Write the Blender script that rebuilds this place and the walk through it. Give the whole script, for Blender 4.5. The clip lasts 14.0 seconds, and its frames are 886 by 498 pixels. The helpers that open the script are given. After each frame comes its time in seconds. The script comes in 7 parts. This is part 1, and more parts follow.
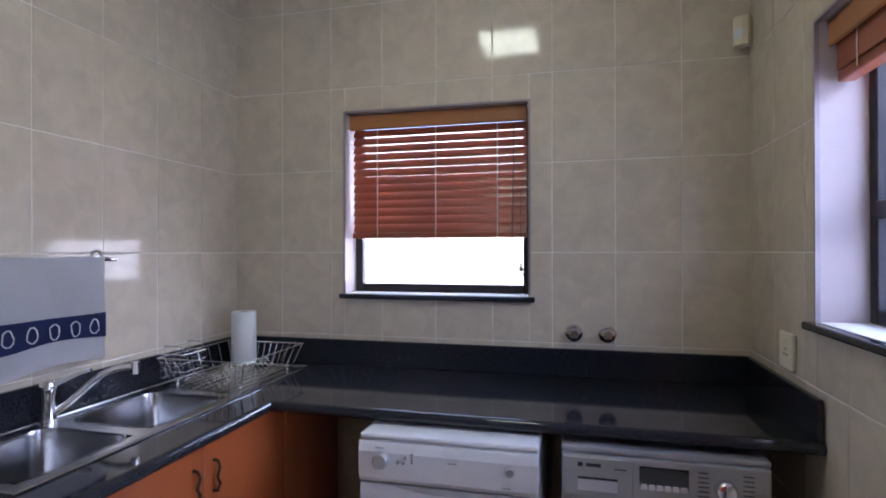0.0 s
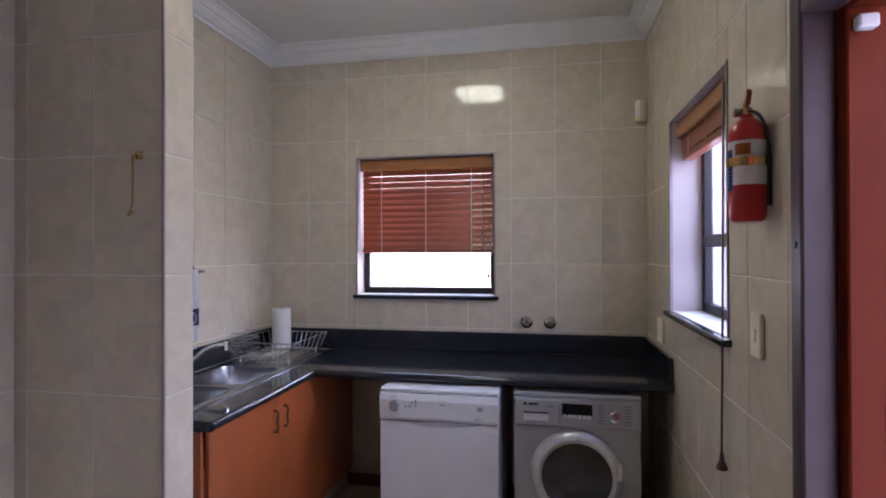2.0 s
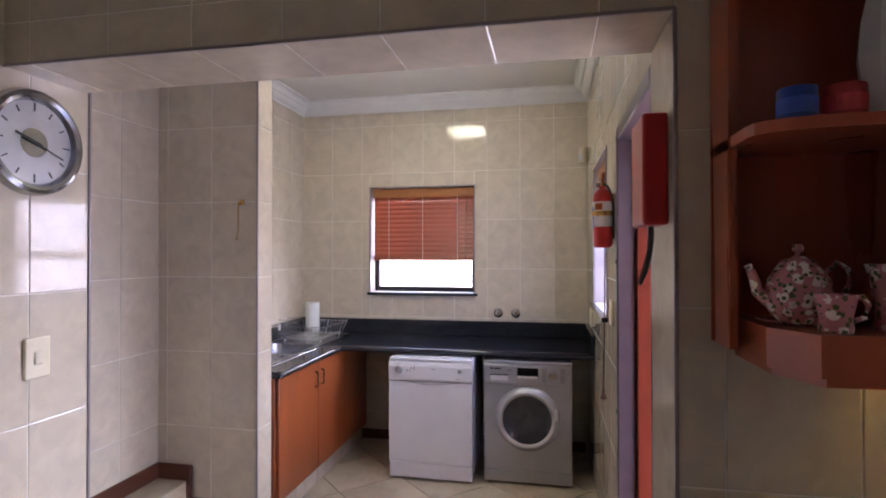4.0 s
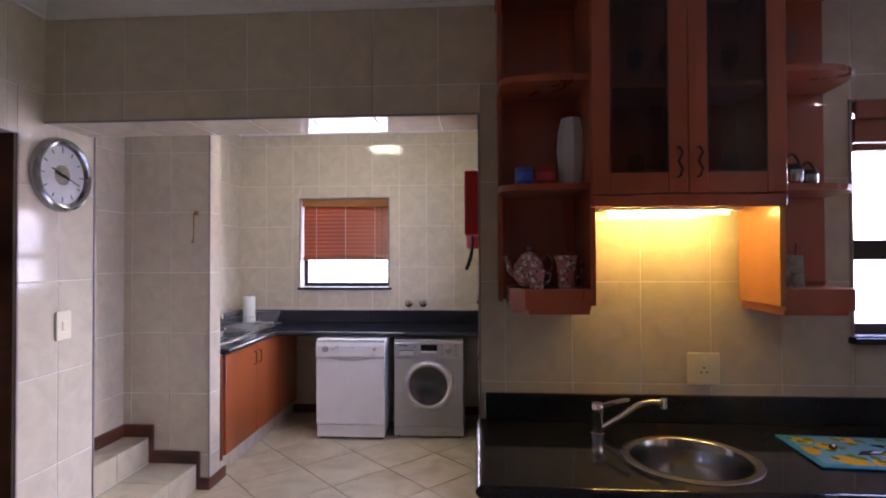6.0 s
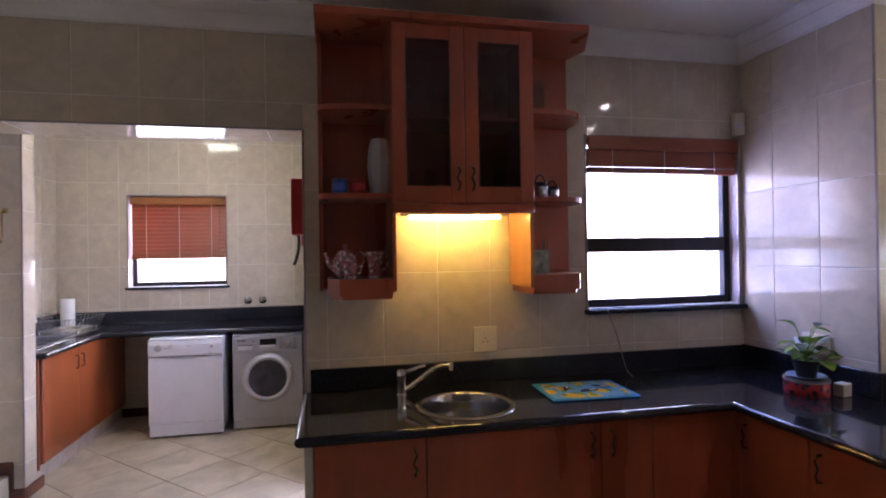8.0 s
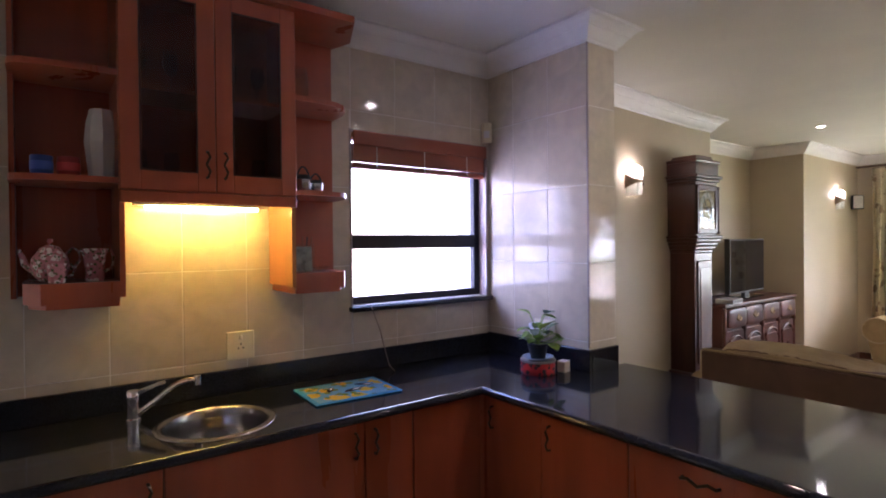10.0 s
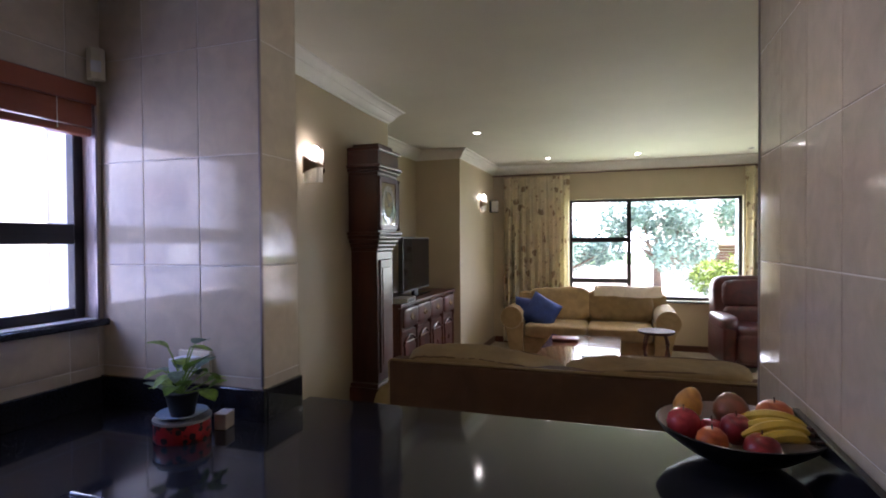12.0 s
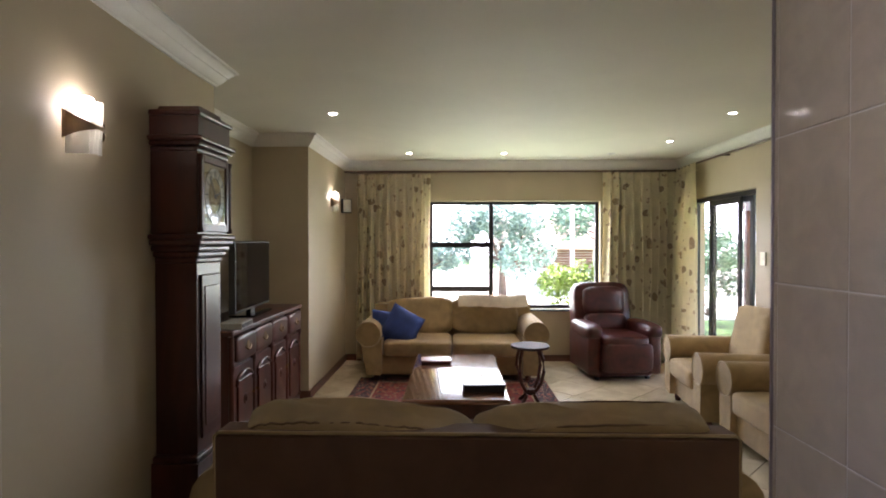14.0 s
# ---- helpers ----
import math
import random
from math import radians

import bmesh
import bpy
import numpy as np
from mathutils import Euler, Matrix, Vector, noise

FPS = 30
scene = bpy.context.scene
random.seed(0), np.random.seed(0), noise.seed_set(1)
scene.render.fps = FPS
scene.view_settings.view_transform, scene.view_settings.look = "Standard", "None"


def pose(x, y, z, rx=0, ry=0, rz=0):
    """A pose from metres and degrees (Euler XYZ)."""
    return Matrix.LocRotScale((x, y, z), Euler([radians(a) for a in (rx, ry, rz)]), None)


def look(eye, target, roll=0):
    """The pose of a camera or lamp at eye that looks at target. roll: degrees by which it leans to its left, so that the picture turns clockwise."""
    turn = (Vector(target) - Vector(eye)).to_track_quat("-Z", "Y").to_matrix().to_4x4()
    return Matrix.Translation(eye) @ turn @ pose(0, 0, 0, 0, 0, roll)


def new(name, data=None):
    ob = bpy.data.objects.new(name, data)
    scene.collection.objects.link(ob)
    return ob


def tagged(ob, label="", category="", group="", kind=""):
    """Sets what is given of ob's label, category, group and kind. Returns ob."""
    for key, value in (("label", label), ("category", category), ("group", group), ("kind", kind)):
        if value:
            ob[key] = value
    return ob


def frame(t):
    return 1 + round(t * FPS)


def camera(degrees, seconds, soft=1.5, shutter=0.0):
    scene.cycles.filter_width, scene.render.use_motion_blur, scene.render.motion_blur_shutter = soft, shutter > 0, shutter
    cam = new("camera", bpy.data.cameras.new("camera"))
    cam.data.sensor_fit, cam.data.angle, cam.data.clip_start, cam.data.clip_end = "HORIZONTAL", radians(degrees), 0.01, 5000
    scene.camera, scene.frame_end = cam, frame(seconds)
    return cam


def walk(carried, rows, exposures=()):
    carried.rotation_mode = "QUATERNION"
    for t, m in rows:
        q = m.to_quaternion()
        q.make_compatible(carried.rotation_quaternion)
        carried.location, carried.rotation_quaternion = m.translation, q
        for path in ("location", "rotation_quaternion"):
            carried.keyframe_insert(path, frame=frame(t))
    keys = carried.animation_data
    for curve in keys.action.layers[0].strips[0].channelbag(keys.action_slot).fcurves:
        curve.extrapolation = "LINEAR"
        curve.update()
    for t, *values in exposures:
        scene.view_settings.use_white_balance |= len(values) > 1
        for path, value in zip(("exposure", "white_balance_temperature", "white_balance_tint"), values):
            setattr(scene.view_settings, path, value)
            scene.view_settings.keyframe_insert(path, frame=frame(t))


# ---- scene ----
cam = camera(79.4, 14.0, soft=1.9)
PATH = [
    (0, (0.457, 0.67, 1.466), (-0.027, 2.61, 1.474), -0.1),
    (0.5, (0.48, 0.468, 1.485), (0.029, 2.416, 1.492), -0.2),
    (1, (0.513, 0.237, 1.503), (0.119, 2.198, 1.509), -0.2),
    (1.5, (0.547, 0.004, 1.512), (0.172, 1.968, 1.52), -0.2),
    (2, (0.583, -0.229, 1.536), (0.195, 1.733, 1.547), -0.2),
    (2.5, (0.62, -0.486, 1.554), (0.224, 1.474, 1.569), -0.1),
    (5, (1.042, -1.748, 1.591), (0.668, 0.217, 1.612), -0.0),
    (5.5, (1.104, -1.955, 1.575), (0.887, 0.033, 1.6), -0.2),
    (6, (1.145, -2.173, 1.564), (1.012, -0.178, 1.592), -0.2),
    (6.5, (1.192, -2.37, 1.549), (1.184, -0.37, 1.578), -0.3),
    (7, (1.245, -2.564, 1.548), (1.372, -0.568, 1.576), -0.5),
    (9.5, (1.285, -2.611, 1.585), (2.26, -0.865, 1.561), -0.7),
    (10, (1.322, -2.506, 1.569), (2.517, -0.902, 1.55), -0.6),
    (10.5, (1.436, -2.398, 1.564), (2.843, -0.976, 1.537), -0.6),
    (11, (1.589, -2.281, 1.563), (3.223, -1.128, 1.531), -0.5),
    (11.5, (1.746, -2.144, 1.568), (3.527, -1.234, 1.532), -0.4),
    (12, (1.952, -1.979, 1.548), (3.849, -1.344, 1.517), -0.4),
    (12.5, (2.171, -1.877, 1.533), (4.131, -1.48, 1.507), -0.4),
    (13, (2.409, -1.777, 1.527), (4.394, -1.532, 1.506), -0.5),
    (13.5, (2.623, -1.687, 1.565), (4.619, -1.574, 1.538), -0.1),
    (14, (2.828, -1.589, 1.574), (4.828, -1.545, 1.551), -0.0),
]
EXPOSURES = [(0.0, 2.54, 5330, 25), (0.5, 2.4, 5330, 26), (1.0, 2.3, 5350, 26), (1.8, 2.48, 5500, 28), (2.5, 2.82, 5650, 30), (5.0, 3.22, 5950, 32), (7.0, 3.16, 5700, 35), (9.0, 3.45, 5850, 32), (10.0, 3.55, 5850, 31), (11.0, 3.27, 5700, 27), (12.0, 2.64, 5850, 25), (14.0, 2.78, 6050, 23)]
walk(cam, [(t, look(eye, target, roll)) for t, eye, target, roll in PATH], EXPOSURES)

# ---- world and large lights ----
world = bpy.data.worlds.new("world")
scene.world = world
world.use_nodes = True
wn = world.node_tree.nodes
sky = wn.new("ShaderNodeTexSky")
sky.sky_type, sky.sun_disc = "NISHITA", False
sky.sun_elevation, sky.sun_rotation = radians(62), radians(215)
wn["Background"].inputs["Strength"].default_value = 0.15
world.node_tree.links.new(sky.outputs["Color"], wn["Background"].inputs["Color"])
sun = new("sun", bpy.data.lights.new("sun", "SUN"))
sun.data.energy, sun.data.angle, sun.data.color = 5.0, radians(0.6), (1.0, 0.95, 0.87)
sun.matrix_world = look((-4, -5, 12), (0, 0.7, 0))



def skylight(name, m, w, h, power, color):
    """Sky light entering at an opening."""
    lamp = new(name, bpy.data.lights.new(name, "AREA"))
    lamp.data.shape, lamp.data.size, lamp.data.size_y, lamp.data.energy, lamp.data.color = "RECTANGLE", w, h, power, color
    lamp.matrix_world = m


skylight("sky_kitchen_window", look((3.08, 0.30, 1.71), (3.08, -1, 1.71)), 0.93, 0.92, 1.45, (0.40, 0.50, 1.0))
skylight("sky_scullery_window", look((-0.2, 3.39, 1.71), (-0.2, 0, 1.71)), 0.9, 0.9, 1.3, (0.8, 0.88, 1.0))
skylight("sky_side_window", look((1.41, 2.09, 1.7), (0, 2.09, 1.7)), 0.82, 0.9, 1.25, (0.54, 0.67, 1.0))
skylight("sky_back_door", look((1.43, 0.735, 1.02), (0, 0.735, 1.02)), 0.78, 2.0, 0.9, (0.50, 0.64, 1.0))
skylight("sky_lounge_window", look((10.16, -2.4, 1.25), (8.0, -2.4, 1.95)), 2.2, 1.3, 7.0, (0.94, 1.0, 0.76))

SPOTS = ((3.48, -1.30, 1.0), (3.75, -2.05, 0.8), (7.28, -0.57, 2.0), (9.25, -1.04, 4.5), (9.29, -2.18, 4.5), (7.33, -3.9, 2.2), (8.56, -3.87, 3.0))


def ceiling_z(x):
    """The plaster ceiling falls a little from the kitchen to the lounge."""
    return 2.72 - 0.065 * min(1.0, max(0.0, (x - 3.8) / 1.9))


for sx, sy, power in SPOTS:
    lamp = new("downlight_beam", bpy.data.lights.new("downlight_beam", "SPOT"))
    lamp.data.energy, lamp.data.color, lamp.data.spot_size, lamp.data.spot_blend, lamp.data.shadow_soft_size = power, (1.0, 0.80, 0.55), radians(92), 0.7, 0.03
    lamp.matrix_world = look((sx, sy, ceiling_z(sx) - 0.015), (sx, sy, 0))

# ---- materials ----
MATS = {}


def mat(name, color, rough=0.5, metal=0.0, vary=0.08, scale=6.0, bump=0.0, bscale=60.0, dark=None, spec=0.5, rnd=0.0, stretch=(1, 1, 1), trans=0.0, emit=0.0, coat=0.0, sheen=0.0, generated=False):
    """A principled surface: broad colour variation, fine grain bump, and an optional random value for each object."""
    if name in MATS:
        return MATS[name]
    m = bpy.data.materials.new(name)
    m.use_nodes = True
    n, l = m.node_tree.nodes, m.node_tree.links
    b = n["Principled BSDF"]
    b.inputs["Roughness"].default_value = rough
    b.inputs["Metallic"].default_value = metal
    b.inputs["Specular IOR Level"].default_value = spec
    b.inputs["Transmission Weight"].default_value = trans
    b.inputs["Coat Weight"].default_value = coat
    b.inputs["Sheen Weight"].default_value = sheen
    if emit:
        b.inputs["Emission Color"].default_value = (*color, 1)
        b.inputs["Emission Strength"].default_value = emit
    co = n.new("ShaderNodeTexCoord")
    mp = n.new("ShaderNodeMapping")
    mp.inputs["Scale"].default_value = stretch
    l.new(co.outputs["Object"], mp.inputs["Vector"])
    vec = mp.outputs["Vector"]
    if rnd:
        oi = n.new("ShaderNodeObjectInfo")
        sc = n.new("ShaderNodeVectorMath")
        sc.operation = "SCALE"
        sc.inputs[0].default_value = (37.0, 61.0, 23.0)
        l.new(oi.outputs["Random"], sc.inputs["Scale"])
        ad = n.new("ShaderNodeVectorMath")
        ad.operation = "ADD"
        l.new(vec, ad.inputs[0]), l.new(sc.outputs[0], ad.inputs[1])
        vec = ad.outputs[0]
    no = n.new("ShaderNodeTexNoise")
    no.inputs["Scale"].default_value, no.inputs["Detail"].default_value = scale, 6
    no.inputs["Distortion"].default_value = 0.6
    l.new(vec, no.inputs["Vector"])
    ramp = n.new("ShaderNodeValToRGB")
    d = dark or tuple(c * (1 - 2.2 * vary) for c in color)
    ramp.color_ramp.elements[0].color, ramp.color_ramp.elements[0].position = (*[max(0, c) for c in d], 1), 0.3
    ramp.color_ramp.elements[1].color, ramp.color_ramp.elements[1].position = (*[min(1, c * (1 + vary)) for c in color], 1), 0.68
    l.new(no.outputs["Fac"], ramp.inputs["Fac"])
    out = ramp.outputs["Color"]
    if rnd:
        hv = n.new("ShaderNodeHueSaturation")
        mr = n.new("ShaderNodeMapRange")
        mr.inputs["To Min"].default_value, mr.inputs["To Max"].default_value = 1 - rnd, 1 + rnd
        l.new(oi.outputs["Random"], mr.inputs["Value"])
        l.new(mr.outputs["Result"], hv.inputs["Value"])
        l.new(out, hv.inputs["Color"])
        out = hv.outputs["Color"]
    l.new(out, b.inputs["Base Color"])
    if bump:
        bn = n.new("ShaderNodeTexNoise")
        bn.inputs["Scale"].default_value, bn.inputs["Detail"].default_value = bscale, 4
        l.new(vec, bn.inputs["Vector"])
        bp = n.new("ShaderNodeBump")
        bp.inputs["Strength"].default_value, bp.inputs["Distance"].default_value = bump, 0.01
        l.new(bn.outputs["Fac"], bp.inputs["Height"])
        l.new(bp.outputs["Normal"], b.inputs["Normal"])
        rr = n.new("ShaderNodeMapRange")
        rr.inputs["To Min"].default_value, rr.inputs["To Max"].default_value = max(0.02, rough * 0.85), min(1, rough * 1.2)
        l.new(no.outputs["Fac"], rr.inputs["Value"])
        l.new(rr.outputs["Result"], b.inputs["Roughness"])
    MATS[name] = m
    return m


TILE = mat("wall_tile", (0.63, 0.55, 0.43), 0.075, vary=0.05, scale=11, bump=0.02, bscale=9, rnd=0.025)
GROUT = mat("grout", (0.8, 0.76, 0.7), 0.8, bump=0.2)
FTILE = mat("floor_tile", (0.62, 0.535, 0.385), 0.17, vary=0.08, scale=5, bump=0.04, bscale=30, rnd=0.05)
FGROUT = mat("floor_grout", (0.13, 0.11, 0.09), 0.85)
PAINT = mat("cream_paint", (0.50, 0.42, 0.295), 0.55, vary=0.03, scale=2, bump=0.06, bscale=160)
CEIL = mat("ceiling_paint", (0.74, 0.72, 0.64), 0.7, vary=0.02, scale=2, bump=0.04, bscale=120)
CORN = mat("cornice_paint", (0.8, 0.79, 0.76), 0.5, vary=0.02, scale=8, bump=0.04, bscale=90)
PLASTER = mat("outside_plaster", (0.78, 0.74, 0.68), 0.85, vary=0.06, scale=2, bump=0.3, bscale=80)
GRANITE = mat("black_granite", (0.021, 0.022, 0.029), 0.07, vary=0.25, scale=160, spec=0.5)
CHERRY = mat("cherry_wood", (0.42, 0.098, 0.042), 0.28, vary=0.12, scale=5, bump=0.03, bscale=30, stretch=(1.0, 1.0, 0.12), coat=0.3)
ORANGE = mat("orange_cherry_wood", (0.37, 0.095, 0.027), 0.32, vary=0.1, scale=5, bump=0.03, bscale=30, stretch=(1.0, 1.0, 0.12), coat=0.2)
MAHOG = mat("mahogany", (0.075, 0.017, 0.009), 0.36, vary=0.3, scale=6, bump=0.04, bscale=40, stretch=(1, 1, 0.15), coat=0.06)
SKIRT = mat("skirting_wood", (0.13, 0.045, 0.025), 0.35, vary=0.25, scale=8, bump=0.05, stretch=(0.3, 0.3, 1))
ALU = mat("bronze_aluminium", (0.03, 0.026, 0.028), 0.35, metal=0.5, vary=0.1, bump=0.02)
STEEL = mat("stainless_steel", (0.40, 0.40, 0.41), 0.2, metal=1.0, vary=0.04, scale=12)
CHROME = mat("chrome", (0.8, 0.8, 0.82), 0.06, metal=1.0, vary=0.01)
BRASS = mat("brass", (0.6, 0.42, 0.16), 0.25, metal=1.0, vary=0.1, scale=20)
WHITE = mat("white_enamel", (0.78, 0.78, 0.8), 0.3, vary=0.02, scale=4)
SILVER = mat("silver_enamel", (0.42, 0.42, 0.43), 0.32, metal=0.35, vary=0.03, scale=5)
PLASTIC = mat("cream_plastic", (0.80, 0.73, 0.55), 0.35, vary=0.03)
BLACK = mat("black_plastic", (0.015, 0.015, 0.017), 0.4, vary=0.2)
SCREEN = mat("black_glass", (0.008, 0.008, 0.01), 0.06, vary=0.1)
SOFA = mat("beige_upholstery", (0.37, 0.26, 0.125), 0.9, vary=0.1, scale=9, bump=0.4, bscale=350, sheen=0.2)
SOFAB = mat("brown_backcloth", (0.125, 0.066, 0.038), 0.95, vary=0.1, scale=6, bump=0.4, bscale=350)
LEATHER = mat("oxblood_leather", (0.062, 0.012, 0.011), 0.36, vary=0.25, scale=9, bump=0.2, bscale=60)
CREAM = mat("cream_throw", (0.68, 0.6, 0.47), 0.95, vary=0.06, scale=12, bump=0.5, bscale=150)
BLUE = mat("blue_cushion", (0.025, 0.05, 0.2), 0.85, vary=0.15, bump=0.3, bscale=250)
RED = mat("red_paint", (0.5, 0.02, 0.018), 0.28, vary=0.08)
DOORW = mat("door_wood", (0.24, 0.036, 0.011), 0.5, vary=0.2, scale=5, stretch=(1, 1, 0.1), spec=0.12, coat=0.0, bump=0.03)
BLIND = mat("blind_slat", (0.33, 0.085, 0.035), 0.35, vary=0.15, scale=7, stretch=(0.15, 1, 1), coat=0.2, bump=0.02)
BLINDB = mat("blind_pelmet", (0.42, 0.17, 0.05), 0.35, vary=0.15, scale=7, stretch=(0.15, 1, 1), coat=0.2, bump=0.02)

# ---- mesh helpers ----


def thing(name, m, label, category, group="", kind=""):
    ob = new(name)
    ob.empty_display_size = 0.05
    ob.matrix_world = m
    return tagged(ob, label, category, group, kind)


def part(name, bm, material, parent=None, label="", smooth=False):
    me = bpy.data.meshes.new(name)
    bmesh.ops.recalc_face_normals(bm, faces=bm.faces)
    bm.to_mesh(me)
    bm.free()
    for one in material if isinstance(material, (list, tuple)) else [material]:
        me.materials.append(one)
    if smooth:
        for p in me.polygons:
            p.use_smooth = True
        me.set_sharp_from_angle(angle=radians(38))
    ob = new(name, me)
    ob.parent = parent
    if label:
        ob["label"] = label
    return ob


def box(bm, x0, x1, y0, y1, z0, z1, bevel=0.0, seg=1, m=None):
    r = bmesh.ops.create_cube(bm, size=1.0)
    vs = r["verts"]
    for v in vs:
        v.co = Vector((x0 + (v.co.x + 0.5) * (x1 - x0), y0 + (v.co.y + 0.5) * (y1 - y0), z0 + (v.co.z + 0.5) * (z1 - z0)))
    if bevel:
        es = list({e for v in vs for e in v.link_edges})
        r = bmesh.ops.bevel(bm, geom=es, offset=min(bevel, 0.49 * min(abs(x1 - x0), abs(y1 - y0), abs(z1 - z0))), segments=seg, profile=0.5, affect="EDGES")
        vs = list({v for f in r["faces"] for v in f.verts})
    if m is not None:
        bmesh.ops.transform(bm, matrix=m, verts=vs)
    return bm


def bx(x0, x1, y0, y1, z0, z1, bevel=0.0, seg=1, m=None):
    return box(bmesh.new(), x0, x1, y0, y1, z0, z1, bevel, seg, m)


def lathe(bm, profile, seg=24, m=None):
    """A turned shape round z from (radius, height) pairs."""
    rings = []
    made = []
    for r, z in profile:
        if r < 1e-5:
            ring = [bm.verts.new((0, 0, z))]
        else:
            ring = [bm.verts.new((r * math.cos(2 * math.pi * i / seg), r * math.sin(2 * math.pi * i / seg), z)) for i in range(seg)]
        rings.append(ring)
        made += ring
    for a, b in zip(rings, rings[1:]):
        if len(a) == 1 and len(b) == 1:
            continue
        for i in range(seg):
            j = (i + 1) % seg
            if len(a) == 1:
                bm.faces.new((a[0], b[i], b[j]))
            elif len(b) == 1:
                bm.faces.new((a[i], a[j], b[0]))
            else:
                bm.faces.new((a[i], a[j], b[j], b[i]))
    if m is not None:
        bmesh.ops.transform(bm, matrix=m, verts=made)
    return bm


def tube(bm, pts, r, seg=8, closed=False, taper=None):
    """A round bar along points."""
    pts = [Vector(p) for p in pts]
    n = len(pts)
    rings = []
    up = Vector((0.03, 0.05, 1)).normalized()
    for i, p in enumerate(pts):
        a = pts[(i - 1) % n] if closed or i else p
        b = pts[(i + 1) % n] if closed or i < n - 1 else p
        d = (b - a).normalized()
        side = d.cross(up)
        if side.length < 0.1:
            side = d.cross(Vector((1, 0.1, 0)))
        side.normalize()
        nor = side.cross(d)
        rr = r * (taper[i] if taper else 1)
        rings.append([bm.verts.new(p + rr * (math.cos(2 * math.pi * k / seg) * side + math.sin(2 * math.pi * k / seg) * nor)) for k in range(seg)])
    for i in range(n if closed else n - 1):
        a, b = rings[i], rings[(i + 1) % n]
        for k in range(seg):
            j = (k + 1) % seg
            bm.faces.new((a[k], a[j], b[j], b[k]))
    if not closed:
        bm.faces.new(rings[0])
        bm.faces.new(rings[-1])
    return bm


def prism(bm, outline, axis, a0, a1, m=None):
    """A closed 2D outline pushed along an axis: x takes (y, z), y takes (x, z), z takes (x, y)."""
    def at(p, a):
        return {"x": (a, p[0], p[1]), "y": (p[0], a, p[1]), "z": (p[0], p[1], a)}[axis]
    lo = [bm.verts.new(at(p, a0)) for p in outline]
    hi = [bm.verts.new(at(p, a1)) for p in outline]
    n = len(outline)
    for i in range(n):
        bm.faces.new((lo[i], lo[(i + 1) % n], hi[(i + 1) % n], hi[i]))
    bm.faces.new(lo)
    bm.faces.new(hi)
    if m is not None:
        bmesh.ops.transform(bm, matrix=m, verts=lo + hi)
    return bm


def arc(p0, p1, p2, n=8):
    """Points of a curve from p0 to p2 drawn towards p1."""
    a, b, c = Vector(p0), Vector(p1), Vector(p2)
    return [(1 - t) ** 2 * a + 2 * t * (1 - t) * b + t * t * c for t in [i / n for i in range(n + 1)]]


def blob(bm, x0, x1, y0, y1, z0, z1, e=4.0, seg=20, rings=12, wob=0.0, m=None):
    """A stuffed cushion: a rounded box whose sides swell."""
    c = Vector(((x0 + x1) / 2, (y0 + y1) / 2, (z0 + z1) / 2))
    h = Vector(((x1 - x0) / 2, (y1 - y0) / 2, (z1 - z0) / 2))

    def sp(v, k):
        return math.copysign(abs(v) ** (2 / k), v)
    grid = []
    made = []
    for i in range(1, rings):
        ph = -math.pi / 2 + math.pi * i / rings
        row = []
        for j in range(seg):
            th = 2 * math.pi * j / seg
            p = Vector((sp(math.cos(ph), e) * sp(math.cos(th), e), sp(math.cos(ph), e) * sp(math.sin(th), e), sp(math.sin(ph), e)))
            q = Vector((c.x + h.x * p.x, c.y + h.y * p.y, c.z + h.z * p.z))
            if wob:
                q += wob * (noise.noise_vector(q * 4.0) + 0.4 * noise.noise_vector(q * 13.0))
            row.append(bm.verts.new(q))
        grid.append(row)
        made += row
    bot, top = bm.verts.new((c.x, c.y, z0)), bm.verts.new((c.x, c.y, z1))
    made += [bot, top]
    for a, b in zip(grid, grid[1:]):
        for j in range(seg):
            k = (j + 1) % seg
            bm.faces.new((a[j], a[k], b[k], b[j]))
    for j in range(seg):
        k = (j + 1) % seg
        bm.faces.new((bot, grid[0][k], grid[0][j]))
        bm.faces.new((top, grid[-1][j], grid[-1][k]))
    if m is not None:
        bmesh.ops.transform(bm, matrix=m, verts=made)
    return bm


def cut_rects(u0, u1, v0, v1, holes):
    """The rectangle less its holes, as rectangles."""
    todo = [(u0, u1, v0, v1)]
    for a0, a1, b0, b1 in holes:
        rest = []
        for c0, c1, d0, d1 in todo:
            if a1 <= c0 or a0 >= c1 or b1 <= d0 or b0 >= d1:
                rest.append((c0, c1, d0, d1))
                continue
            if a0 > c0:
                rest.append((c0, a0, d0, d1))
            if a1 < c1:
                rest.append((a1, c1, d0, d1))
            e0, e1 = max(c0, a0), min(c1, a1)
            if b0 > d0:
                rest.append((e0, e1, d0, b0))
            if b1 < d1:
                rest.append((e0, e1, b1, d1))
        todo = rest
    return todo


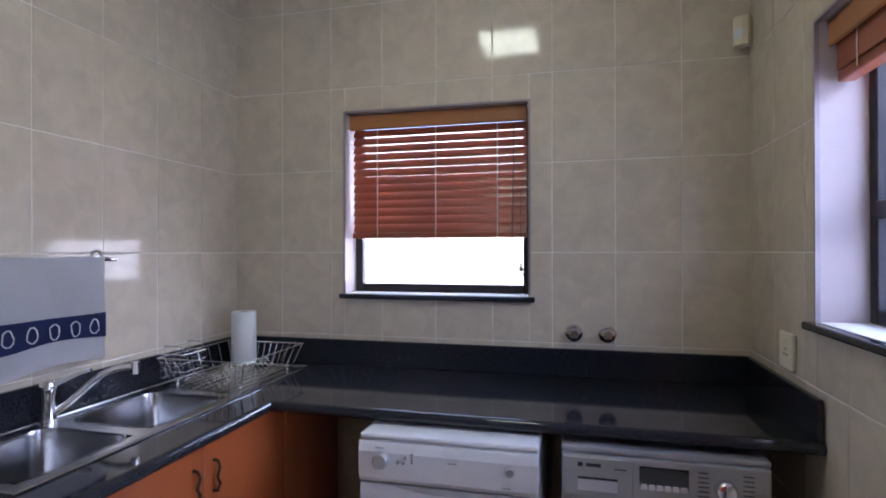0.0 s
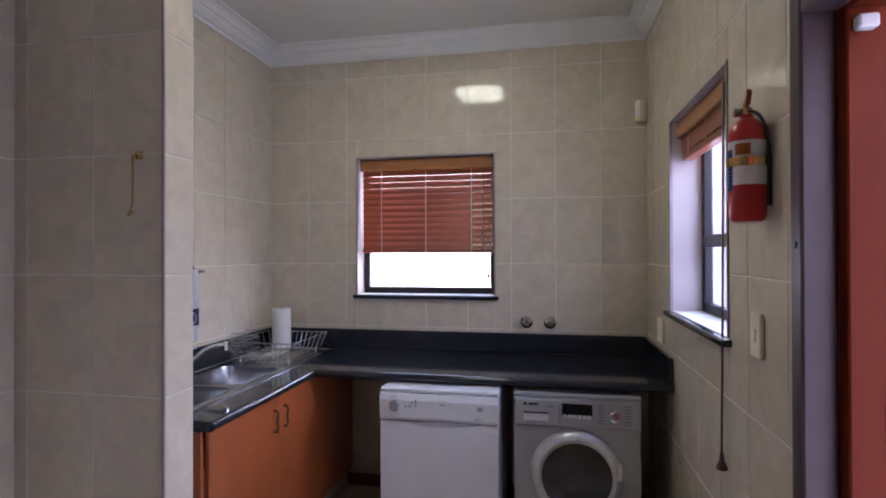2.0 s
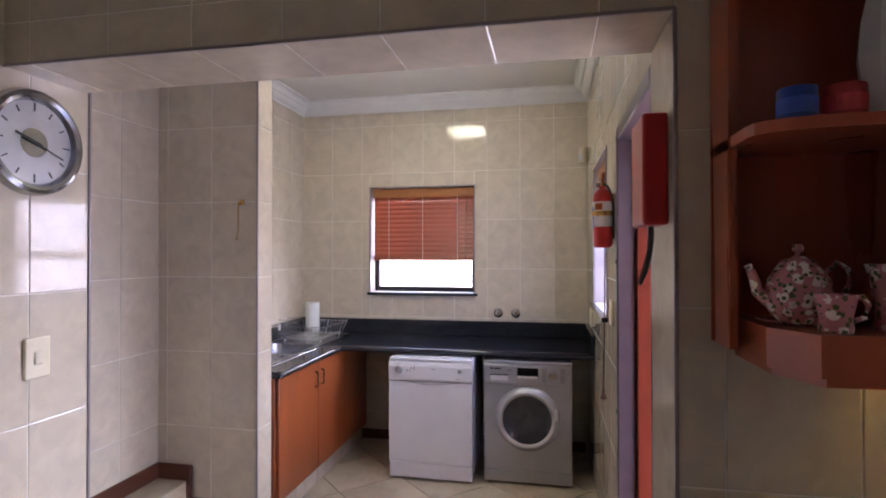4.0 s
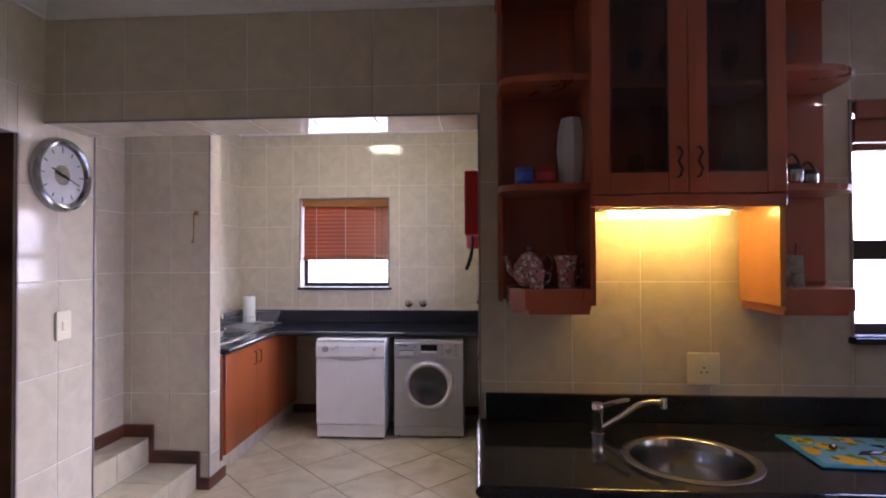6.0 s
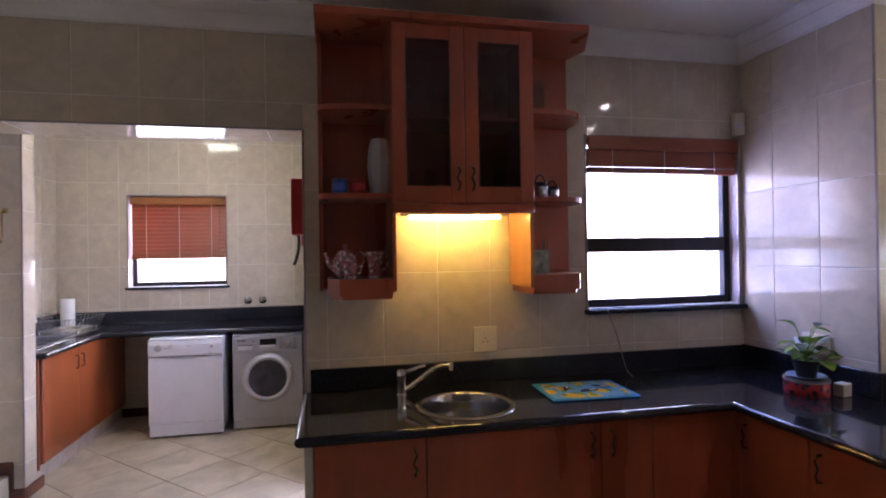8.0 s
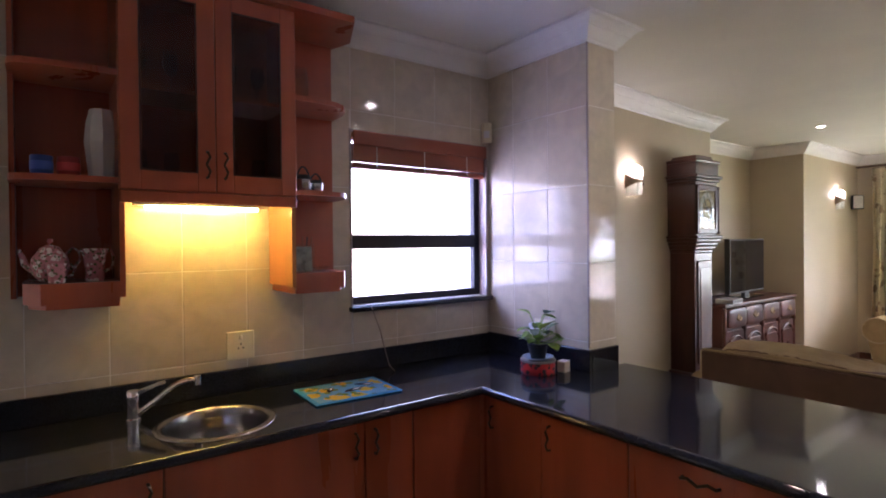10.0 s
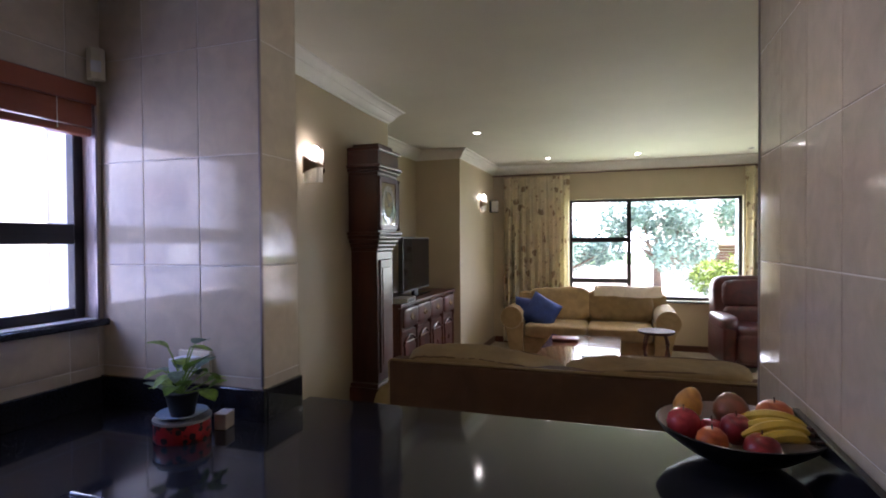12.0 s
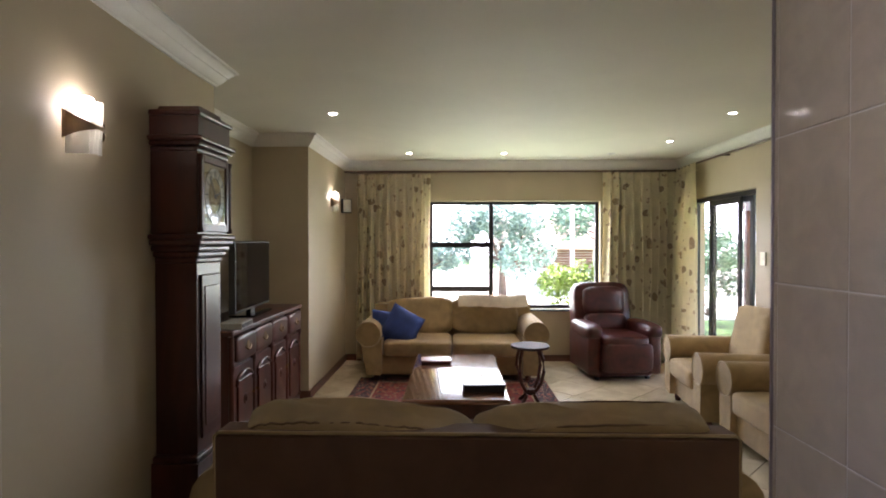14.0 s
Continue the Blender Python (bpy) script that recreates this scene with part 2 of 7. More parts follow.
def wall(name, axis, face, back, u0, u1, v0, v1, holes=(), material=None):
    """A wall with openings. axis is its normal; its faces lie at face and back; u is the other level axis, v the height."""
    bm = bmesh.new()
    lo, hi = min(face, back), max(face, back)
    us = sorted({u0, u1, *[h for q in holes for h in q[:2] if u0 < h < u1]})
    for a, b in zip(us, us[1:]):
        cuts = [(q[2], q[3]) for q in holes if q[0] < b - 1e-6 and q[1] > a + 1e-6]
        zs, z = [], v0
        for c, d in sorted(cuts):
            if c > z:
                zs.append((z, c))
            z = max(z, d)
        if z < v1:
            zs.append((z, v1))
        for c, d in zs:
            if axis == "y":
                box(bm, a, b, lo, hi, c, d)
            else:
                box(bm, lo, hi, a, b, c, d)
    return tagged(part(name, bm, material or PAINT), kind="structure")


TILE_MESH = {}
TW, TH = 0.273, 0.41


def tile_mesh(w, h, t=0.0022, material=None):
    key = (round(w, 3), round(h, 3), t)
    if key not in TILE_MESH:
        c = 0.0025
        me = bpy.data.meshes.new("tile")
        vs = [(0, 0, 0), (w, 0, 0), (w, h, 0), (0, h, 0), (0, 0, t - 0.0009), (w, 0, t - 0.0009), (w, h, t - 0.0009), (0, h, t - 0.0009), (c, c, t), (w - c, c, t), (w - c, h - c, t), (c, h - c, t)]
        fs = [(i, (i + 1) % 4, 4 + (i + 1) % 4, 4 + i) for i in range(4)] + [(4 + i, 4 + (i + 1) % 4, 8 + (i + 1) % 4, 8 + i) for i in range(4)] + [(8, 9, 10, 11)]
        me.from_pydata(vs, [], fs)
        me.materials.append(material or TILE)
        TILE_MESH[key] = me
    return TILE_MESH[key]


def tile_face(parent, axis, face, sign, u0, u1, v0, v1, holes=(), ou=0.0, ov=0.23, gap=0.0042):
    """Glazed tiles set on a wall face. sign tells which way the face looks along its axis; ou and ov set the joints."""
    iu0, iu1 = math.floor((u0 - ou) / TW), math.ceil((u1 - ou) / TW)
    iv0, iv1 = math.floor((v0 - ov) / TH), math.ceil((v1 - ov) / TH)
    for i in range(iu0, iu1):
        for j in range(iv0, iv1):
            a0, a1 = max(u0, ou + i * TW), min(u1, ou + (i + 1) * TW)
            b0, b1 = max(v0, ov + j * TH), min(v1, ov + (j + 1) * TH)
            if a1 - a0 < 0.008 or b1 - b0 < 0.008:
                continue
            for c0, c1, d0, d1 in cut_rects(a0, a1, b0, b1, holes):
                w, h = c1 - c0 - gap, d1 - d0 - gap
                if w < 0.006 or h < 0.006:
                    continue
                ob = new("tile", tile_mesh(w, h))
                ob.parent = parent
                if axis == "z":
                    ob.matrix_world = Matrix.Translation((c0 + gap / 2, d0 + gap / 2, face)) if sign > 0 else Matrix(((1, 0, 0, c0 + gap / 2), (0, -1, 0, d1 - gap / 2), (0, 0, -1, face), (0, 0, 0, 1)))
                elif axis == "y":
                    if sign > 0:
                        ob.matrix_world = Matrix(((-1, 0, 0, c1 - gap / 2), (0, 0, 1, face), (0, 1, 0, d0 + gap / 2), (0, 0, 0, 1)))
                    else:
                        ob.matrix_world = Matrix(((1, 0, 0, c0 + gap / 2), (0, 0, -1, face), (0, 1, 0, d0 + gap / 2), (0, 0, 0, 1)))
                else:
                    if sign > 0:
                        ob.matrix_world = Matrix(((0, 0, 1, face), (1, 0, 0, c0 + gap / 2), (0, 1, 0, d0 + gap / 2), (0, 0, 0, 1)))
                    else:
                        ob.matrix_world = Matrix(((0, 0, -1, face), (-1, 0, 0, c1 - gap / 2), (0, 1, 0, d0 + gap / 2), (0, 0, 0, 1)))

# ---- structure ----
WIN1 = (-0.665, 0.25, 1.258, 2.16)
WIN2 = (1.67, 2.51, 1.25, 2.16)
BACKDOOR = (0.34, 1.13, 0.0, 2.08)
KWIN = (2.61, 3.555, 1.245, 2.175)
LWIN = (-3.52, -1.25, 0.695, 2.13)
SLIDE = (8.16, 9.75, 0.0, 2.12)
PASS = (-0.75, 1.15, 0.0, 2.155)
SIDEDOOR = (-0.97, -0.105, 0.0, 2.08)
CH, SH = 2.72, 2.92


def cornice(name, path, z, closed=False, size=0.115):
    """A moulded plaster cornice along a level path with the room on its left."""
    prof = [(0, 0), (0.012, 0), (0.016, 0.012), (0.03, 0.02), (0.05, 0.05), (0.058, 0.062), (0.066, 0.062), (0.07, 0.075), (0.09, 0.092), (0.098, 0.1), (0.11, 0.102), (0.112, 0.115), (0, 0.115)]
    k = size / 0.115
    pts = [Vector((*p, 0)) for p in path]
    n = len(pts)
    bm = bmesh.new()
    rings = []
    for i, p in enumerate(pts):
        d0 = (p - pts[i - 1]).normalized() if closed or i else (pts[1] - p).normalized()
        d1 = (pts[(i + 1) % n] - p).normalized() if closed or i < n - 1 else d0
        n0, n1 = Vector((-d0.y, d0.x, 0)), Vector((-d1.y, d1.x, 0))
        mit = (n0 + n1)
        mit = mit / (1 + n0.dot(n1)) if 1 + n0.dot(n1) > 0.05 else n0
        rings.append([bm.verts.new((p.x + mit.x * a * k, p.y + mit.y * a * k, min(z, ceiling_z(p.x) if z < 2.8 else z) - size + b * k)) for a, b in prof])
    for i in range(n if closed else n - 1):
        a, b = rings[i], rings[(i + 1) % n]
        for j in range(len(prof)):
            q = (j + 1) % len(prof)
            bm.faces.new((a[j], a[q], b[q], b[j]))
    if not closed:
        bm.faces.new(rings[0])
        bm.faces.new(rings[-1])
    return tagged(part(name, bm, CORN, smooth=True), kind="structure")


w_back = wall("wall_scullery_back", "y", 3.14, 3.40, -1.54, 1.42, -0.05, 3.0, [WIN1], GROUT)
w_left = wall("wall_scullery_left", "x", -1.285, -1.54, 0.0, 3.14, -0.05, 3.0, [], GROUT)
w_stub = wall("wall_stub", "y", 1.34, 1.49, -1.285, -0.68, -0.05, 2.92, [], GROUT)
w_right = wall("wall_scullery_right", "x", 1.165, 1.42, 0.315, 3.14, -0.05, 3.0, [WIN2, BACKDOOR], GROUT)
w_kit = wall("wall_kitchen_north", "y", 0.035, 0.315, -0.75, 3.80, -0.05, 3.0, [PASS, KWIN], GROUT)
w_clock = wall("wall_kitchen_west", "x", -0.75, -0.90, -5.2, 0.336, -0.05, 3.0, [SIDEDOOR], GROUT)
w_col = wall("wall_column", "x", 3.58, 3.808, -0.737, 0.035, -0.05, CH, [], GROUT)
w_pier = wall("wall_pier", "y", -2.505, -2.80, 2.95, 4.38, -0.05, CH, [], GROUT)
wall("wall_lounge_north", "y", -0.10, 0.315, 3.80, 6.11, -0.05, CH)
wall("wall_lounge_recess", "y", 0.45, 0.70, 5.9, 8.4, -0.05, CH)
wall("wall_recess_side", "x", 6.11, 5.9, 0.315, 0.45, -0.05, CH)
wall("wall_lounge_nib", "y", -0.12, 0.45, 8.16, 9.95, -0.05, CH)
wall("wall_lounge_east", "x", 9.95, 10.2, -4.8, 0.70, -0.05, CH, [LWIN])
wall("wall_lounge_south", "y", -4.56, -4.8, 4.13, 9.95, -0.05, CH, [SLIDE])
wall("wall_lounge_west", "x", 4.38, 4.13, -4.56, -2.80, -0.05, CH)
wall("wall_kitchen_east", "x", 2.95, 3.2, -5.2, -2.80, -0.05, CH)
wall("wall_kitchen_south", "y", -5.2, -5.45, -0.9, 3.2, -0.05, CH)
wall("wall_passage_west", "x", -2.5, -2.6, -2.0, 0.1, -0.05, CH)
wall("wall_passage_north", "y", -0.10, 0.0, -2.5, -0.90, -0.05, 3.0)
wall("wall_passage_south", "y", -2.0, -2.1, -2.6, -0.90, -0.05, CH)
for nm, q in (("ceiling_scullery", (-1.54, 1.42, 0.315, 3.4, SH)), ("ceiling_kitchen", (-0.75, 3.8, -5.45, 0.035, CH)), ("ceiling_passage", (-2.6, -0.90, -2.1, 0.0, CH)), ("ceiling_stair", (-1.54, -0.75, 0.0, 0.315, SH))):
    tagged(part(nm, bx(q[0], q[1], q[2], q[3], q[4], q[4] + 0.1), CEIL), kind="structure")
bm = bmesh.new()
prism(bm, [(3.8, CH), (5.7, ceiling_z(9)), (10.2, ceiling_z(9)), (10.2, 2.82), (3.8, 2.82)], "y", -5.45, 0.7)
tagged(part("ceiling_lounge", bm, CEIL), kind="structure")
cornice("cornice_scullery", [(1.165, 0.315), (1.165, 3.14), (-1.285, 3.14), (-1.285, 1.49), (-0.68, 1.49), (-0.68, 1.34), (-1.285, 1.34), (-1.285, 0.336)], SH)
cornice("cornice_kitchen", [(9.95, -4.56), (9.95, -0.12), (8.16, -0.12), (8.16, 0.45), (6.11, 0.45), (6.11, -0.10), (5.7, -0.10), (3.808, -0.10), (3.808, -0.737), (3.58, -0.737), (3.58, 0.035), (-0.75, 0.035), (-0.75, -5.2)], CH)
cornice("cornice_lounge_south", [(4.38, -2.505), (4.38, -4.56), (9.95, -4.56)], CH)

# floor
tagged(part("floor", bx(-2.6, 10.2, -5.45, 3.4, -0.05, -0.005), FGROUT), kind="structure")
FLOOR = bpy.data.objects["floor"]


def clip_poly(poly, x0, x1, y0, y1):
    for ax, lim, keep in ((0, x0, 1), (0, x1, -1), (1, y0, 1), (1, y1, -1)):
        res = []
        for i, p in enumerate(poly):
            q = poly[(i + 1) % len(poly)]
            a, b = keep * (p[ax] - lim), keep * (q[ax] - lim)
            if a >= 0:
                res.append(p)
            if a * b < 0:
                t = a / (a - b)
                res.append((p[0] + t * (q[0] - p[0]), p[1] + t * (q[1] - p[1])))
        poly = res
        if len(poly) < 3:
            return []
    return poly


def floor_tiles(x0, x1, y0, y1, side=0.4625, ox=0.469, oy=2.08, gap=0.007):
    """Square tiles laid on the diagonal, cut at the walls."""
    d = side / math.sqrt(2)
    shared = None
    for i in range(-60, 60):
        for j in range(-60, 60):
            cx, cy = ox + (i + j) * d, oy + (i - j) * d
            if cx < x0 - d or cx > x1 + d or cy < y0 - d or cy > y1 + d:
                continue
            r = d - gap * 0.7
            full = [(cx + r, cy), (cx, cy + r), (cx - r, cy), (cx, cy - r)]
            poly = clip_poly(full, x0, x1, y0, y1)
            if len(poly) < 3:
                continue
            area = abs(sum(p[0] * q[1] - q[0] * p[1] for p, q in zip(poly, poly[1:] + poly[:1]))) / 2
            if area < 0.0008:
                continue
            n = len(poly)
            whole = n == 4 and area > 2 * r * r * 0.999
            if whole and shared is not None:
                me = shared
            else:
                lo = [(p[0] - cx, p[1] - cy, -0.005) for p in poly]
                hi = [(p[0] - cx, p[1] - cy, 0.0) for p in poly]
                me = bpy.data.meshes.new("floor_tile")
                me.from_pydata(lo + hi, [], [tuple(range(n, 2 * n))] + [(k, (k + 1) % n, n + (k + 1) % n, n + k) for k in range(n)])
                me.materials.append(FTILE)
                if whole:
                    shared = me
            ob = new("floor_tile", me)
            ob.parent = FLOOR
            ob.location = (cx, cy, 0)


# ground outside
GRASS = mat("lawn_green", (0.15, 0.25, 0.06), 0.95, vary=0.4, scale=3, bump=0.6, bscale=50)
PAVE = mat("paving", (0.5, 0.45, 0.38), 0.85, vary=0.15, scale=4, bump=0.2, bscale=60)
tagged(part("ground", bx(-400, 400, -400, 400, -0.5, -0.12), GRASS), kind="structure")
tagged(part("pavement", bx(1.42, 10.0, 0.72, 9.0, -0.12, -0.06), PAVE), kind="structure")
tagged(part("pavement_patio", bx(6.6, 11.5, -8.0, -4.82, -0.12, -0.04), PAVE), kind="structure")
wall("wall_yard_north", "y", 5.6, 5.8, -3.0, 10.2, -0.12, 2.6, [], PLASTER)
wall("wall_yard_east", "x", 5.9, 6.1, 0.72, 5.6, -0.12, 2.4, [], PLASTER)

# ---- more materials ----
def glass_mat(name, tint=(1, 1, 1)):
    m = bpy.data.materials.new(name)
    m.use_nodes = True
    n, l = m.node_tree.nodes, m.node_tree.links
    n.remove(n["Principled BSDF"])
    tr, gl, mx, fr = n.new("ShaderNodeBsdfTransparent"), n.new("ShaderNodeBsdfGlossy"), n.new("ShaderNodeMixShader"), n.new("ShaderNodeLayerWeight")
    tr.inputs["Color"].default_value = (*tint, 1)
    gl.inputs["Roughness"].default_value = 0.02
    pw, ml = n.new("ShaderNodeMath"), n.new("ShaderNodeMath")
    pw.operation, ml.operation = "POWER", "MULTIPLY_ADD"
    pw.inputs[1].default_value, ml.inputs[1].default_value, ml.inputs[2].default_value = 4.0, 0.6, 0.03
    fr.inputs["Blend"].default_value = 0.5
    l.new(fr.outputs["Facing"], pw.inputs[0]), l.new(pw.outputs[0], ml.inputs[0]), l.new(ml.outputs[0], mx.inputs[0]), l.new(tr.outputs[0], mx.inputs[1]), l.new(gl.outputs[0], mx.inputs[2])
    l.new(mx.outputs[0], n["Material Output"].inputs["Surface"])
    return m


def glow(name, color, strength):
    m = bpy.data.materials.new(name)
    m.use_nodes = True
    n, l = m.node_tree.nodes, m.node_tree.links
    e = n.new("ShaderNodeEmission")
    e.inputs["Color"].default_value, e.inputs["Strength"].default_value = (*color, 1), strength
    l.new(e.outputs[0], n["Material Output"].inputs["Surface"])
    return m


def dotted(name, base, marks, scale, cover, rough=0.8, bump=0.2, bscale=200, metal=0.0, second=None):
    """A printed surface: spots of another colour with ragged edges, strewn over a base colour."""
    m = mat(name, base, rough, metal, vary=0.06, scale=5, bump=bump, bscale=bscale)
    n, l = m.node_tree.nodes, m.node_tree.links
    b = n["Principled BSDF"]
    src = b.inputs["Base Color"].links[0].from_socket
    for k, (col, cov, sc) in enumerate([(marks, cover, scale)] + ([(second, cover * 0.8, scale * 1.7)] if second else [])):
        co, wob, vo = n.new("ShaderNodeTexCoord"), n.new("ShaderNodeTexNoise"), n.new("ShaderNodeTexVoronoi")
        ad, ml, mr, mx = n.new("ShaderNodeVectorMath"), n.new("ShaderNodeVectorMath"), n.new("ShaderNodeMath"), n.new("ShaderNodeMix")
        wob.inputs["Scale"].default_value = sc * 2.5
        vo.inputs["Scale"].default_value = sc
        ml.operation = "SCALE"
        ml.inputs["Scale"].default_value = 0.45 / sc
        l.new(co.outputs["Object"], wob.inputs["Vector"])
        l.new(wob.outputs["Color"], ml.inputs[0])
        l.new(co.outputs["Object"], ad.inputs[0]), l.new(ml.outputs[0], ad.inputs[1])
        l.new(ad.outputs[0], vo.inputs["Vector"])
        mr.operation = "LESS_THAN"
        mr.inputs[1].default_value = cov
        l.new(vo.outputs["Distance"], mr.inputs[0])
        mx.data_type = "RGBA"
        mx.inputs["B"].default_value = (*col, 1)
        l.new(mr.outputs[0], mx.inputs["Factor"])
        l.new(src, mx.inputs["A"])
        src = mx.outputs["Result"]
    l.new(src, b.inputs["Base Color"])
    return m


GLASS = glass_mat("window_glass")
SMOKED = glass_mat("cabinet_glass", (0.8, 0.78, 0.76))
CHINA = dotted("floral_china", (0.62, 0.26, 0.27), (0.85, 0.74, 0.68), 42, 0.42, rough=0.15, bump=0.0, second=(0.12, 0.14, 0.06))
CURTAIN = dotted("printed_curtain", (0.95, 0.86, 0.64), (0.46, 0.34, 0.22), 5.2, 0.25, rough=0.9, bump=0.2, second=(0.6, 0.46, 0.3))
RUG = dotted("persian_rug_field", (0.22, 0.045, 0.04), (0.05, 0.03, 0.045), 13, 0.36, rough=1.0, bump=0.5, bscale=300, second=(0.36, 0.24, 0.14))
RUGB = dotted("persian_rug_border", (0.055, 0.03, 0.04), (0.3, 0.08, 0.06), 18, 0.36, rough=1.0, bump=0.5, bscale=300, second=(0.36, 0.26, 0.18))
TEA = mat("tea_towel", (0.72, 0.71, 0.74), 0.95, vary=0.03, bump=0.4, bscale=300)
NAVY = mat("navy_print", (0.02, 0.03, 0.12), 0.95, vary=0.1, bump=0.4, bscale=300)
PAPER = mat("paper_towel", (0.82, 0.82, 0.8), 0.95, vary=0.02, bump=0.3, bscale=180)
LAMP_WHITE = glow("lamp_glass", (1.0, 0.92, 0.78), 4.5)
LAMP_WARM = glow("under_cabinet_tube", (1.0, 0.70, 0.13), 10.0)
LAMP_SPOT = glow("downlight_lens", (1.0, 0.93, 0.8), 14.0)
LAMP_CEIL = glow("ceiling_diffuser", (0.98, 1.0, 0.66), 2.9)

# ---- windows ----


def bars(parent, name, rects, axis, y0, y1, material=ALU, bevel=0.004, label=""):
    """Flat bars (u0, u1, z0, z1) of one depth in a wall whose normal is axis, each a part."""
    for u0, u1, z0, z1 in rects:
        q = (u0, u1, y0, y1, z0, z1) if axis == "y" else (y0, y1, u0, u1, z0, z1)
        part(name, bx(*q, bevel), material, parent, label)


def window_unit(name, axis, hole, d0, d1, mull, label):
    """An aluminium window in its opening. mull: (u, z) cross bars as rectangles beyond the outer frame; d0 to d1 is its depth in the wall."""
    u0, u1, z0, z1 = hole
    w = tagged(new(name), label, "window", kind="structure")
    f = 0.042
    bars(w, "window_frame", [(u0, u0 + f, z0, z1), (u1 - f, u1, z0, z1), (u0 + f, u1 - f, z0, z0 + f), (u0 + f, u1 - f, z1 - f, z1)], axis, d0, d1)
    bars(w, "glazing_bar", mull, axis, d0 - 0.006 if d1 > d0 else d0, d1 - 0.004)
    c = (d0 + d1) / 2
    q = (u0 + f, u1 - f, c - 0.003, c + 0.003, z0 + f, z1 - f) if axis == "y" else (c - 0.003, c + 0.003, u0 + f, u1 - f, z0 + f, z1 - f)
    g = part("pane", bx(*q), GLASS, w)
    g.visible_shadow = False
    return w


def sill(name, q, label):
    tagged(part(name, bx(*q, 0.006, 2), GRANITE), label, "window sill", kind="structure")


window_unit("window_1", "y", WIN1, 3.27, 3.31, [(-0.62, 0.205, 1.555, 1.60)], "dark bronze aluminium window behind a wooden blind")
window_unit("window_2", "x", WIN2, 1.30, 1.34, [(1.71, 2.47, 1.555, 1.61)], "dark bronze aluminium top-hung window above the worktop")
window_unit("window_3", "y", KWIN, 0.10, 0.145, [(2.65, 3.51, 1.545, 1.625)], "dark bronze aluminium kitchen window with two panes")
window_unit("window_4", "x", LWIN, 10.05, 10.10, [(-2.11, -2.05, 0.735, 2.09), (-2.05, -1.29, 1.51, 1.58), (-2.05, -1.29, 0.915, 0.985)], "large dark aluminium lounge window with a side casement")
sill("window_sill_1", (-0.685, 0.275, 3.11, 3.27, 1.232, 1.256), "polished black granite window sill")
sill("window_sill_2", (1.13, 1.30, 1.64, 2.54, 1.224, 1.248), "polished black granite window sill")
sill("window_sill_3", (2.595, 3.575, -0.01, 0.10, 1.216, 1.243), "polished black granite kitchen window sill")
REVEAL = mat("reveal_plaster", (0.52, 0.44, 0.42), 0.5, vary=0.03, scale=3, bump=0.1, bscale=120)
for nm, axis, hole, a, b in (("trim_reveal", "y", WIN1, 3.141, 3.27), ("trim_reveal", "x", WIN2, 1.166, 1.30), ("trim_reveal", "y", KWIN, 0.036, 0.10)):
    u0, u1, z0, z1 = hole
    bm = bmesh.new()
    for r in ((u0, u0 + 0.004, z0, z1), (u1 - 0.004, u1, z0, z1), (u0 + 0.004, u1 - 0.004, z1 - 0.004, z1)):
        box(bm, *((r[0], r[1], a, b) if axis == "y" else (a, b, r[0], r[1])), r[2], r[3])
    tagged(part(nm, bm, REVEAL), kind="structure")
    # metal edge trim round the opening
    bm = bmesh.new()
    e0, e1 = (a - 0.009, a + 0.004)
    for r in ((u0 - 0.004, u0 + 0.006, z0, z1), (u1 - 0.006, u1 + 0.004, z0, z1), (u0 - 0.004, u1 + 0.004, z1 - 0.006, z1 + 0.004)):
        box(bm, *((r[0], r[1], e0, e1) if axis == "y" else (e0, e1, r[0], r[1])), r[2], r[3])
    tagged(part("trim_edge", bm, mat("tile_trim", (0.35, 0.3, 0.3), 0.35, metal=0.4)), kind="structure")

# tile edge trims on outer corners
bm = bmesh.new()
for x, y, z0, z1 in ((-0.677, 1.337, 0.0, 2.81), (-0.747, 0.338, 0, 2.81), (3.577, -0.740, 1.02, 2.61), (-0.747, -0.103, 0, 2.08), (1.148, 0.032, 0.0, 2.155), (4.382, -2.503, 0.0, 2.6)):
    box(bm, x - 0.005, x + 0.005, y - 0.005, y + 0.005, z0, z1, 0.002)
box(bm, -0.75, 1.15, 0.027, 0.037, 2.149, 2.159, 0.002)
tagged(part("trim_corner", bm, mat("tile_trim", (0.35, 0.3, 0.3), 0.35)), kind="structure")

# jamb of the pass-through
tagged(part("trim_jamb", bx(1.1462, 1.1497, 0.04, 0.314, 0, 2.15), TILE), kind="structure")

# back door frame
door = tagged(new("door_1"), "open back doorway with a red-brown timber frame", "door", kind="structure")
y0, y1 = BACKDOOR[0], BACKDOOR[1]
DKTRIM = mat("dark_purple_steel", (0.075, 0.045, 0.05), 0.4, vary=0.1, bump=0.05)
for q in ((1.148, 1.225, y1 - 0.008, y1 + 0.05, 0, 2.135), (1.148, 1.225, y0 - 0.02, y0 + 0.008, 0, 2.135), (1.148, 1.225, y0 + 0.008, y1 - 0.008, 2.075, 2.135)):
    part("architrave", bx(*q, 0.006), DKTRIM, door, "dark painted steel frame edge")
for q in ((1.225, 1.405, y1 - 0.045, y1 + 0.0, 0, 2.08), (1.225, 1.405, y0, y0 + 0.045, 0, 2.08), (1.225, 1.30, y0 + 0.045, y1 - 0.045, 2.064, 2.08)):
    part("jamb", bx(*q, 0.004), DOORW, door, "red-brown varnished timber jamb")
part("latch", bx(1.235, 1.275, y1 - 0.075, y1 - 0.047, 2.012, 2.042, 0.004), WHITE, door)
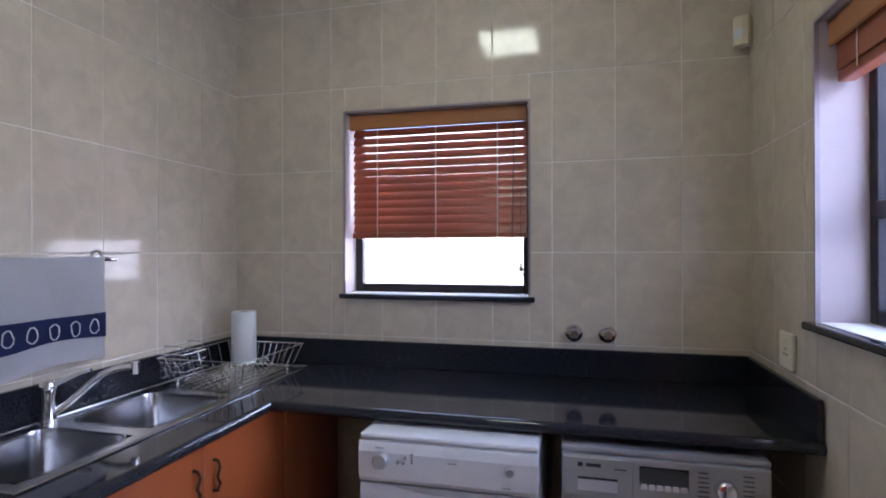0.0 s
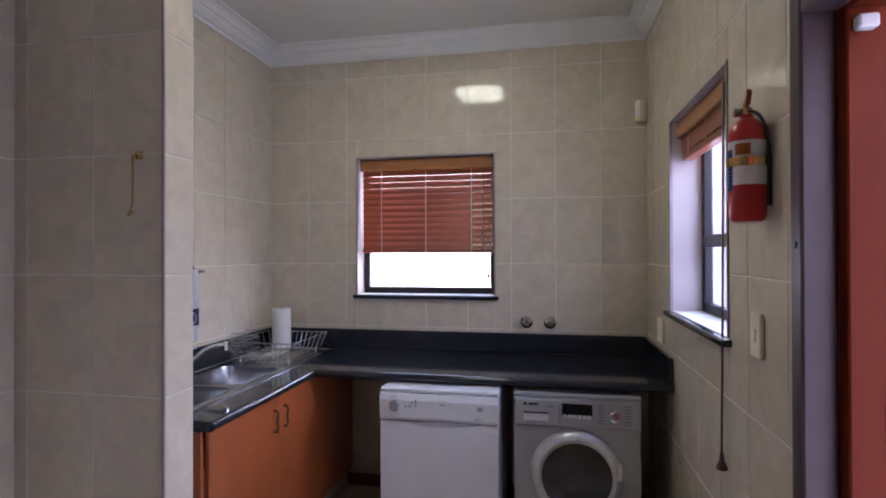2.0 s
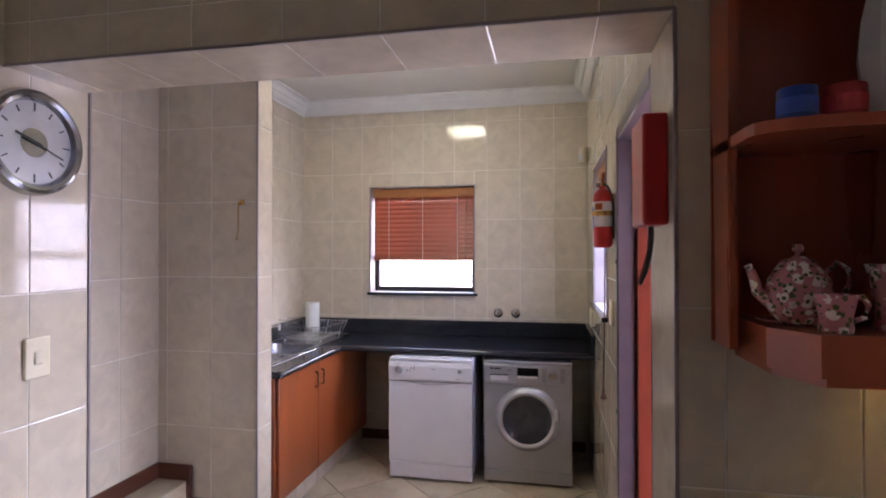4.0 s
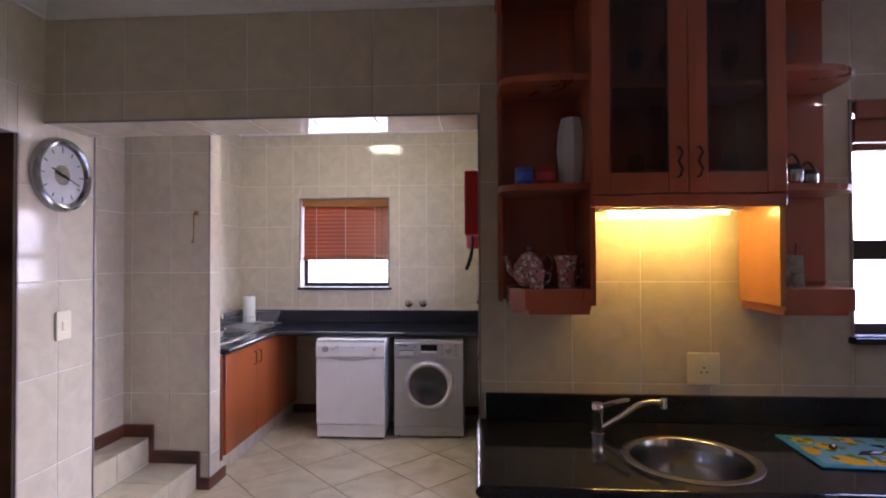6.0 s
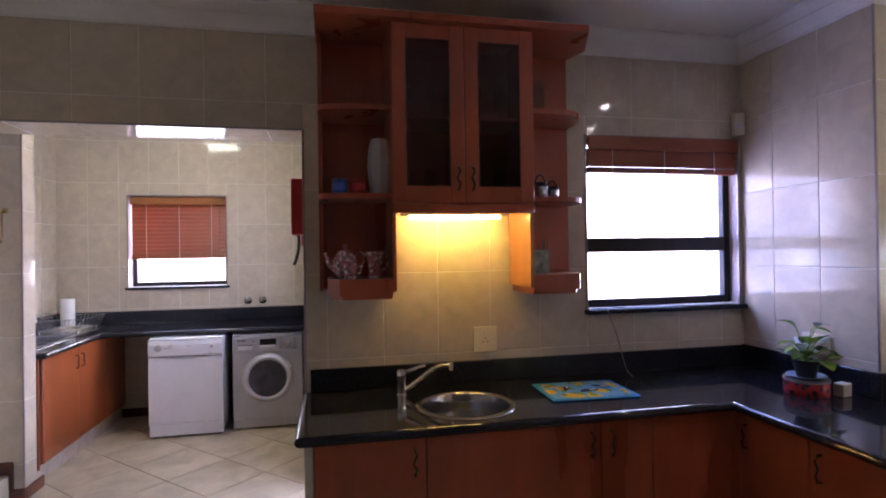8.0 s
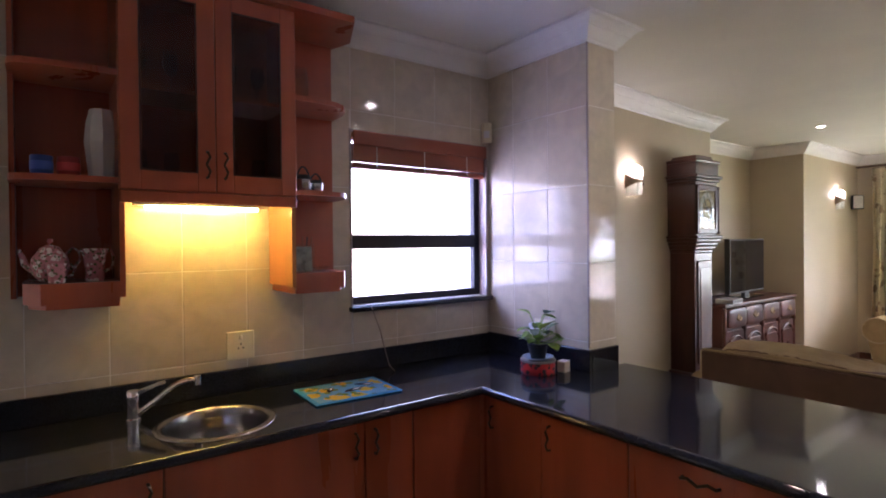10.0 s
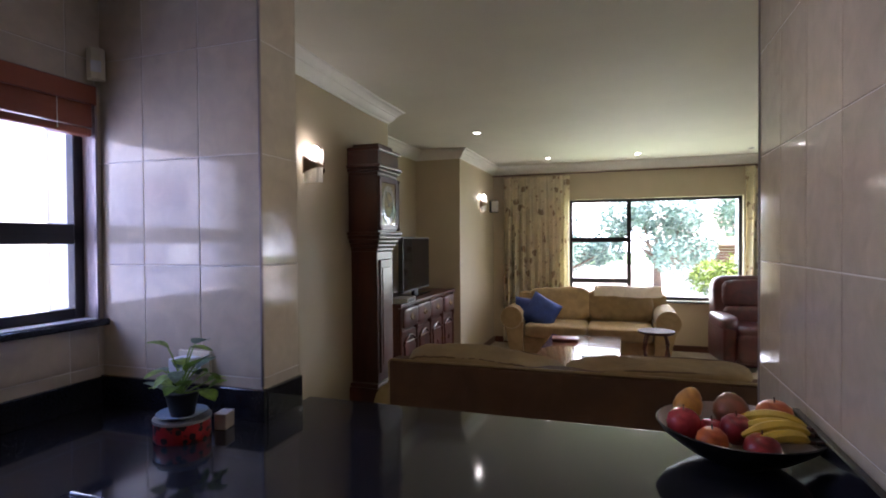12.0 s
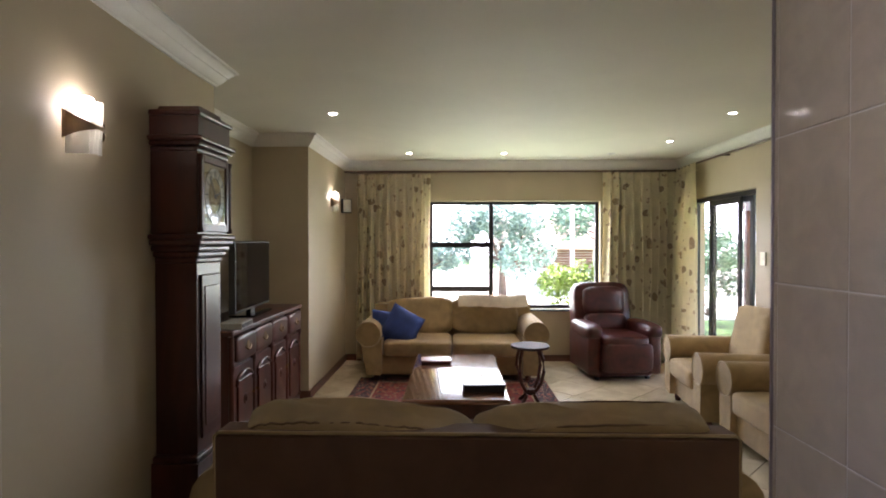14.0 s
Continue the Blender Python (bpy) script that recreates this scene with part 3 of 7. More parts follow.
for z0, z1 in ((1.115, 1.215), (0.925, 0.965)):
    sp = part("strike_plate", bx(1.295, 1.325, y1 - 0.049, y1 - 0.0455, z0, z1, 0.001), STEEL, door)
    part("bolt_hole", bx(1.304, 1.316, y1 - 0.0495, y1 - 0.048, z0 + 0.012, z0 + 0.02), BLACK, sp)
    if z1 > 1:
        part("bolt_hole", bx(1.304, 1.316, y1 - 0.0495, y1 - 0.048, 1.16, 1.195), BLACK, sp)
for z in (1.55, 0.9):
    part("screw_cap", lathe(bmesh.new(), [(0, 0.004), (0.008, 0.004), (0.009, 0)], 10, pose(1.148, y1 + 0.02, z, 0, -90, 0)), BLACK, door)
wall("wall_step_out", "x", 1.42, 1.9, 0.1, 1.3, -0.12, -0.03, [], PAVE)

# side doorway frame on the kitchen west wall
part("trim_side_door", bx(-0.905, -0.76, -0.112, -0.106, 0, 2.08, 0.002), SKIRT)["kind"] = "structure"

# ---- blinds ----


def blind(name, m, width, top, bottom, slats, tilt, label, pelmet=None):
    """A wooden Venetian blind. Local x runs along it, -y faces the room."""
    b = thing(name, m, label, "blind")
    part("pelmet", bx(0.0, width, -0.045, -0.03, top - 0.075, top, 0.004), pelmet or BLINDB, b, "wooden pelmet")
    part("head_rail", bx(0.01, width - 0.01, -0.028, 0.025, top - 0.045, top - 0.005, 0.003), BLINDB, b)
    step = (top - 0.07 - bottom - 0.03) / slats
    me = None
    for i in range(slats):
        z = bottom + 0.035 + step * (i + 0.5)
        if me is None:
            s = part("slat", bx(0.008, width - 0.008, -0.025, 0.025, -0.00185, 0.00185) if not tilt else prism(bmesh.new(), [(-0.025, -0.0015), (-0.012, 0.0012), (0, 0.002), (0.012, 0.0012), (0.025, -0.0015), (0.012, -0.0018), (0, -0.0008), (-0.012, -0.0018)], "x", 0.008, width - 0.008), BLIND, b)
            me = s.data
        else:
            s = new("slat", me)
            s.parent = b
        a = tilt * (0.935 - 0.065 * i / slats)
        s.matrix_local = pose(0, 0, z, a, 0, 0)
    part("bottom_rail", bx(0.006, width - 0.006, -0.024, 0.024, bottom, bottom + 0.03, 0.006, 2), BLIND, b)
    # cords coloured pale to stand for daylight showing through the slats' cord holes
    for u in (0.16, 0.5, 0.84):
        part("ladder_cord", tube(bmesh.new(), [(u * width, -0.027, bottom + 0.01), (u * width, -0.027, top - 0.05)], 0.002, 5), mat("ladder_cord", (0.75, 0.66, 0.6), 0.9), b)
        part("rail_button", lathe(bmesh.new(), [(0, 0.003), (0.006, 0.003), (0.007, 0)], 8, pose(u * width, -0.0245, bottom + 0.015, 90, 0, 0)), BRASS, b)
    return b


CORD = mat("cord_brown", (0.1, 0.05, 0.04), 0.8)
b1 = blind("venetian_blind", pose(WIN1[0] + 0.012, 3.215, 0, 0, 0, 0), WIN1[1] - WIN1[0] - 0.024, 2.15, 1.53, 13, 66, "half-lowered reddish wooden slatted blind at the scullery window")
part("pull_cord", tube(bmesh.new(), [(0.83, -0.05, 2.06), (0.825, -0.05, 1.8), (0.82, -0.052, 1.55), (0.835, -0.055, 1.42), (0.87, -0.056, 1.36), (0.885, -0.056, 1.30), (0.886, -0.056, 1.262)], 0.003, 6), CORD, b1)
part("pull_cord", tube(bmesh.new(), [(0.86, -0.05, 1.75), (0.861, -0.05, 1.41)], 0.002, 6), CORD, b1)
part("tassel", lathe(bmesh.new(), [(0, 0.04), (0.005, 0.038), (0.006, 0.02), (0.012, 0.006), (0.012, 0), (0, 0)], 10, pose(0.861, -0.05, 1.372)), CORD, b1)
b2 = blind("venetian_blind", pose(1.235, WIN2[1] - 0.012, 0, 0, 0, -90), WIN2[1] - WIN2[0] - 0.024, 2.15, 1.965, 26, 0, "raised reddish wooden slatted blind at the side window")
part("pull_cord", tube(bmesh.new(), [(0.80, -0.075, 2.1), (0.803, -0.082, 1.5), (0.80, -0.085, 1.2), (0.803, -0.09, 0.86)], 0.004, 6), CORD, b2)
part("pull_cord", tube(bmesh.new(), [(0.785, -0.075, 2.1), (0.79, -0.08, 1.6), (0.80, -0.085, 1.25)], 0.003, 6), mat("cord", (0.6, 0.52, 0.42), 0.9), b2)
part("tassel", lathe(bmesh.new(), [(0, 0.06), (0.006, 0.055), (0.008, 0.03), (0.017, 0.008), (0.017, 0), (0, 0)], 10, pose(0.803, -0.09, 0.81)), CORD, b2)
b3 = blind("venetian_blind", pose(KWIN[0] + 0.012, 0.055, 0, 0, 0, 0), KWIN[1] - KWIN[0] - 0.02, 2.172, 1.975, 26, 0, "raised dark red wooden slatted blind at the kitchen window", BLIND)
part("pull_cord", tube(bmesh.new(), [(0.06, -0.105, 1.25), (0.065, -0.13, 1.2), (0.10, -0.125, 1.12), (0.12, -0.12, 1.05), (0.135, -0.125, 0.99), (0.15, -0.13, 0.93), (0.16, -0.17, 0.905)], 0.0025, 6), mat("cord_pale", (0.33, 0.25, 0.22), 0.8), b3)

# ---- scullery worktop and units ----


def worktop(name, rects, nosing, label, z0=0.865, z1=0.905):
    """A granite top of level rectangles with a rounded front edge along the given lines."""
    w = thing(name, pose(0, 0, 0), label, "worktop")
    for x0, x1, y0, y1 in rects:
        part("slab_section", bx(x0, x1, y0, y1, z0, z1), GRANITE, w)
    for p, q in nosing:
        d = (Vector(q) - Vector(p)).to_2d().normalized()
        nx = Vector((d.y, -d.x))
        bm = bmesh.new()
        pr = [(0, z0), (0.008, z0 + 0.001), (0.016, z0 + 0.006), (0.021, z0 + 0.014), (0.022, (z0 + z1) / 2), (0.021, z1 - 0.014), (0.016, z1 - 0.006), (0.008, z1 - 0.001), (0, z1)]
        a = [bm.verts.new((p[0] + nx.x * o, p[1] + nx.y * o, z)) for o, z in pr]
        b = [bm.verts.new((q[0] + nx.x * o, q[1] + nx.y * o, z)) for o, z in pr]
        for i in range(len(pr) - 1):
            bm.faces.new((a[i], a[i + 1], b[i + 1], b[i]))
        bm.faces.new(a), bm.faces.new(b)
        part("front_edge", bm, GRANITE, w, smooth=True)
    return w


BOWLS = [(-1.19, -0.845, 1.66, 2.02), (-1.19, -0.845, 2.08, 2.46)]
wt = worktop("worktop", cut_rects(-1.285, -0.662, 1.56, 3.14, BOWLS) + [(-0.662, 1.16, 2.46, 3.14)], [((-0.662, 1.56), (-0.662, 2.46)), ((-0.662, 2.46), (1.16, 2.46))], "L-shaped polished black granite scullery worktop")
for q in ((-1.281, -1.261, 1.555, 3.116, 0.905, 1.028), (-1.281, 1.139, 3.116, 3.136, 0.905, 1.028), (1.139, 1.159, 2.452, 3.136, 0.905, 1.028)):
    part("upstand", bx(*q, 0.003), GRANITE, wt)
part("end_edge", bx(-1.28, -0.65, 1.552, 1.56, 0.866, 0.904, 0.002), GRANITE, wt)


def handle(parent, x, y, z, side="y", sgn=-1, size=0.1, level=False):
    """A wavy bronze pull, upright or level, standing off the door by a little."""
    pts = [(0, 0.0, -0.5), (0, 0.16, -0.48), (0.035, 0.2, -0.28), (-0.03, 0.2, 0.0), (0.035, 0.2, 0.28), (0, 0.16, 0.48), (0, 0, 0.5)]
    out = []
    for a, b, c in pts:
        a, b, c = a * size * 2, b * size * sgn, c * size
        if level:
            a, c = c, a
        out.append((x + a, y + b, z + c) if side == "y" else (x + b, y + a, z + c))
    return part("handle", tube(bmesh.new(), out, 0.0055, 8), mat("dark_bronze", (0.08, 0.05, 0.035), 0.35, metal=0.8), parent, "dark bronze wavy handle", smooth=True)


sc = thing("sink_cabinet", pose(0, 0, 0), "orange cherry-veneer sink cupboard under the granite worktop", "cabinet")
part("carcass", bx(-1.26, -0.70, 1.58, 3.10, 0.13, 0.72), ORANGE, sc)
for a, b in ((1.585, 2.115), (2.119, 2.60), (2.604, 3.09)):
    d = part("cupboard_door", bx(-0.70, -0.68, a, b, 0.135, 0.86, 0.004), ORANGE, sc)
    if a < 2.5:
        handle(d, -0.68, b - 0.045 if a < 2 else a + 0.045, 0.745, "x", 1)
part("end_panel", bx(-1.26, -0.70, 1.562, 1.58, 0.10, 0.862, 0.003), ORANGE, sc)
PL = part("plinth", bx(-1.26, -0.725, 1.57, 3.10, 0.0, 0.128), GROUT, sc, "tiled plinth")
for i in range(5):
    part("tile", bx(-0.725, -0.720, 1.573 + i * 0.306, 1.573 + (i + 1) * 0.306 - 0.003, 0.003, 0.125, 0.001), TILE, PL)

sk = thing("kitchen_sink", pose(0, 0, 0.905), "stainless steel double-bowl inset sink with a drainer", "sink")


def sheet_hole(x0, x1, y0, y1, holes, z0, z1):
    bm = bmesh.new()
    for r in cut_rects(x0, x1, y0, y1, holes):
        box(bm, *r, z0, z1)
    return bm


def bowl_rect(x0, x1, y0, y1, depth, rad=0.07, n=6):
    """A pressed steel bowl with rounded corners and a rounded bottom, open at the top."""
    bm = bmesh.new()

    def ring(inset, z, r):
        pts = []
        for cx, cy, a0 in ((x1 - r, y1 - r, 0), (x0 + r, y1 - r, 90), (x0 + r, y0 + r, 180), (x1 - r, y0 + r, 270)):
            for k in range(n + 1):
                a = radians(a0 + 90 * k / n)
                pts.append(bm.verts.new((cx + (r - inset) * math.cos(a), cy + (r - inset) * math.sin(a), z)))
        return pts
    rings = [ring(-0.006, 0.004, rad), ring(0.0, 0.0035, rad), ring(0.004, -0.01, rad), ring(0.010, -depth * 0.7, rad), ring(0.02, -depth * 0.9, rad), ring(0.045, -depth, rad)]
    for a, b in zip(rings, rings[1:]):
        for i in range(len(a)):
            j = (i + 1) % len(a)
            bm.faces.new((a[i], a[j], b[j], b[i]))
    bm.faces.new(rings[-1])
    return bm


part("deck", sheet_hole(-1.245, -0.80, 1.62, 3.02, [(a + 0.003, b - 0.003, c + 0.003, d - 0.003) for a, b, c, d in BOWLS], 0.0, 0.003), STEEL, sk)
for a in BOWLS:
    bo = part("bowl", bowl_rect(*a, 0.155), STEEL, sk, smooth=True)
    part("waste", lathe(bmesh.new(), [(0, -0.15), (0.03, -0.15), (0.036, -0.153), (0.038, -0.155)], 16, pose((a[0] + a[1]) / 2, (a[2] + a[3]) / 2, 0)), CHROME, bo)
part("rim", tube(bmesh.new(), [(-1.245, 1.62, 0.003), (-0.80, 1.62, 0.003), (-0.80, 3.02, 0.003), (-1.245, 3.02, 0.003)], 0.005, 8, closed=True), STEEL, sk)
for i in range(9):
    part("drainer_ridge", prism(bmesh.new(), [(-0.008, 0.003), (0, 0.0065), (0.008, 0.003)], "y", 2.53, 2.97, pose(-1.18 + i * 0.04, 0, 0)), STEEL, sk)


def mixer(name, m, label, reach=0.23):
    """A lever mixer: upright body, flat lever on top, and a rising swivel spout. The spout points along +x."""
    t = thing(name, m, label, "tap")
    part("body", lathe(bmesh.new(), [(0, 0), (0.028, 0), (0.028, 0.008), (0.023, 0.012), (0.022, 0.09), (0.025, 0.095), (0.026, 0.125), (0.02, 0.137), (0, 0.14)], 20), CHROME, t, smooth=True)
    part("lever", prism(bmesh.new(), [(-0.01, 0.118), (0.03, 0.14), (0.095, 0.165), (0.12, 0.168), (0.12, 0.161), (0.09, 0.152), (0.03, 0.122), (0.0, 0.105)], "y", -0.013, 0.013), CHROME, t)
    pts = arc((0.015, 0, 0.03), (0.06, 0, 0.06), (0.12, 0, 0.12), 6) + arc((0.15, 0, 0.145), (0.19, 0, 0.17), (reach, 0, 0.165), 5)
    part("spout", tube(bmesh.new(), pts, 0.0115, 10, taper=[1.15] * 4 + [1.0] * (len(pts) - 4)), CHROME, t, smooth=True)
    part("aerator", lathe(bmesh.new(), [(0, 0.022), (0.0145, 0.022), (0.0145, -0.018), (0.01, -0.02), (0, -0.02)], 14, pose(reach, 0, 0.16)), CHROME, t, smooth=True)
    return t


mixer("mixer_tap", pose(-1.215, 2.05, 0.908, 0, 0, 33), "chrome single-lever mixer tap on the scullery sink", 0.25)

# dish rack of bright wire
rk = thing("dish_rack", pose(-1.02, 2.76, 0.909, 0, 0, 0), "chrome wire dish rack with a cutlery basket on the drainer", "dish rack")
WIRE = mat("plated_wire", (0.55, 0.55, 0.56), 0.25, metal=1.0, vary=0.05)
for z, gx, gy in ((0.015, 0.165, 0.20), (0.115, 0.205, 0.235)):
    part("rim_wire", tube(bmesh.new(), [(-gx, -gy, z), (gx, -gy, z), (gx, gy, z), (-gx, gy, z)], 0.003, 6, closed=True), WIRE, rk)
for k in range(13):
    f = k / 12 * 2 - 1
    for s in (-1, 1):
        part("side_wire", tube(bmesh.new(), [(f * 0.165, s * 0.20, 0.015), (f * 0.2, s * 0.235, 0.115)], 0.0017, 5), WIRE, rk)
        if k % 2 == 0:
            part("end_wire", tube(bmesh.new(), [(s * 0.165, f * 0.20, 0.015), (s * 0.205, f * 0.23, 0.115)], 0.0017, 5), WIRE, rk)
    part("floor_wire", tube(bmesh.new(), [(-0.165, f * 0.195, 0.015), (0.0, f * 0.195, 0.015), (0.03, f * 0.195, 0.05), (0.06, f * 0.195, 0.015), (0.165, f * 0.195, 0.015)], 0.0017, 5), WIRE, rk)
for a, b in ((-0.15, -0.18), (0.15, -0.18), (0.15, 0.18), (-0.15, 0.18)):
    part("leg", tube(bmesh.new(), [(a, b, -0.001), (a, b, 0.015)], 0.004, 6), WHITE, rk)
bk = part("cutlery_basket", tube(bmesh.new(), [(-0.20, -0.22, 0.13), (-0.09, -0.22, 0.13), (-0.09, -0.08, 0.13), (-0.20, -0.08, 0.13)], 0.003, 6, closed=True), WIRE, rk)
for i in range(6):
    f = i / 5
    for q in (((-0.20 + 0.11 * f, -0.22), 0), ((-0.20 + 0.11 * f, -0.08), 0), ((-0.20, -0.22 + 0.14 * f), 0), ((-0.09, -0.22 + 0.14 * f), 0)):
        part("basket_wire", tube(bmesh.new(), [(*q[0], 0.03), (*q[0], 0.13)], 0.0016, 5), WIRE, bk)
for z in (0.03, 0.06, 0.095):
    part("basket_hoop", tube(bmesh.new(), [(-0.20, -0.22, z), (-0.09, -0.22, z), (-0.09, -0.08, z), (-0.20, -0.08, z)], 0.0016, 5, closed=True), WIRE, bk)
for y in (-0.22, -0.08):
    part("basket_handle", tube(bmesh.new(), [(-0.18, y, 0.13), (-0.18, y, 0.165), (-0.11, y, 0.165), (-0.11, y, 0.13)], 0.0025, 6), WIRE, bk)

pr = thing("paper_towel_roll", pose(-1.115, 2.96, 0.925), "upright white kitchen paper roll standing in the rack", "paper towel")
part("roll", lathe(bmesh.new(), [(0.02, 0.0), (0.056, 0), (0.058, 0.004), (0.058, 0.246), (0.056, 0.25), (0.02, 0.25), (0.02, 0.02)], 28), PAPER, pr, smooth=True)
part("core", lathe(bmesh.new(), [(0.0195, 0.001), (0.0195, 0.249), (0.016, 0.249), (0.016, 0.001)], 16), mat("cardboard", (0.3, 0.22, 0.14), 0.9), pr)

# towel rail and tea towel
tr = thing("towel_rail", pose(-1.281, 2.0, 1.43), "short chrome towel rail fixed to the tiles", "towel rail")
part("rose", lathe(bmesh.new(), [(0, 0.02), (0.012, 0.018), (0.025, 0.006), (0.026, 0)], 18, pose(0, 0.29, 0.02, 0, 90, 0)), CHROME, tr, smooth=True)
part("bar", tube(bmesh.new(), [(0.0, 0.29, 0.02), (0.045, 0.29, 0.012), (0.05, 0.33, 0.006), (0.05, -0.3, 0.006)], 0.006, 8), CHROME, tr, smooth=True)
tt = thing("tea_towel", pose(-1.231, 1.93, 1.436), "white tea towel with a navy printed band hanging from the rail", "towel")


def cloth(w0, w1, z0, z1, off, n=18, amp=0.006):
    bm = bmesh.new()
    rows = []
    for z in (z0, (z0 * 2 + z1) / 3, (z0 + 2 * z1) / 3, z1):
        rows.append([bm.verts.new((off + amp * math.sin(i * 0.9) * (1 + 0.3 * (z1 - z)), w0 + (w1 - w0) * i / n, z - 0.012 * math.sin(i * 0.35) * (1 if z == z0 else 0))) for i in range(n + 1)])
    for a, b in zip(rows, rows[1:]):
        for i in range(n):
            bm.faces.new((a[i], a[i + 1], b[i + 1], b[i]))
    r = bmesh.ops.solidify(bm, geom=bm.faces[:], thickness=0.003)
    return bm


part("cloth", cloth(-0.3, 0.34, -0.36, 0.012, 0.012), TEA, tt, smooth=True)
bd = part("printed_band", cloth(-0.3, 0.341, -0.28, -0.19, 0.0165), NAVY, tt, "navy band with white kitchen motifs", smooth=True)
random.seed(4)
for i in range(8):
    y = -0.24 + i * 0.075
    ring = [(0.0235, y + 0.02 * math.cos(a) * (0.7 + 0.4 * random.random()), -0.235 + 0.026 * math.sin(a)) for a in [k * math.pi / 5 for k in range(10)]]
    part("motif", tube(bmesh.new(), ring, 0.0022, 5, closed=True), TEA, bd)

# ---- appliances ----
dwm = pose(0.045, 2.36, 0.0)
dw = thing("dishwasher", dwm, "white freestanding dishwasher under the granite worktop", "dishwasher")
part("body", bx(-0.295, 0.295, 0.02, 0.57, 0.05, 0.835, 0.004), WHITE, dw)
part("top", bx(-0.297, 0.297, -0.012, 0.57, 0.837, 0.856, 0.008, 2), WHITE, dw)
cp = part("control_panel", prism(bmesh.new(), [(0.02, 0.70), (-0.012, 0.70), (-0.022, 0.715), (-0.024, 0.80), (-0.016, 0.832), (0.02, 0.835)], "x", -0.296, 0.296), WHITE, dw)
part("knob", lathe(bmesh.new(), [(0, 0.022), (0.022, 0.021), (0.026, 0.016), (0.028, 0)], 24, pose(-0.215, -0.023, 0.775, 90, 0, 0)), SILVER, cp, "grey programme dial", smooth=True)
part("knob", lathe(bmesh.new(), [(0, 0.012), (0.012, 0.011), (0.015, 0)], 20, pose(0.21, -0.023, 0.775, 90, 0, 0)), SILVER, cp, "round grey start button", smooth=True)
for x, z in ((-0.16, 0.772), (-0.14, 0.772), (-0.13, 0.79)):
    part("button", lathe(bmesh.new(), [(0, 0.006), (0.006, 0.005), (0.007, 0)], 12, pose(x, -0.023, z, 90, 0, 0)), SILVER, cp)
for k in range(4):
    part("indicator", bx(-0.113, -0.107, -0.0255, -0.022, 0.772 + k * 0.009, 0.777 + k * 0.009), BLACK, cp)
for q in ((-0.235, -0.205, 0.815, 0.818), (0.01, 0.04, 0.782, 0.788), (0.185, 0.215, 0.722, 0.727)):
    part("marking", bx(q[0], q[1], -0.026, -0.0225, q[2], q[3]), SILVER, cp)
dd = part("door", prism(bmesh.new(), [(0.02, 0.13), (-0.012, 0.13), (-0.014, 0.15), (-0.014, 0.66), (-0.008, 0.69), (0.02, 0.695)], "x", -0.295, 0.295), WHITE, dw)
part("grip_recess", prism(bmesh.new(), [(-0.22, 0.695), (-0.1, 0.678), (0, 0.672), (0.1, 0.678), (0.22, 0.695)], "y", -0.016, 0.0), mat("recess_grey", (0.5, 0.5, 0.52), 0.4), dd)
part("kick_plate", bx(-0.294, 0.294, -0.004, 0.03, 0.02, 0.125, 0.004), WHITE, dw)
for x in (-0.26, 0.26):
    part("foot", lathe(bmesh.new(), [(0, 0), (0.02, 0), (0.02, 0.02), (0, 0.02)], 12, pose(x, 0.05, 0)), BLACK, dw)

wm = thing("washing_machine", pose(0.71, 2.425, 0.0), "silver front-loading washing machine with a round glass door", "washing machine")
part("body", bx(-0.299, 0.299, 0.004, 0.56, 0.015, 0.826, 0.006), SILVER, wm)
part("top", bx(-0.3, 0.3, -0.008, 0.56, 0.828, 0.848, 0.006, 2), SILVER, wm)
part("kick_panel", bx(-0.297, 0.297, -0.006, 0.004, 0.02, 0.10, 0.002), SILVER, wm)
cp = part("control_panel", bx(-0.298, 0.298, -0.016, 0.004, 0.69, 0.826, 0.005, 2), SILVER, wm)
dr = part("drawer", bx(-0.294, -0.085, -0.02, -0.014, 0.697, 0.82, 0.004), SILVER, cp, "detergent drawer")
part("drawer_grip", bx(-0.25, -0.13, -0.0215, -0.018, 0.715, 0.75, 0.006, 2), mat("grip_light", (0.62, 0.62, 0.63), 0.3), dr)
part("drawer_slot", bx(-0.25, -0.13, -0.022, -0.018, 0.752, 0.758), BLACK, dr)
part("maker_mark", bx(-0.25, -0.235, -0.0215, -0.019, 0.79, 0.803), BLACK, dr)
part("maker_mark", bx(-0.225, -0.18, -0.0215, -0.019, 0.791, 0.801), BLACK, dr)
part("marking", bx(-0.14, -0.105, -0.0213, -0.019, 0.787, 0.790), BLACK, dr)
ds = part("display", bx(-0.066, 0.075, -0.019, -0.015, 0.745, 0.805, 0.002), SCREEN, cp)
for k in range(6):
    part("button", bx(-0.062 + k * 0.0226, -0.044 + k * 0.0226, -0.022, -0.016, 0.735, 0.752, 0.002), WHITE, ds)
part("knob", lathe(bmesh.new(), [(0, 0.024), (0.024, 0.023), (0.028, 0.018), (0.032, 0.0)], 28, pose(0.175, -0.016, 0.755, 90, 0, 0)), CHROME, cp, "chrome programme dial", smooth=True)
for k in range(7):
    for x in (0.10, 0.222):
        part("marking", bx(x, x + 0.03, -0.0172, -0.0155, 0.715 + k * 0.014, 0.718 + k * 0.014), BLACK, cp)
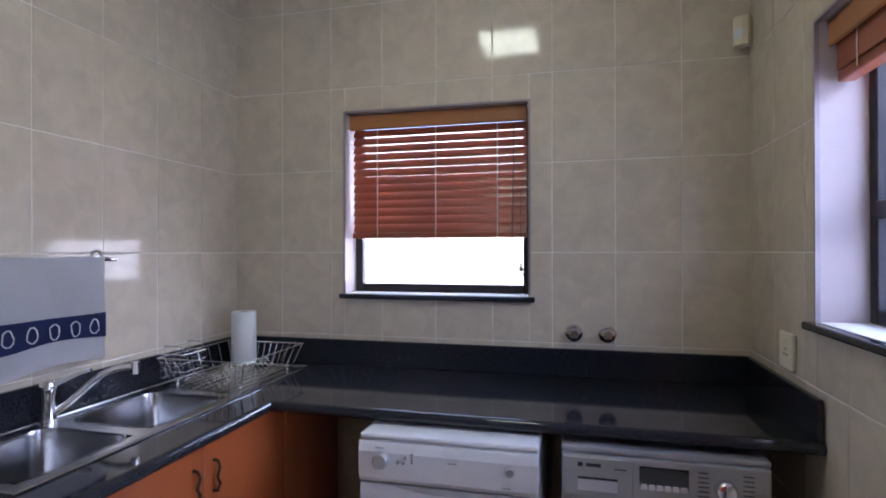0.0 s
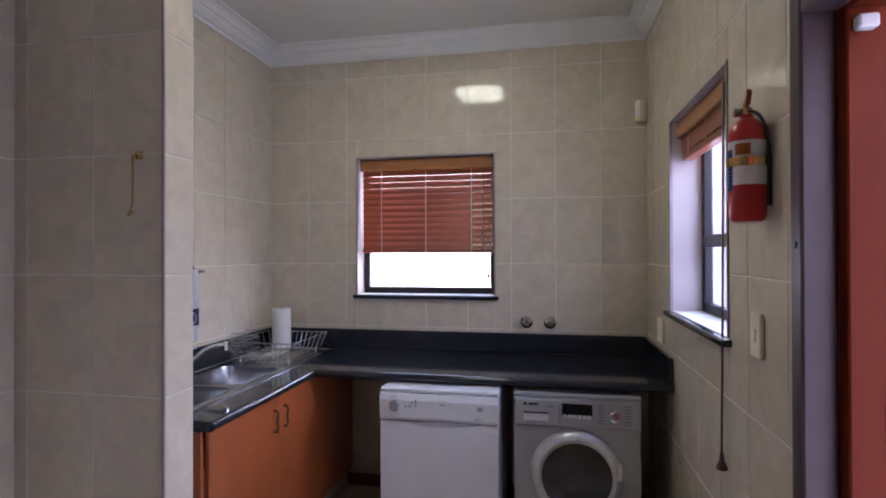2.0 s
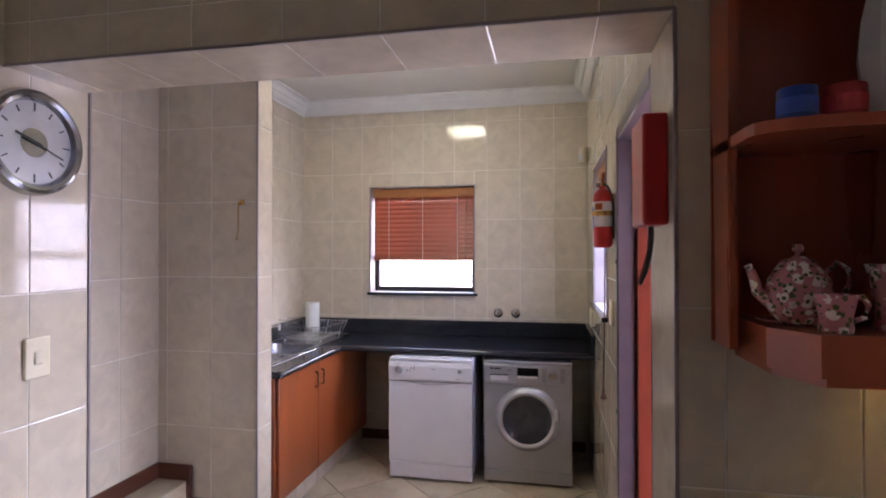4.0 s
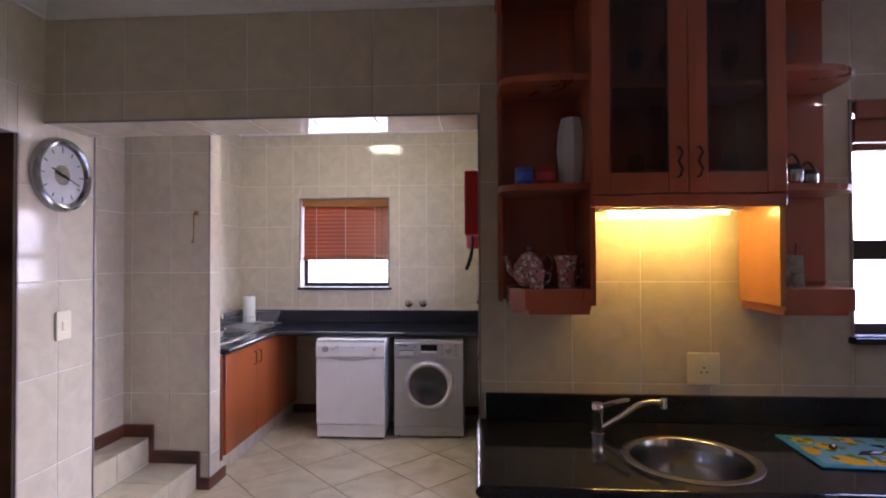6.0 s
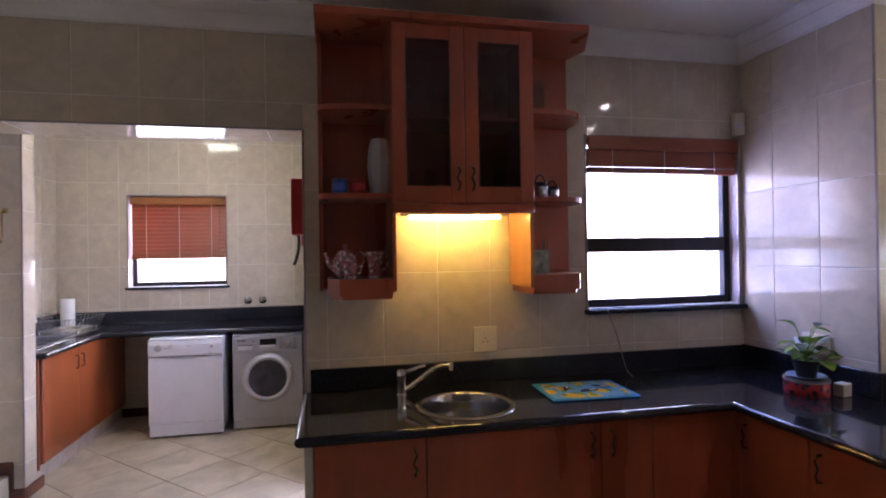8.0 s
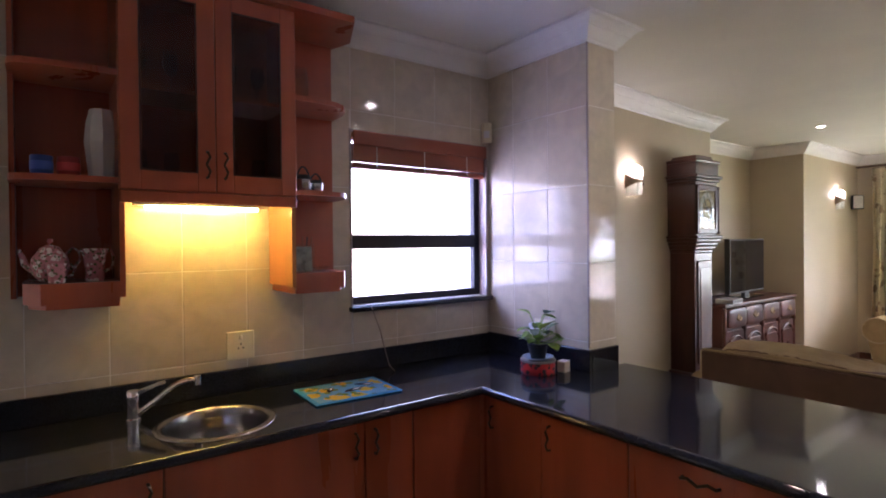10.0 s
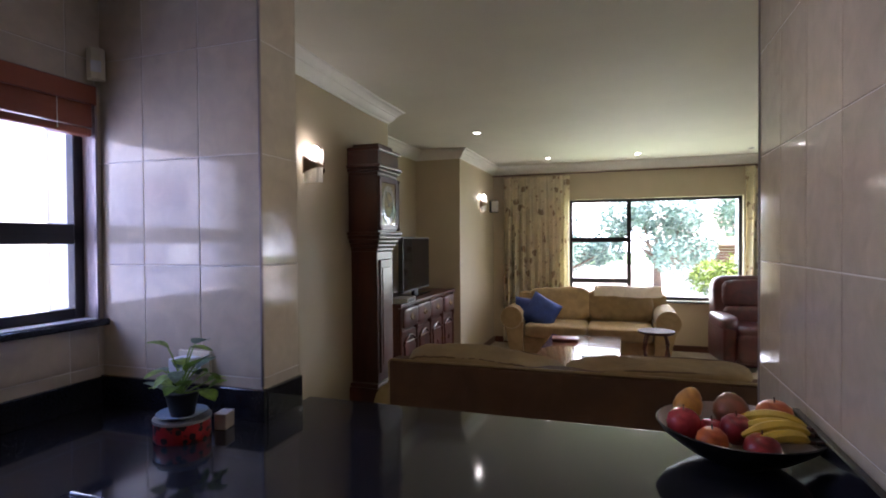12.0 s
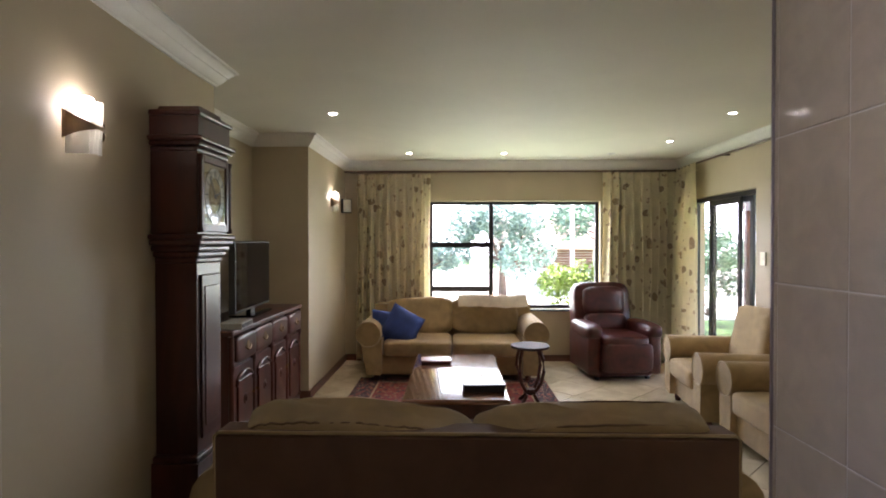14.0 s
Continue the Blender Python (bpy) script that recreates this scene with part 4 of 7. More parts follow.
rg = part("door", lathe(bmesh.new(), [(0.163, 0.03), (0.172, 0.042), (0.185, 0.046), (0.203, 0.036), (0.217, 0.018), (0.222, 0.0), (0.21, -0.002), (0.155, 0.0), (0.163, 0.03)], 40, pose(0.0, 0.004, 0.455, 90, 0, 0)), mat("door_ring", (0.62, 0.62, 0.64), 0.25, metal=0.4), wm, "pale grey door ring", smooth=True)
part("door_glass", lathe(bmesh.new(), [(0, 0.006), (0.06, 0.009), (0.12, 0.017), (0.164, 0.034)], 36, pose(0.0, 0.004, 0.455, 90, 0, 0)), mat("smoky_bowl_glass", (0.045, 0.045, 0.05), 0.1, vary=0.2, scale=9), rg, "dark bowl-shaped glass", smooth=True)
part("door_latch", bx(0.185, 0.212, -0.048, -0.03, 0.46, 0.55, 0.008, 2), mat("door_ring", (0.62, 0.62, 0.64), 0.25), rg)
for x in (-0.26, 0.26):
    part("foot", lathe(bmesh.new(), [(0, 0), (0.02, 0), (0.02, 0.016), (0, 0.016)], 12, pose(x, 0.05, 0)), BLACK, wm)

# ---- fittings on the scullery walls ----
for x in (0.447, 0.59):
    v = thing("stop_tap", pose(x, 3.136, 1.097), "round chrome stop tap on the tiled wall", "tap", "stop taps above the worktop")
    part("rose", lathe(bmesh.new(), [(0, 0.012), (0.03, 0.012), (0.038, 0.004), (0.038, 0)], 24, pose(0, 0, 0, 90, 0, 0)), CHROME, v, smooth=True)
    part("head", lathe(bmesh.new(), [(0, 0.06), (0.02, 0.058), (0.03, 0.048), (0.028, 0.03), (0.016, 0.024), (0.015, 0.012)], 24, pose(0, 0, 0, 90, 0, 0)), CHROME, v, smooth=True)


def wall_plate(name, m, w, h, label, category, kind="switch", dots=0):
    """A small electrical plate. Local -y faces the room."""
    p = thing(name, m, label, category)
    part("plate", bx(-w / 2, w / 2, -0.012, 0, -h / 2, h / 2, 0.004, 2), PLASTIC, p)
    if kind == "switch":
        part("rocker", bx(-w * 0.18, w * 0.18, -0.017, -0.01, -h * 0.16, h * 0.16, 0.003), PLASTIC, p)
    else:
        for a in range(dots):
            cx = (a - (dots - 1) / 2) * w / max(1, dots)
            for dx, dz in ((0, 0.012), (-0.011, -0.006), (0.011, -0.006)):
                part("pin_hole", lathe(bmesh.new(), [(0, 0.0135), (0.0038, 0.0135), (0.0038, 0.011)], 10, pose(cx + dx, 0, dz - 0.006, 90, 0, 0)), BLACK, p)
            part("rocker", bx(cx - 0.006, cx + 0.006, -0.016, -0.01, h * 0.2, h * 0.36, 0.002), PLASTIC, p)
    return p


wall_plate("light_switch", pose(1.161, 1.41, 1.30, 0, 0, -90), 0.075, 0.125, "cream light switch on the tiles", "switch")
wall_plate("wall_socket", pose(1.161, 2.72, 1.125, 0, 0, -90), 0.12, 0.125, "white wall socket above the worktop", "socket", "socket", 1)
wall_plate("light_switch", pose(-0.746, 0.136, 1.256, 0, 0, 90), 0.085, 0.13, "cream light switch below the wall clock", "switch")
wall_plate("wall_socket", pose(2.037, 0.031, 1.112), 0.125, 0.13, "cream switched wall socket above the round sink", "socket", "socket", 1)
wall_plate("wall_socket", pose(3.576, -0.44, 1.09, 0, 0, -90), 0.15, 0.095, "white wall socket behind the pot plant", "socket", "socket", 1)
wall_plate("light_switch", pose(8.02, -4.556, 1.42, 0, 0, 180), 0.085, 0.13, "white light switch beside the sliding door", "switch")


def pir(m, label):
    p = thing("alarm_sensor", m, label, "sensor")
    part("case", prism(bmesh.new(), [(-0.032, 0.0), (0.032, 0.0), (0.03, -0.03), (0.015, -0.045), (-0.015, -0.045), (-0.03, -0.03)], "z", -0.06, 0.06), PLASTIC, p)
    part("lens", bx(-0.018, 0.018, -0.047, -0.043, -0.035, 0.01, 0.002), WHITE, p)


pir(pose(1.135, 3.12, 2.37, 0, 0, -40), "small white alarm sensor high in the corner")
pir(pose(3.545, 0.01, 2.255, 0, 0, -40), "small white alarm sensor above the kitchen window")

fx = thing("fire_extinguisher", pose(1.111, 1.345, 1.612) @ Matrix.Diagonal((0.76, 0.74, 0.87, 1)), "red fire extinguisher in a brass bracket on the wall", "fire extinguisher")
part("cylinder", lathe(bmesh.new(), [(0, 0.004), (0.045, 0.002), (0.056, 0.01), (0.06, 0.02), (0.06, 0.27), (0.055, 0.295), (0.038, 0.315), (0.022, 0.322), (0.02, 0.335), (0, 0.335)], 28), RED, fx, smooth=True)
LAB = part("label", lathe(bmesh.new(), [(0.0604, 0.115), (0.0612, 0.115), (0.0612, 0.25), (0.0604, 0.25)], 28), WHITE, fx, "white paper label")


def wrap(r, a0, a1, z0, z1, n=8):
    bm = bmesh.new()
    lo = [bm.verts.new((r * math.cos(radians(a0 + (a1 - a0) * i / n)), r * math.sin(radians(a0 + (a1 - a0) * i / n)), z0)) for i in range(n + 1)]
    hi = [bm.verts.new((v.co.x, v.co.y, z1)) for v in lo]
    for i in range(n):
        bm.faces.new((lo[i], lo[i + 1], hi[i + 1], hi[i]))
    bmesh.ops.solidify(bm, geom=bm.faces[:], thickness=0.0006)
    return bm


part("blue_panel", wrap(0.0622, 130, 205, 0.10, 0.225), mat("label_blue", (0.02, 0.09, 0.42), 0.5), LAB)
for k in range(6):
    part("print_line", wrap(0.0630, 140, 190, 0.11 + k * 0.012, 0.114 + k * 0.012), WHITE, LAB)
part("orange_badge", wrap(0.0622, 215, 262, 0.205, 0.24), mat("label_orange", (0.6, 0.16, 0.02), 0.5), LAB)
part("bracket", lathe(bmesh.new(), [(0.0615, 0.172), (0.066, 0.172), (0.066, 0.2), (0.0615, 0.2)], 28), BRASS, fx)
part("bracket_back", bx(0.055, 0.066, -0.02, 0.02, 0.05, 0.3, 0.002), BRASS, fx)
part("valve", lathe(bmesh.new(), [(0, 0.33), (0.016, 0.33), (0.016, 0.355), (0.01, 0.36), (0, 0.36)], 14), BRASS, fx)
part("handle", prism(bmesh.new(), [(-0.02, 0.355), (0.02, 0.362), (0.06, 0.35), (0.062, 0.343), (0.02, 0.350), (-0.02, 0.345)], "x", -0.009, 0.009), mat("bronze_lever", (0.32, 0.1, 0.05), 0.4, metal=0.6), fx)
part("lever", prism(bmesh.new(), [(-0.03, 0.40), (-0.012, 0.366), (0.012, 0.362), (0.02, 0.372), (0.0, 0.38), (-0.02, 0.41)], "x", -0.008, 0.008), mat("bronze_lever", (0.32, 0.1, 0.05), 0.4, metal=0.6), fx)
part("gauge", lathe(bmesh.new(), [(0, 0.03), (0.014, 0.03), (0.014, 0.0), (0, 0)], 14, pose(-0.01, 0.012, 0.345, 0, -90, 0)), STEEL, fx)
part("hose", tube(bmesh.new(), arc((0.0, -0.012, 0.345), (0.05, -0.05, 0.34), (0.058, -0.045, 0.2), 8) + [Vector((0.06, -0.042, 0.05))], 0.006, 8), BLACK, fx, smooth=True)

fb = thing("fire_blanket_box", pose(1.146, 0.18, 1.655), "red wall box with a black strap on the jamb", "fire blanket")
part("case", bx(-0.06, 0.0, -0.09, 0.09, 0, 0.275, 0.008, 2), RED, fb)
part("strap", tube(bmesh.new(), arc((-0.03, -0.02, 0.0), (-0.02, 0.0, -0.07), (-0.055, 0.0, -0.15), 8), 0.008, 6), BLACK, fb)

hk = thing("brass_hook", pose(-0.775, 1.334, 1.775), "slim brass hook on the tiled wall", "hook")
part("stem", tube(bmesh.new(), [(0, 0, 0.09), (-0.004, -0.016, 0.09), (-0.004, -0.018, -0.08), (-0.012, -0.028, -0.11), (-0.004, -0.036, -0.115), (0.012, -0.034, -0.1)], 0.004, 8), BRASS, hk, smooth=True)
part("plate", bx(-0.008, 0.022, -0.006, 0.0, 0.075, 0.105, 0.002), BRASS, hk)

ck = thing("wall_clock", pose(-0.746, 0.117, 1.938, 90, 0, 90), "round brushed steel wall clock with a silver dial", "clock")
part("bezel", lathe(bmesh.new(), [(0.13, 0.012), (0.138, 0.03), (0.15, 0.036), (0.162, 0.03), (0.168, 0.012), (0.168, 0.0), (0.0, 0.0), (0.0, 0.006), (0.13, 0.012)], 48), STEEL, ck, smooth=True)
di = part("dial", lathe(bmesh.new(), [(0, 0.0135), (0.134, 0.0135), (0.134, 0.0115)], 48), mat("clock_dial", (0.5, 0.5, 0.53), 0.35, metal=0.3), ck)
part("centre_disc", lathe(bmesh.new(), [(0, 0.015), (0.045, 0.015), (0.046, 0.0135)], 32), STEEL, di)
for k in range(12):
    a = radians(30 * k)
    part("hour_mark", box(bmesh.new(), -0.002, 0.002, 0.100, 0.120 if k % 3 else 0.126, 0.0135, 0.016, m=pose(0, 0, 0, 0, 0, 30 * k)), BLACK, di)
part("minute_hand", bx(-0.002, 0.002, -0.02, 0.105, 0.018, 0.02, m=pose(0, 0, 0, 0, 0, -112)), BLACK, di)
part("hour_hand", bx(-0.004, 0.004, -0.02, 0.072, 0.021, 0.023, m=pose(0, 0, 0, 0, 0, 72)), BLACK, di)

cl = thing("ceiling_light", pose(0.02, 2.0, SH), "square white ceiling light in the scullery, switched on", "ceiling light")
part("base", bx(-0.195, 0.195, -0.19, 0.19, -0.03, -0.0, 0.006), WHITE, cl)
for s in (-0.093, 0.093):
    part("diffuser", bx(s - 0.085, s + 0.085, -0.17, 0.17, -0.07, -0.03, 0.015, 3), LAMP_CEIL, cl)

# ---- stair and skirtings ----
st = thing("stair", pose(0, 0, 0), "tiled steps rising into the alcove", "stair")
for i, (xf, z) in enumerate(((-0.76, 0.172), (-1.09, 0.344))):
    s = part("step", bx(-1.285 if i else -1.095, xf - 0.006, 0.345, 1.335, 0.0 if i == 0 else 0.0, z - 0.006), GROUT, st)
    if i == 0:
        for k in range(3):
            a, b = 0.345 + k * 0.33, min(1.335, 0.345 + (k + 1) * 0.33 - 0.004)
            part("tread_tile", bx(-1.088, xf, a, b, z - 0.006, z, 0.002), FTILE, s)
            part("riser_tile", bx(xf - 0.006, xf - 0.001, a, b, 0.002, z - 0.007, 0.001), FTILE, s)
    else:
        for k in range(3):
            a, b = 0.345 + k * 0.33, min(1.335, 0.345 + (k + 1) * 0.33 - 0.004)
            part("tread_tile", bx(-1.284, xf, a, b, z - 0.006, z, 0.002), FTILE, s)
            part("riser_tile", bx(xf - 0.006, xf - 0.001, a, b, 0.174, z - 0.007, 0.001), FTILE, s)
bm = bmesh.new()
box(bm, -0.757, -0.662, 1.316, 1.334, 0.0, 0.08, 0.004)
box(bm, -0.674, -0.662, 1.334, 1.552, 0.0, 0.08, 0.004)
box(bm, -1.10, -0.74, 1.318, 1.335, 0.172, 0.255, 0.004)
box(bm, -1.27, -1.06, 1.318, 1.335, 0.344, 0.43, 0.004)
box(bm, -0.757, -0.735, 1.317, 1.3345, 0.075, 0.25, 0.003)
box(bm, -1.10, -1.062, 1.317, 1.3345, 0.25, 0.425, 0.003)
box(bm, -1.281, -1.264, 0.345, 1.335, 0.344, 0.43, 0.004)
box(bm, -0.746, 1.14, 3.118, 3.136, 0.0, 0.08, 0.004)
tagged(part("skirting_scullery", bm, SKIRT), kind="structure")
bm = bmesh.new()
for q in ((8.14, 9.94, -0.14, -0.122), (9.93, 9.948, -4.55, -0.14), (8.142, 8.16, -0.12, 0.45), (4.5, 5.45, -0.118, -0.101), (4.4, 8.12, -4.558, -4.54), (9.78, 9.93, -4.558, -4.54)):
    box(bm, *q, 0.0, 0.085, 0.004)
tagged(part("skirting_lounge", bm, SKIRT), kind="structure")

# ---- kitchen units ----
SINKC = (1.835, -0.36)
SQ = (SINKC[0] - 0.19, SINKC[0] + 0.19, SINKC[1] - 0.19, SINKC[1] + 0.19)
kw = worktop("kitchen_worktop", cut_rects(1.155, 2.955, -0.612, 0.03, [SQ]) + [(2.955, 3.575, -0.612, 0.03), (2.955, 3.88, -2.5, -0.742), (2.955, 3.575, -0.742, -0.612)],
             [((1.155, -0.612), (2.955, -0.612)), ((2.955, -0.612), (2.955, -2.5)), ((3.88, -2.5), (3.88, -0.742)), ((1.155, 0.03), (1.155, -0.612))], "polished black granite kitchen worktop with a breakfast-bar return", 0.862, 0.9)
for q in ((1.17, 3.552, 0.01, 0.03, 0.9, 1.008), (3.555, 3.575, -0.76, 0.03, 0.9, 1.012), (3.5755, 3.80, -0.762, -0.742, 0.9, 1.012), (2.97, 3.86, -2.5, -2.478, 0.9, 1.022)):
    part("upstand", bx(*q, 0.003), GRANITE, kw)


def round_hole_plate():
    """The granite round the round bowl: a square with a round hole."""
    bm = bmesh.new()
    n = 48
    for z in (0.9, 0.862):
        ring, sq = [], []
        for i in range(n):
            a = 2 * math.pi * i / n
            c, s = math.cos(a), math.sin(a)
            k = 0.19 / max(abs(c), abs(s))
            ring.append(bm.verts.new((SINKC[0] + 0.183 * c, SINKC[1] + 0.183 * s, z)))
            sq.append(bm.verts.new((SINKC[0] + k * c, SINKC[1] + k * s, z)))
        for i in range(n):
            j = (i + 1) % n
            bm.faces.new((ring[i], ring[j], sq[j], sq[i]))
    return bm


part("sink_surround", round_hole_plate(), GRANITE, kw)
rs = thing("round_sink", pose(SINKC[0], SINKC[1], 0.9), "round stainless steel inset sink in black granite", "sink")
part("rim", lathe(bmesh.new(), [(0.182, 0.0005), (0.186, 0.004), (0.20, 0.006), (0.215, 0.004), (0.218, 0.0005)], 48), STEEL, rs, smooth=True)
part("bowl", lathe(bmesh.new(), [(0.186, 0.004), (0.181, -0.004), (0.178, -0.05), (0.168, -0.11), (0.14, -0.14), (0.05, -0.15), (0, -0.15)], 48), STEEL, rs, smooth=True)
part("waste", lathe(bmesh.new(), [(0, -0.146), (0.035, -0.146), (0.04, -0.15)], 20), CHROME, rs)
mixer("mixer_tap", pose(1.585, -0.14, 0.9, 0, 0, -18) @ Matrix.Diagonal((0.95, 0.95, 0.84, 1)), "chrome single-lever mixer tap beside the round sink", 0.24)


def base_unit(x0, x1, splits, handles, label, face="y"):
    """A floor cupboard run with slab doors; a handle past 10 is a level one. face y: doors look to -y at y=-0.58; face x: doors look to -x at x=2.99."""
    u = thing("base_cabinet", pose(0, 0, 0), label, "cabinet", "kitchen floor cupboards")
    if face == "y":
        part("carcass", bx(x0, x1, -0.555, 0.0, 0.1, 0.72), CHERRY, u)
        part("plinth", bx(x0, x1, -0.52, -0.48, 0.0, 0.1), CHERRY, u)
    else:
        part("carcass", bx(3.005, 3.5, x0, x1, 0.1, 0.72), CHERRY, u)
        part("plinth", bx(3.04, 3.08, x0, x1, 0.0, 0.1), CHERRY, u)
    for (a, b), h in zip(splits, handles):
        d = part("cupboard_door", bx(a + 0.0015, b - 0.0015, -0.575, -0.555, 0.105, 0.86, 0.004) if face == "y" else bx(2.985, 3.005, a + 0.0015, b - 0.0015, 0.105, 0.86, 0.004), CHERRY, u)
        if h and h > 10:
            handle(d, 2.985, (a + b) / 2, 0.80, "x", -1, 0.12, True)
        elif h:
            handle(d, *((h, -0.575) if face == "y" else (2.985, h)), 0.76, "y" if face == "y" else "x", -1)
    return u


base_unit(1.20, 1.62, [(1.20, 1.62)], [1.575], "cherry-veneer floor cupboard at the end of the run")
base_unit(1.62, 2.59, [(1.62, 2.355), (2.355, 2.59)], [2.31, 2.40], "cherry-veneer floor cupboard below the round sink")
base_unit(2.59, 2.98, [(2.59, 2.975)], [None], "cherry-veneer corner floor cupboard")
part("trim_corner_post", bx(2.972, 3.006, -0.60, -0.553, 0.1, 0.862), CHERRY)["kind"] = "structure"
for a, b in ((-0.95, -0.60), (-1.37, -0.95), (-1.90, -1.37), (-2.48, -1.90)):
    base_unit(a, b, [(a, b)], [b - 0.05 if a > -1.5 else 20], "cherry-veneer floor cupboard under the breakfast bar", "x")
wall("wall_bar_back", "x", 3.5, 3.62, -2.5, -0.742, 0.0, 0.86, [], PAINT)
part("trim_end_panel", bx(1.166, 1.198, -0.57, 0.02, 0.0, 0.862, 0.002), mat("end_tile", (0.56, 0.52, 0.45), 0.2))["kind"] = "structure"

# ---- wall unit ----
wu = thing("wall_cabinet", pose(0, 0, 0), "cherry wall cabinet with glazed doors and open end shelves", "cabinet")
Y1, YF = 0.028, -0.30
# glazed middle cupboard
part("cupboard_back", bx(1.535, 2.19, Y1 - 0.012, Y1, 1.755, 2.57), CHERRY, wu)
for x in (1.535, 2.172):
    part("side_panel", bx(x, x + 0.018, YF + 0.022, Y1 - 0.012, 1.755, 2.57), CHERRY, wu)
part("cupboard_floor", bx(1.553, 2.172, YF + 0.022, Y1 - 0.012, 1.755, 1.775), CHERRY, wu)
part("inner_shelf", bx(1.553, 2.172, YF + 0.05, Y1 - 0.012, 2.16, 2.176), CHERRY, wu)
part("light_pelmet", bx(1.536, 2.189, YF + 0.0, YF + 0.02, 1.732, 1.775, 0.004), CHERRY, wu)
for a, b, hx in ((1.537, 1.862, 1.83), (1.864, 2.189, 1.896)):
    d = part("glazed_door", bx(a, a + 0.066, YF, YF + 0.02, 1.778, 2.565, 0.003), CHERRY, wu)
    part("stile", bx(b - 0.066, b, YF, YF + 0.02, 1.778, 2.565, 0.003), CHERRY, d)
    for z0, z1 in ((1.778, 1.852), (2.497, 2.565)):
        part("rail", bx(a + 0.066, b - 0.066, YF + 0.001, YF + 0.02, z0, z1, 0.002), CHERRY, d)
    part("glass_panel", bx(a + 0.066, b - 0.066, YF + 0.008, YF + 0.012, 1.852, 2.497), SMOKED, d, "dark tinted glass")
    for q in ((a + 0.064, a + 0.070, 1.85, 2.5), (b - 0.070, b - 0.064, 1.85, 2.5), (a + 0.07, b - 0.07, 1.85, 1.856), (a + 0.07, b - 0.07, 2.494, 2.5)):
        part("bead", bx(q[0], q[1], YF - 0.003, YF + 0.006, q[2], q[3], 0.001), MAHOG, d)
    handle(d, hx, YF, 1.885, "y", -1, 0.1)


def open_shelf(x0, x1, zs, sgn, deep0, deep1, lip):
    """An open end shelf stack; its boards narrow and round off towards the free side. sgn: -1 free side at low x."""
    inner, outer = (x1, x0) if sgn < 0 else (x0, x1)
    part("shelf_back", bx(x0, x1, Y1 - 0.014, Y1, lip, 2.57), CHERRY, wu)
    # right inner panel paler: the tube's warm light is put into its colour
    part("inner_panel", bx(*sorted((inner, inner + sgn * -0.018)), YF + 0.02, Y1 - 0.014, lip, 1.757), CHERRY if sgn < 0 else mat("lamplit_cherry_side", (0.5, 0.2, 0.05), 0.3, vary=0.1, scale=5, stretch=(1, 1, 0.12), coat=0.2), wu)
    for z in zs:
        pts = [(inner, Y1 - 0.014), (outer, Y1 - 0.014), (outer, deep0)]
        pts += [tuple(p.to_2d()) for p in arc((outer, deep0, 0), (outer, deep1, 0), (inner + sgn * 0.12, deep1, 0), 6)]
        pts += [(inner, deep1)]
        part("shelf", prism(bmesh.new(), pts, "z", z - 0.011, z + 0.011), CHERRY, wu)


open_shelf(1.222, 1.535, (1.81, 2.197), -1, -0.2, -0.275, 1.39)
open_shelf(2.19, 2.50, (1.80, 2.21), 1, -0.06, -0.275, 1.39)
part("outer_panel", bx(1.222, 1.238, -0.10, Y1 - 0.014, 1.39, 2.57), CHERRY, wu)
for x0, x1, sgn in ((1.222, 1.535, -1), (2.19, 2.50, 1)):
    outer, inner = (x0, x1) if sgn < 0 else (x1, x0)
    o2 = outer - sgn * 0.035
    for off, z0, z1 in ((0.0, 1.425, 1.448), (0.0, 1.375, 1.425), (0.014, 1.358, 1.375)):
        pts = [(inner, Y1 - 0.002), (o2 - sgn * off, Y1 - 0.002), (o2 - sgn * off, -0.19 + off), (o2 - sgn * (0.05 + off), -0.282 + off), (inner, -0.282 + off)]
        part("moulded_base", prism(bmesh.new(), pts, "z", z0, z1), CHERRY, wu)
# top board with clipped corners
part("top_board", prism(bmesh.new(), [(1.215, Y1), (2.51, Y1), (2.55, -0.10), (2.455, -0.335), (1.215, -0.33)], "z", 2.57, 2.60), CHERRY, wu)
part("light_fitting", bx(1.60, 2.13, -0.12, -0.06, 1.735, 1.755, 0.004), WHITE, wu)
part("lamp_tube", lathe(bmesh.new(), [(0, 0), (0.008, 0.002), (0.008, 0.448), (0, 0.45)], 12, pose(1.64, -0.09, 1.728, 0, 90, 0)), LAMP_WARM, wu, "lit warm fluorescent tube", smooth=True)

# ---- things on the open shelves ----


def pot_handle(pts, r=0.006):
    return tube(bmesh.new(), pts, r, 8)


SHZ = 1.448
tp = thing("teapot", pose(1.335, -0.13, SHZ + 0.0105) @ Matrix.Diagonal((0.85, 0.85, 0.88, 1)), "pink and white floral china teapot on a saucer", "teapot")
part("saucer", lathe(bmesh.new(), [(0, -0.012), (0.05, -0.012), (0.085, -0.003), (0.086, 0.0), (0.05, -0.006), (0, -0.006)], 28), CHINA, tp, smooth=True)
part("pot", lathe(bmesh.new(), [(0, -0.005), (0.042, -0.005), (0.062, 0.02), (0.07, 0.05), (0.064, 0.085), (0.045, 0.112), (0.04, 0.118), (0, 0.118)], 28), CHINA, tp, smooth=True)
ld = part("lid", lathe(bmesh.new(), [(0.04, 0.118), (0.036, 0.128), (0.015, 0.137), (0, 0.138)], 24), CHINA, tp, smooth=True)
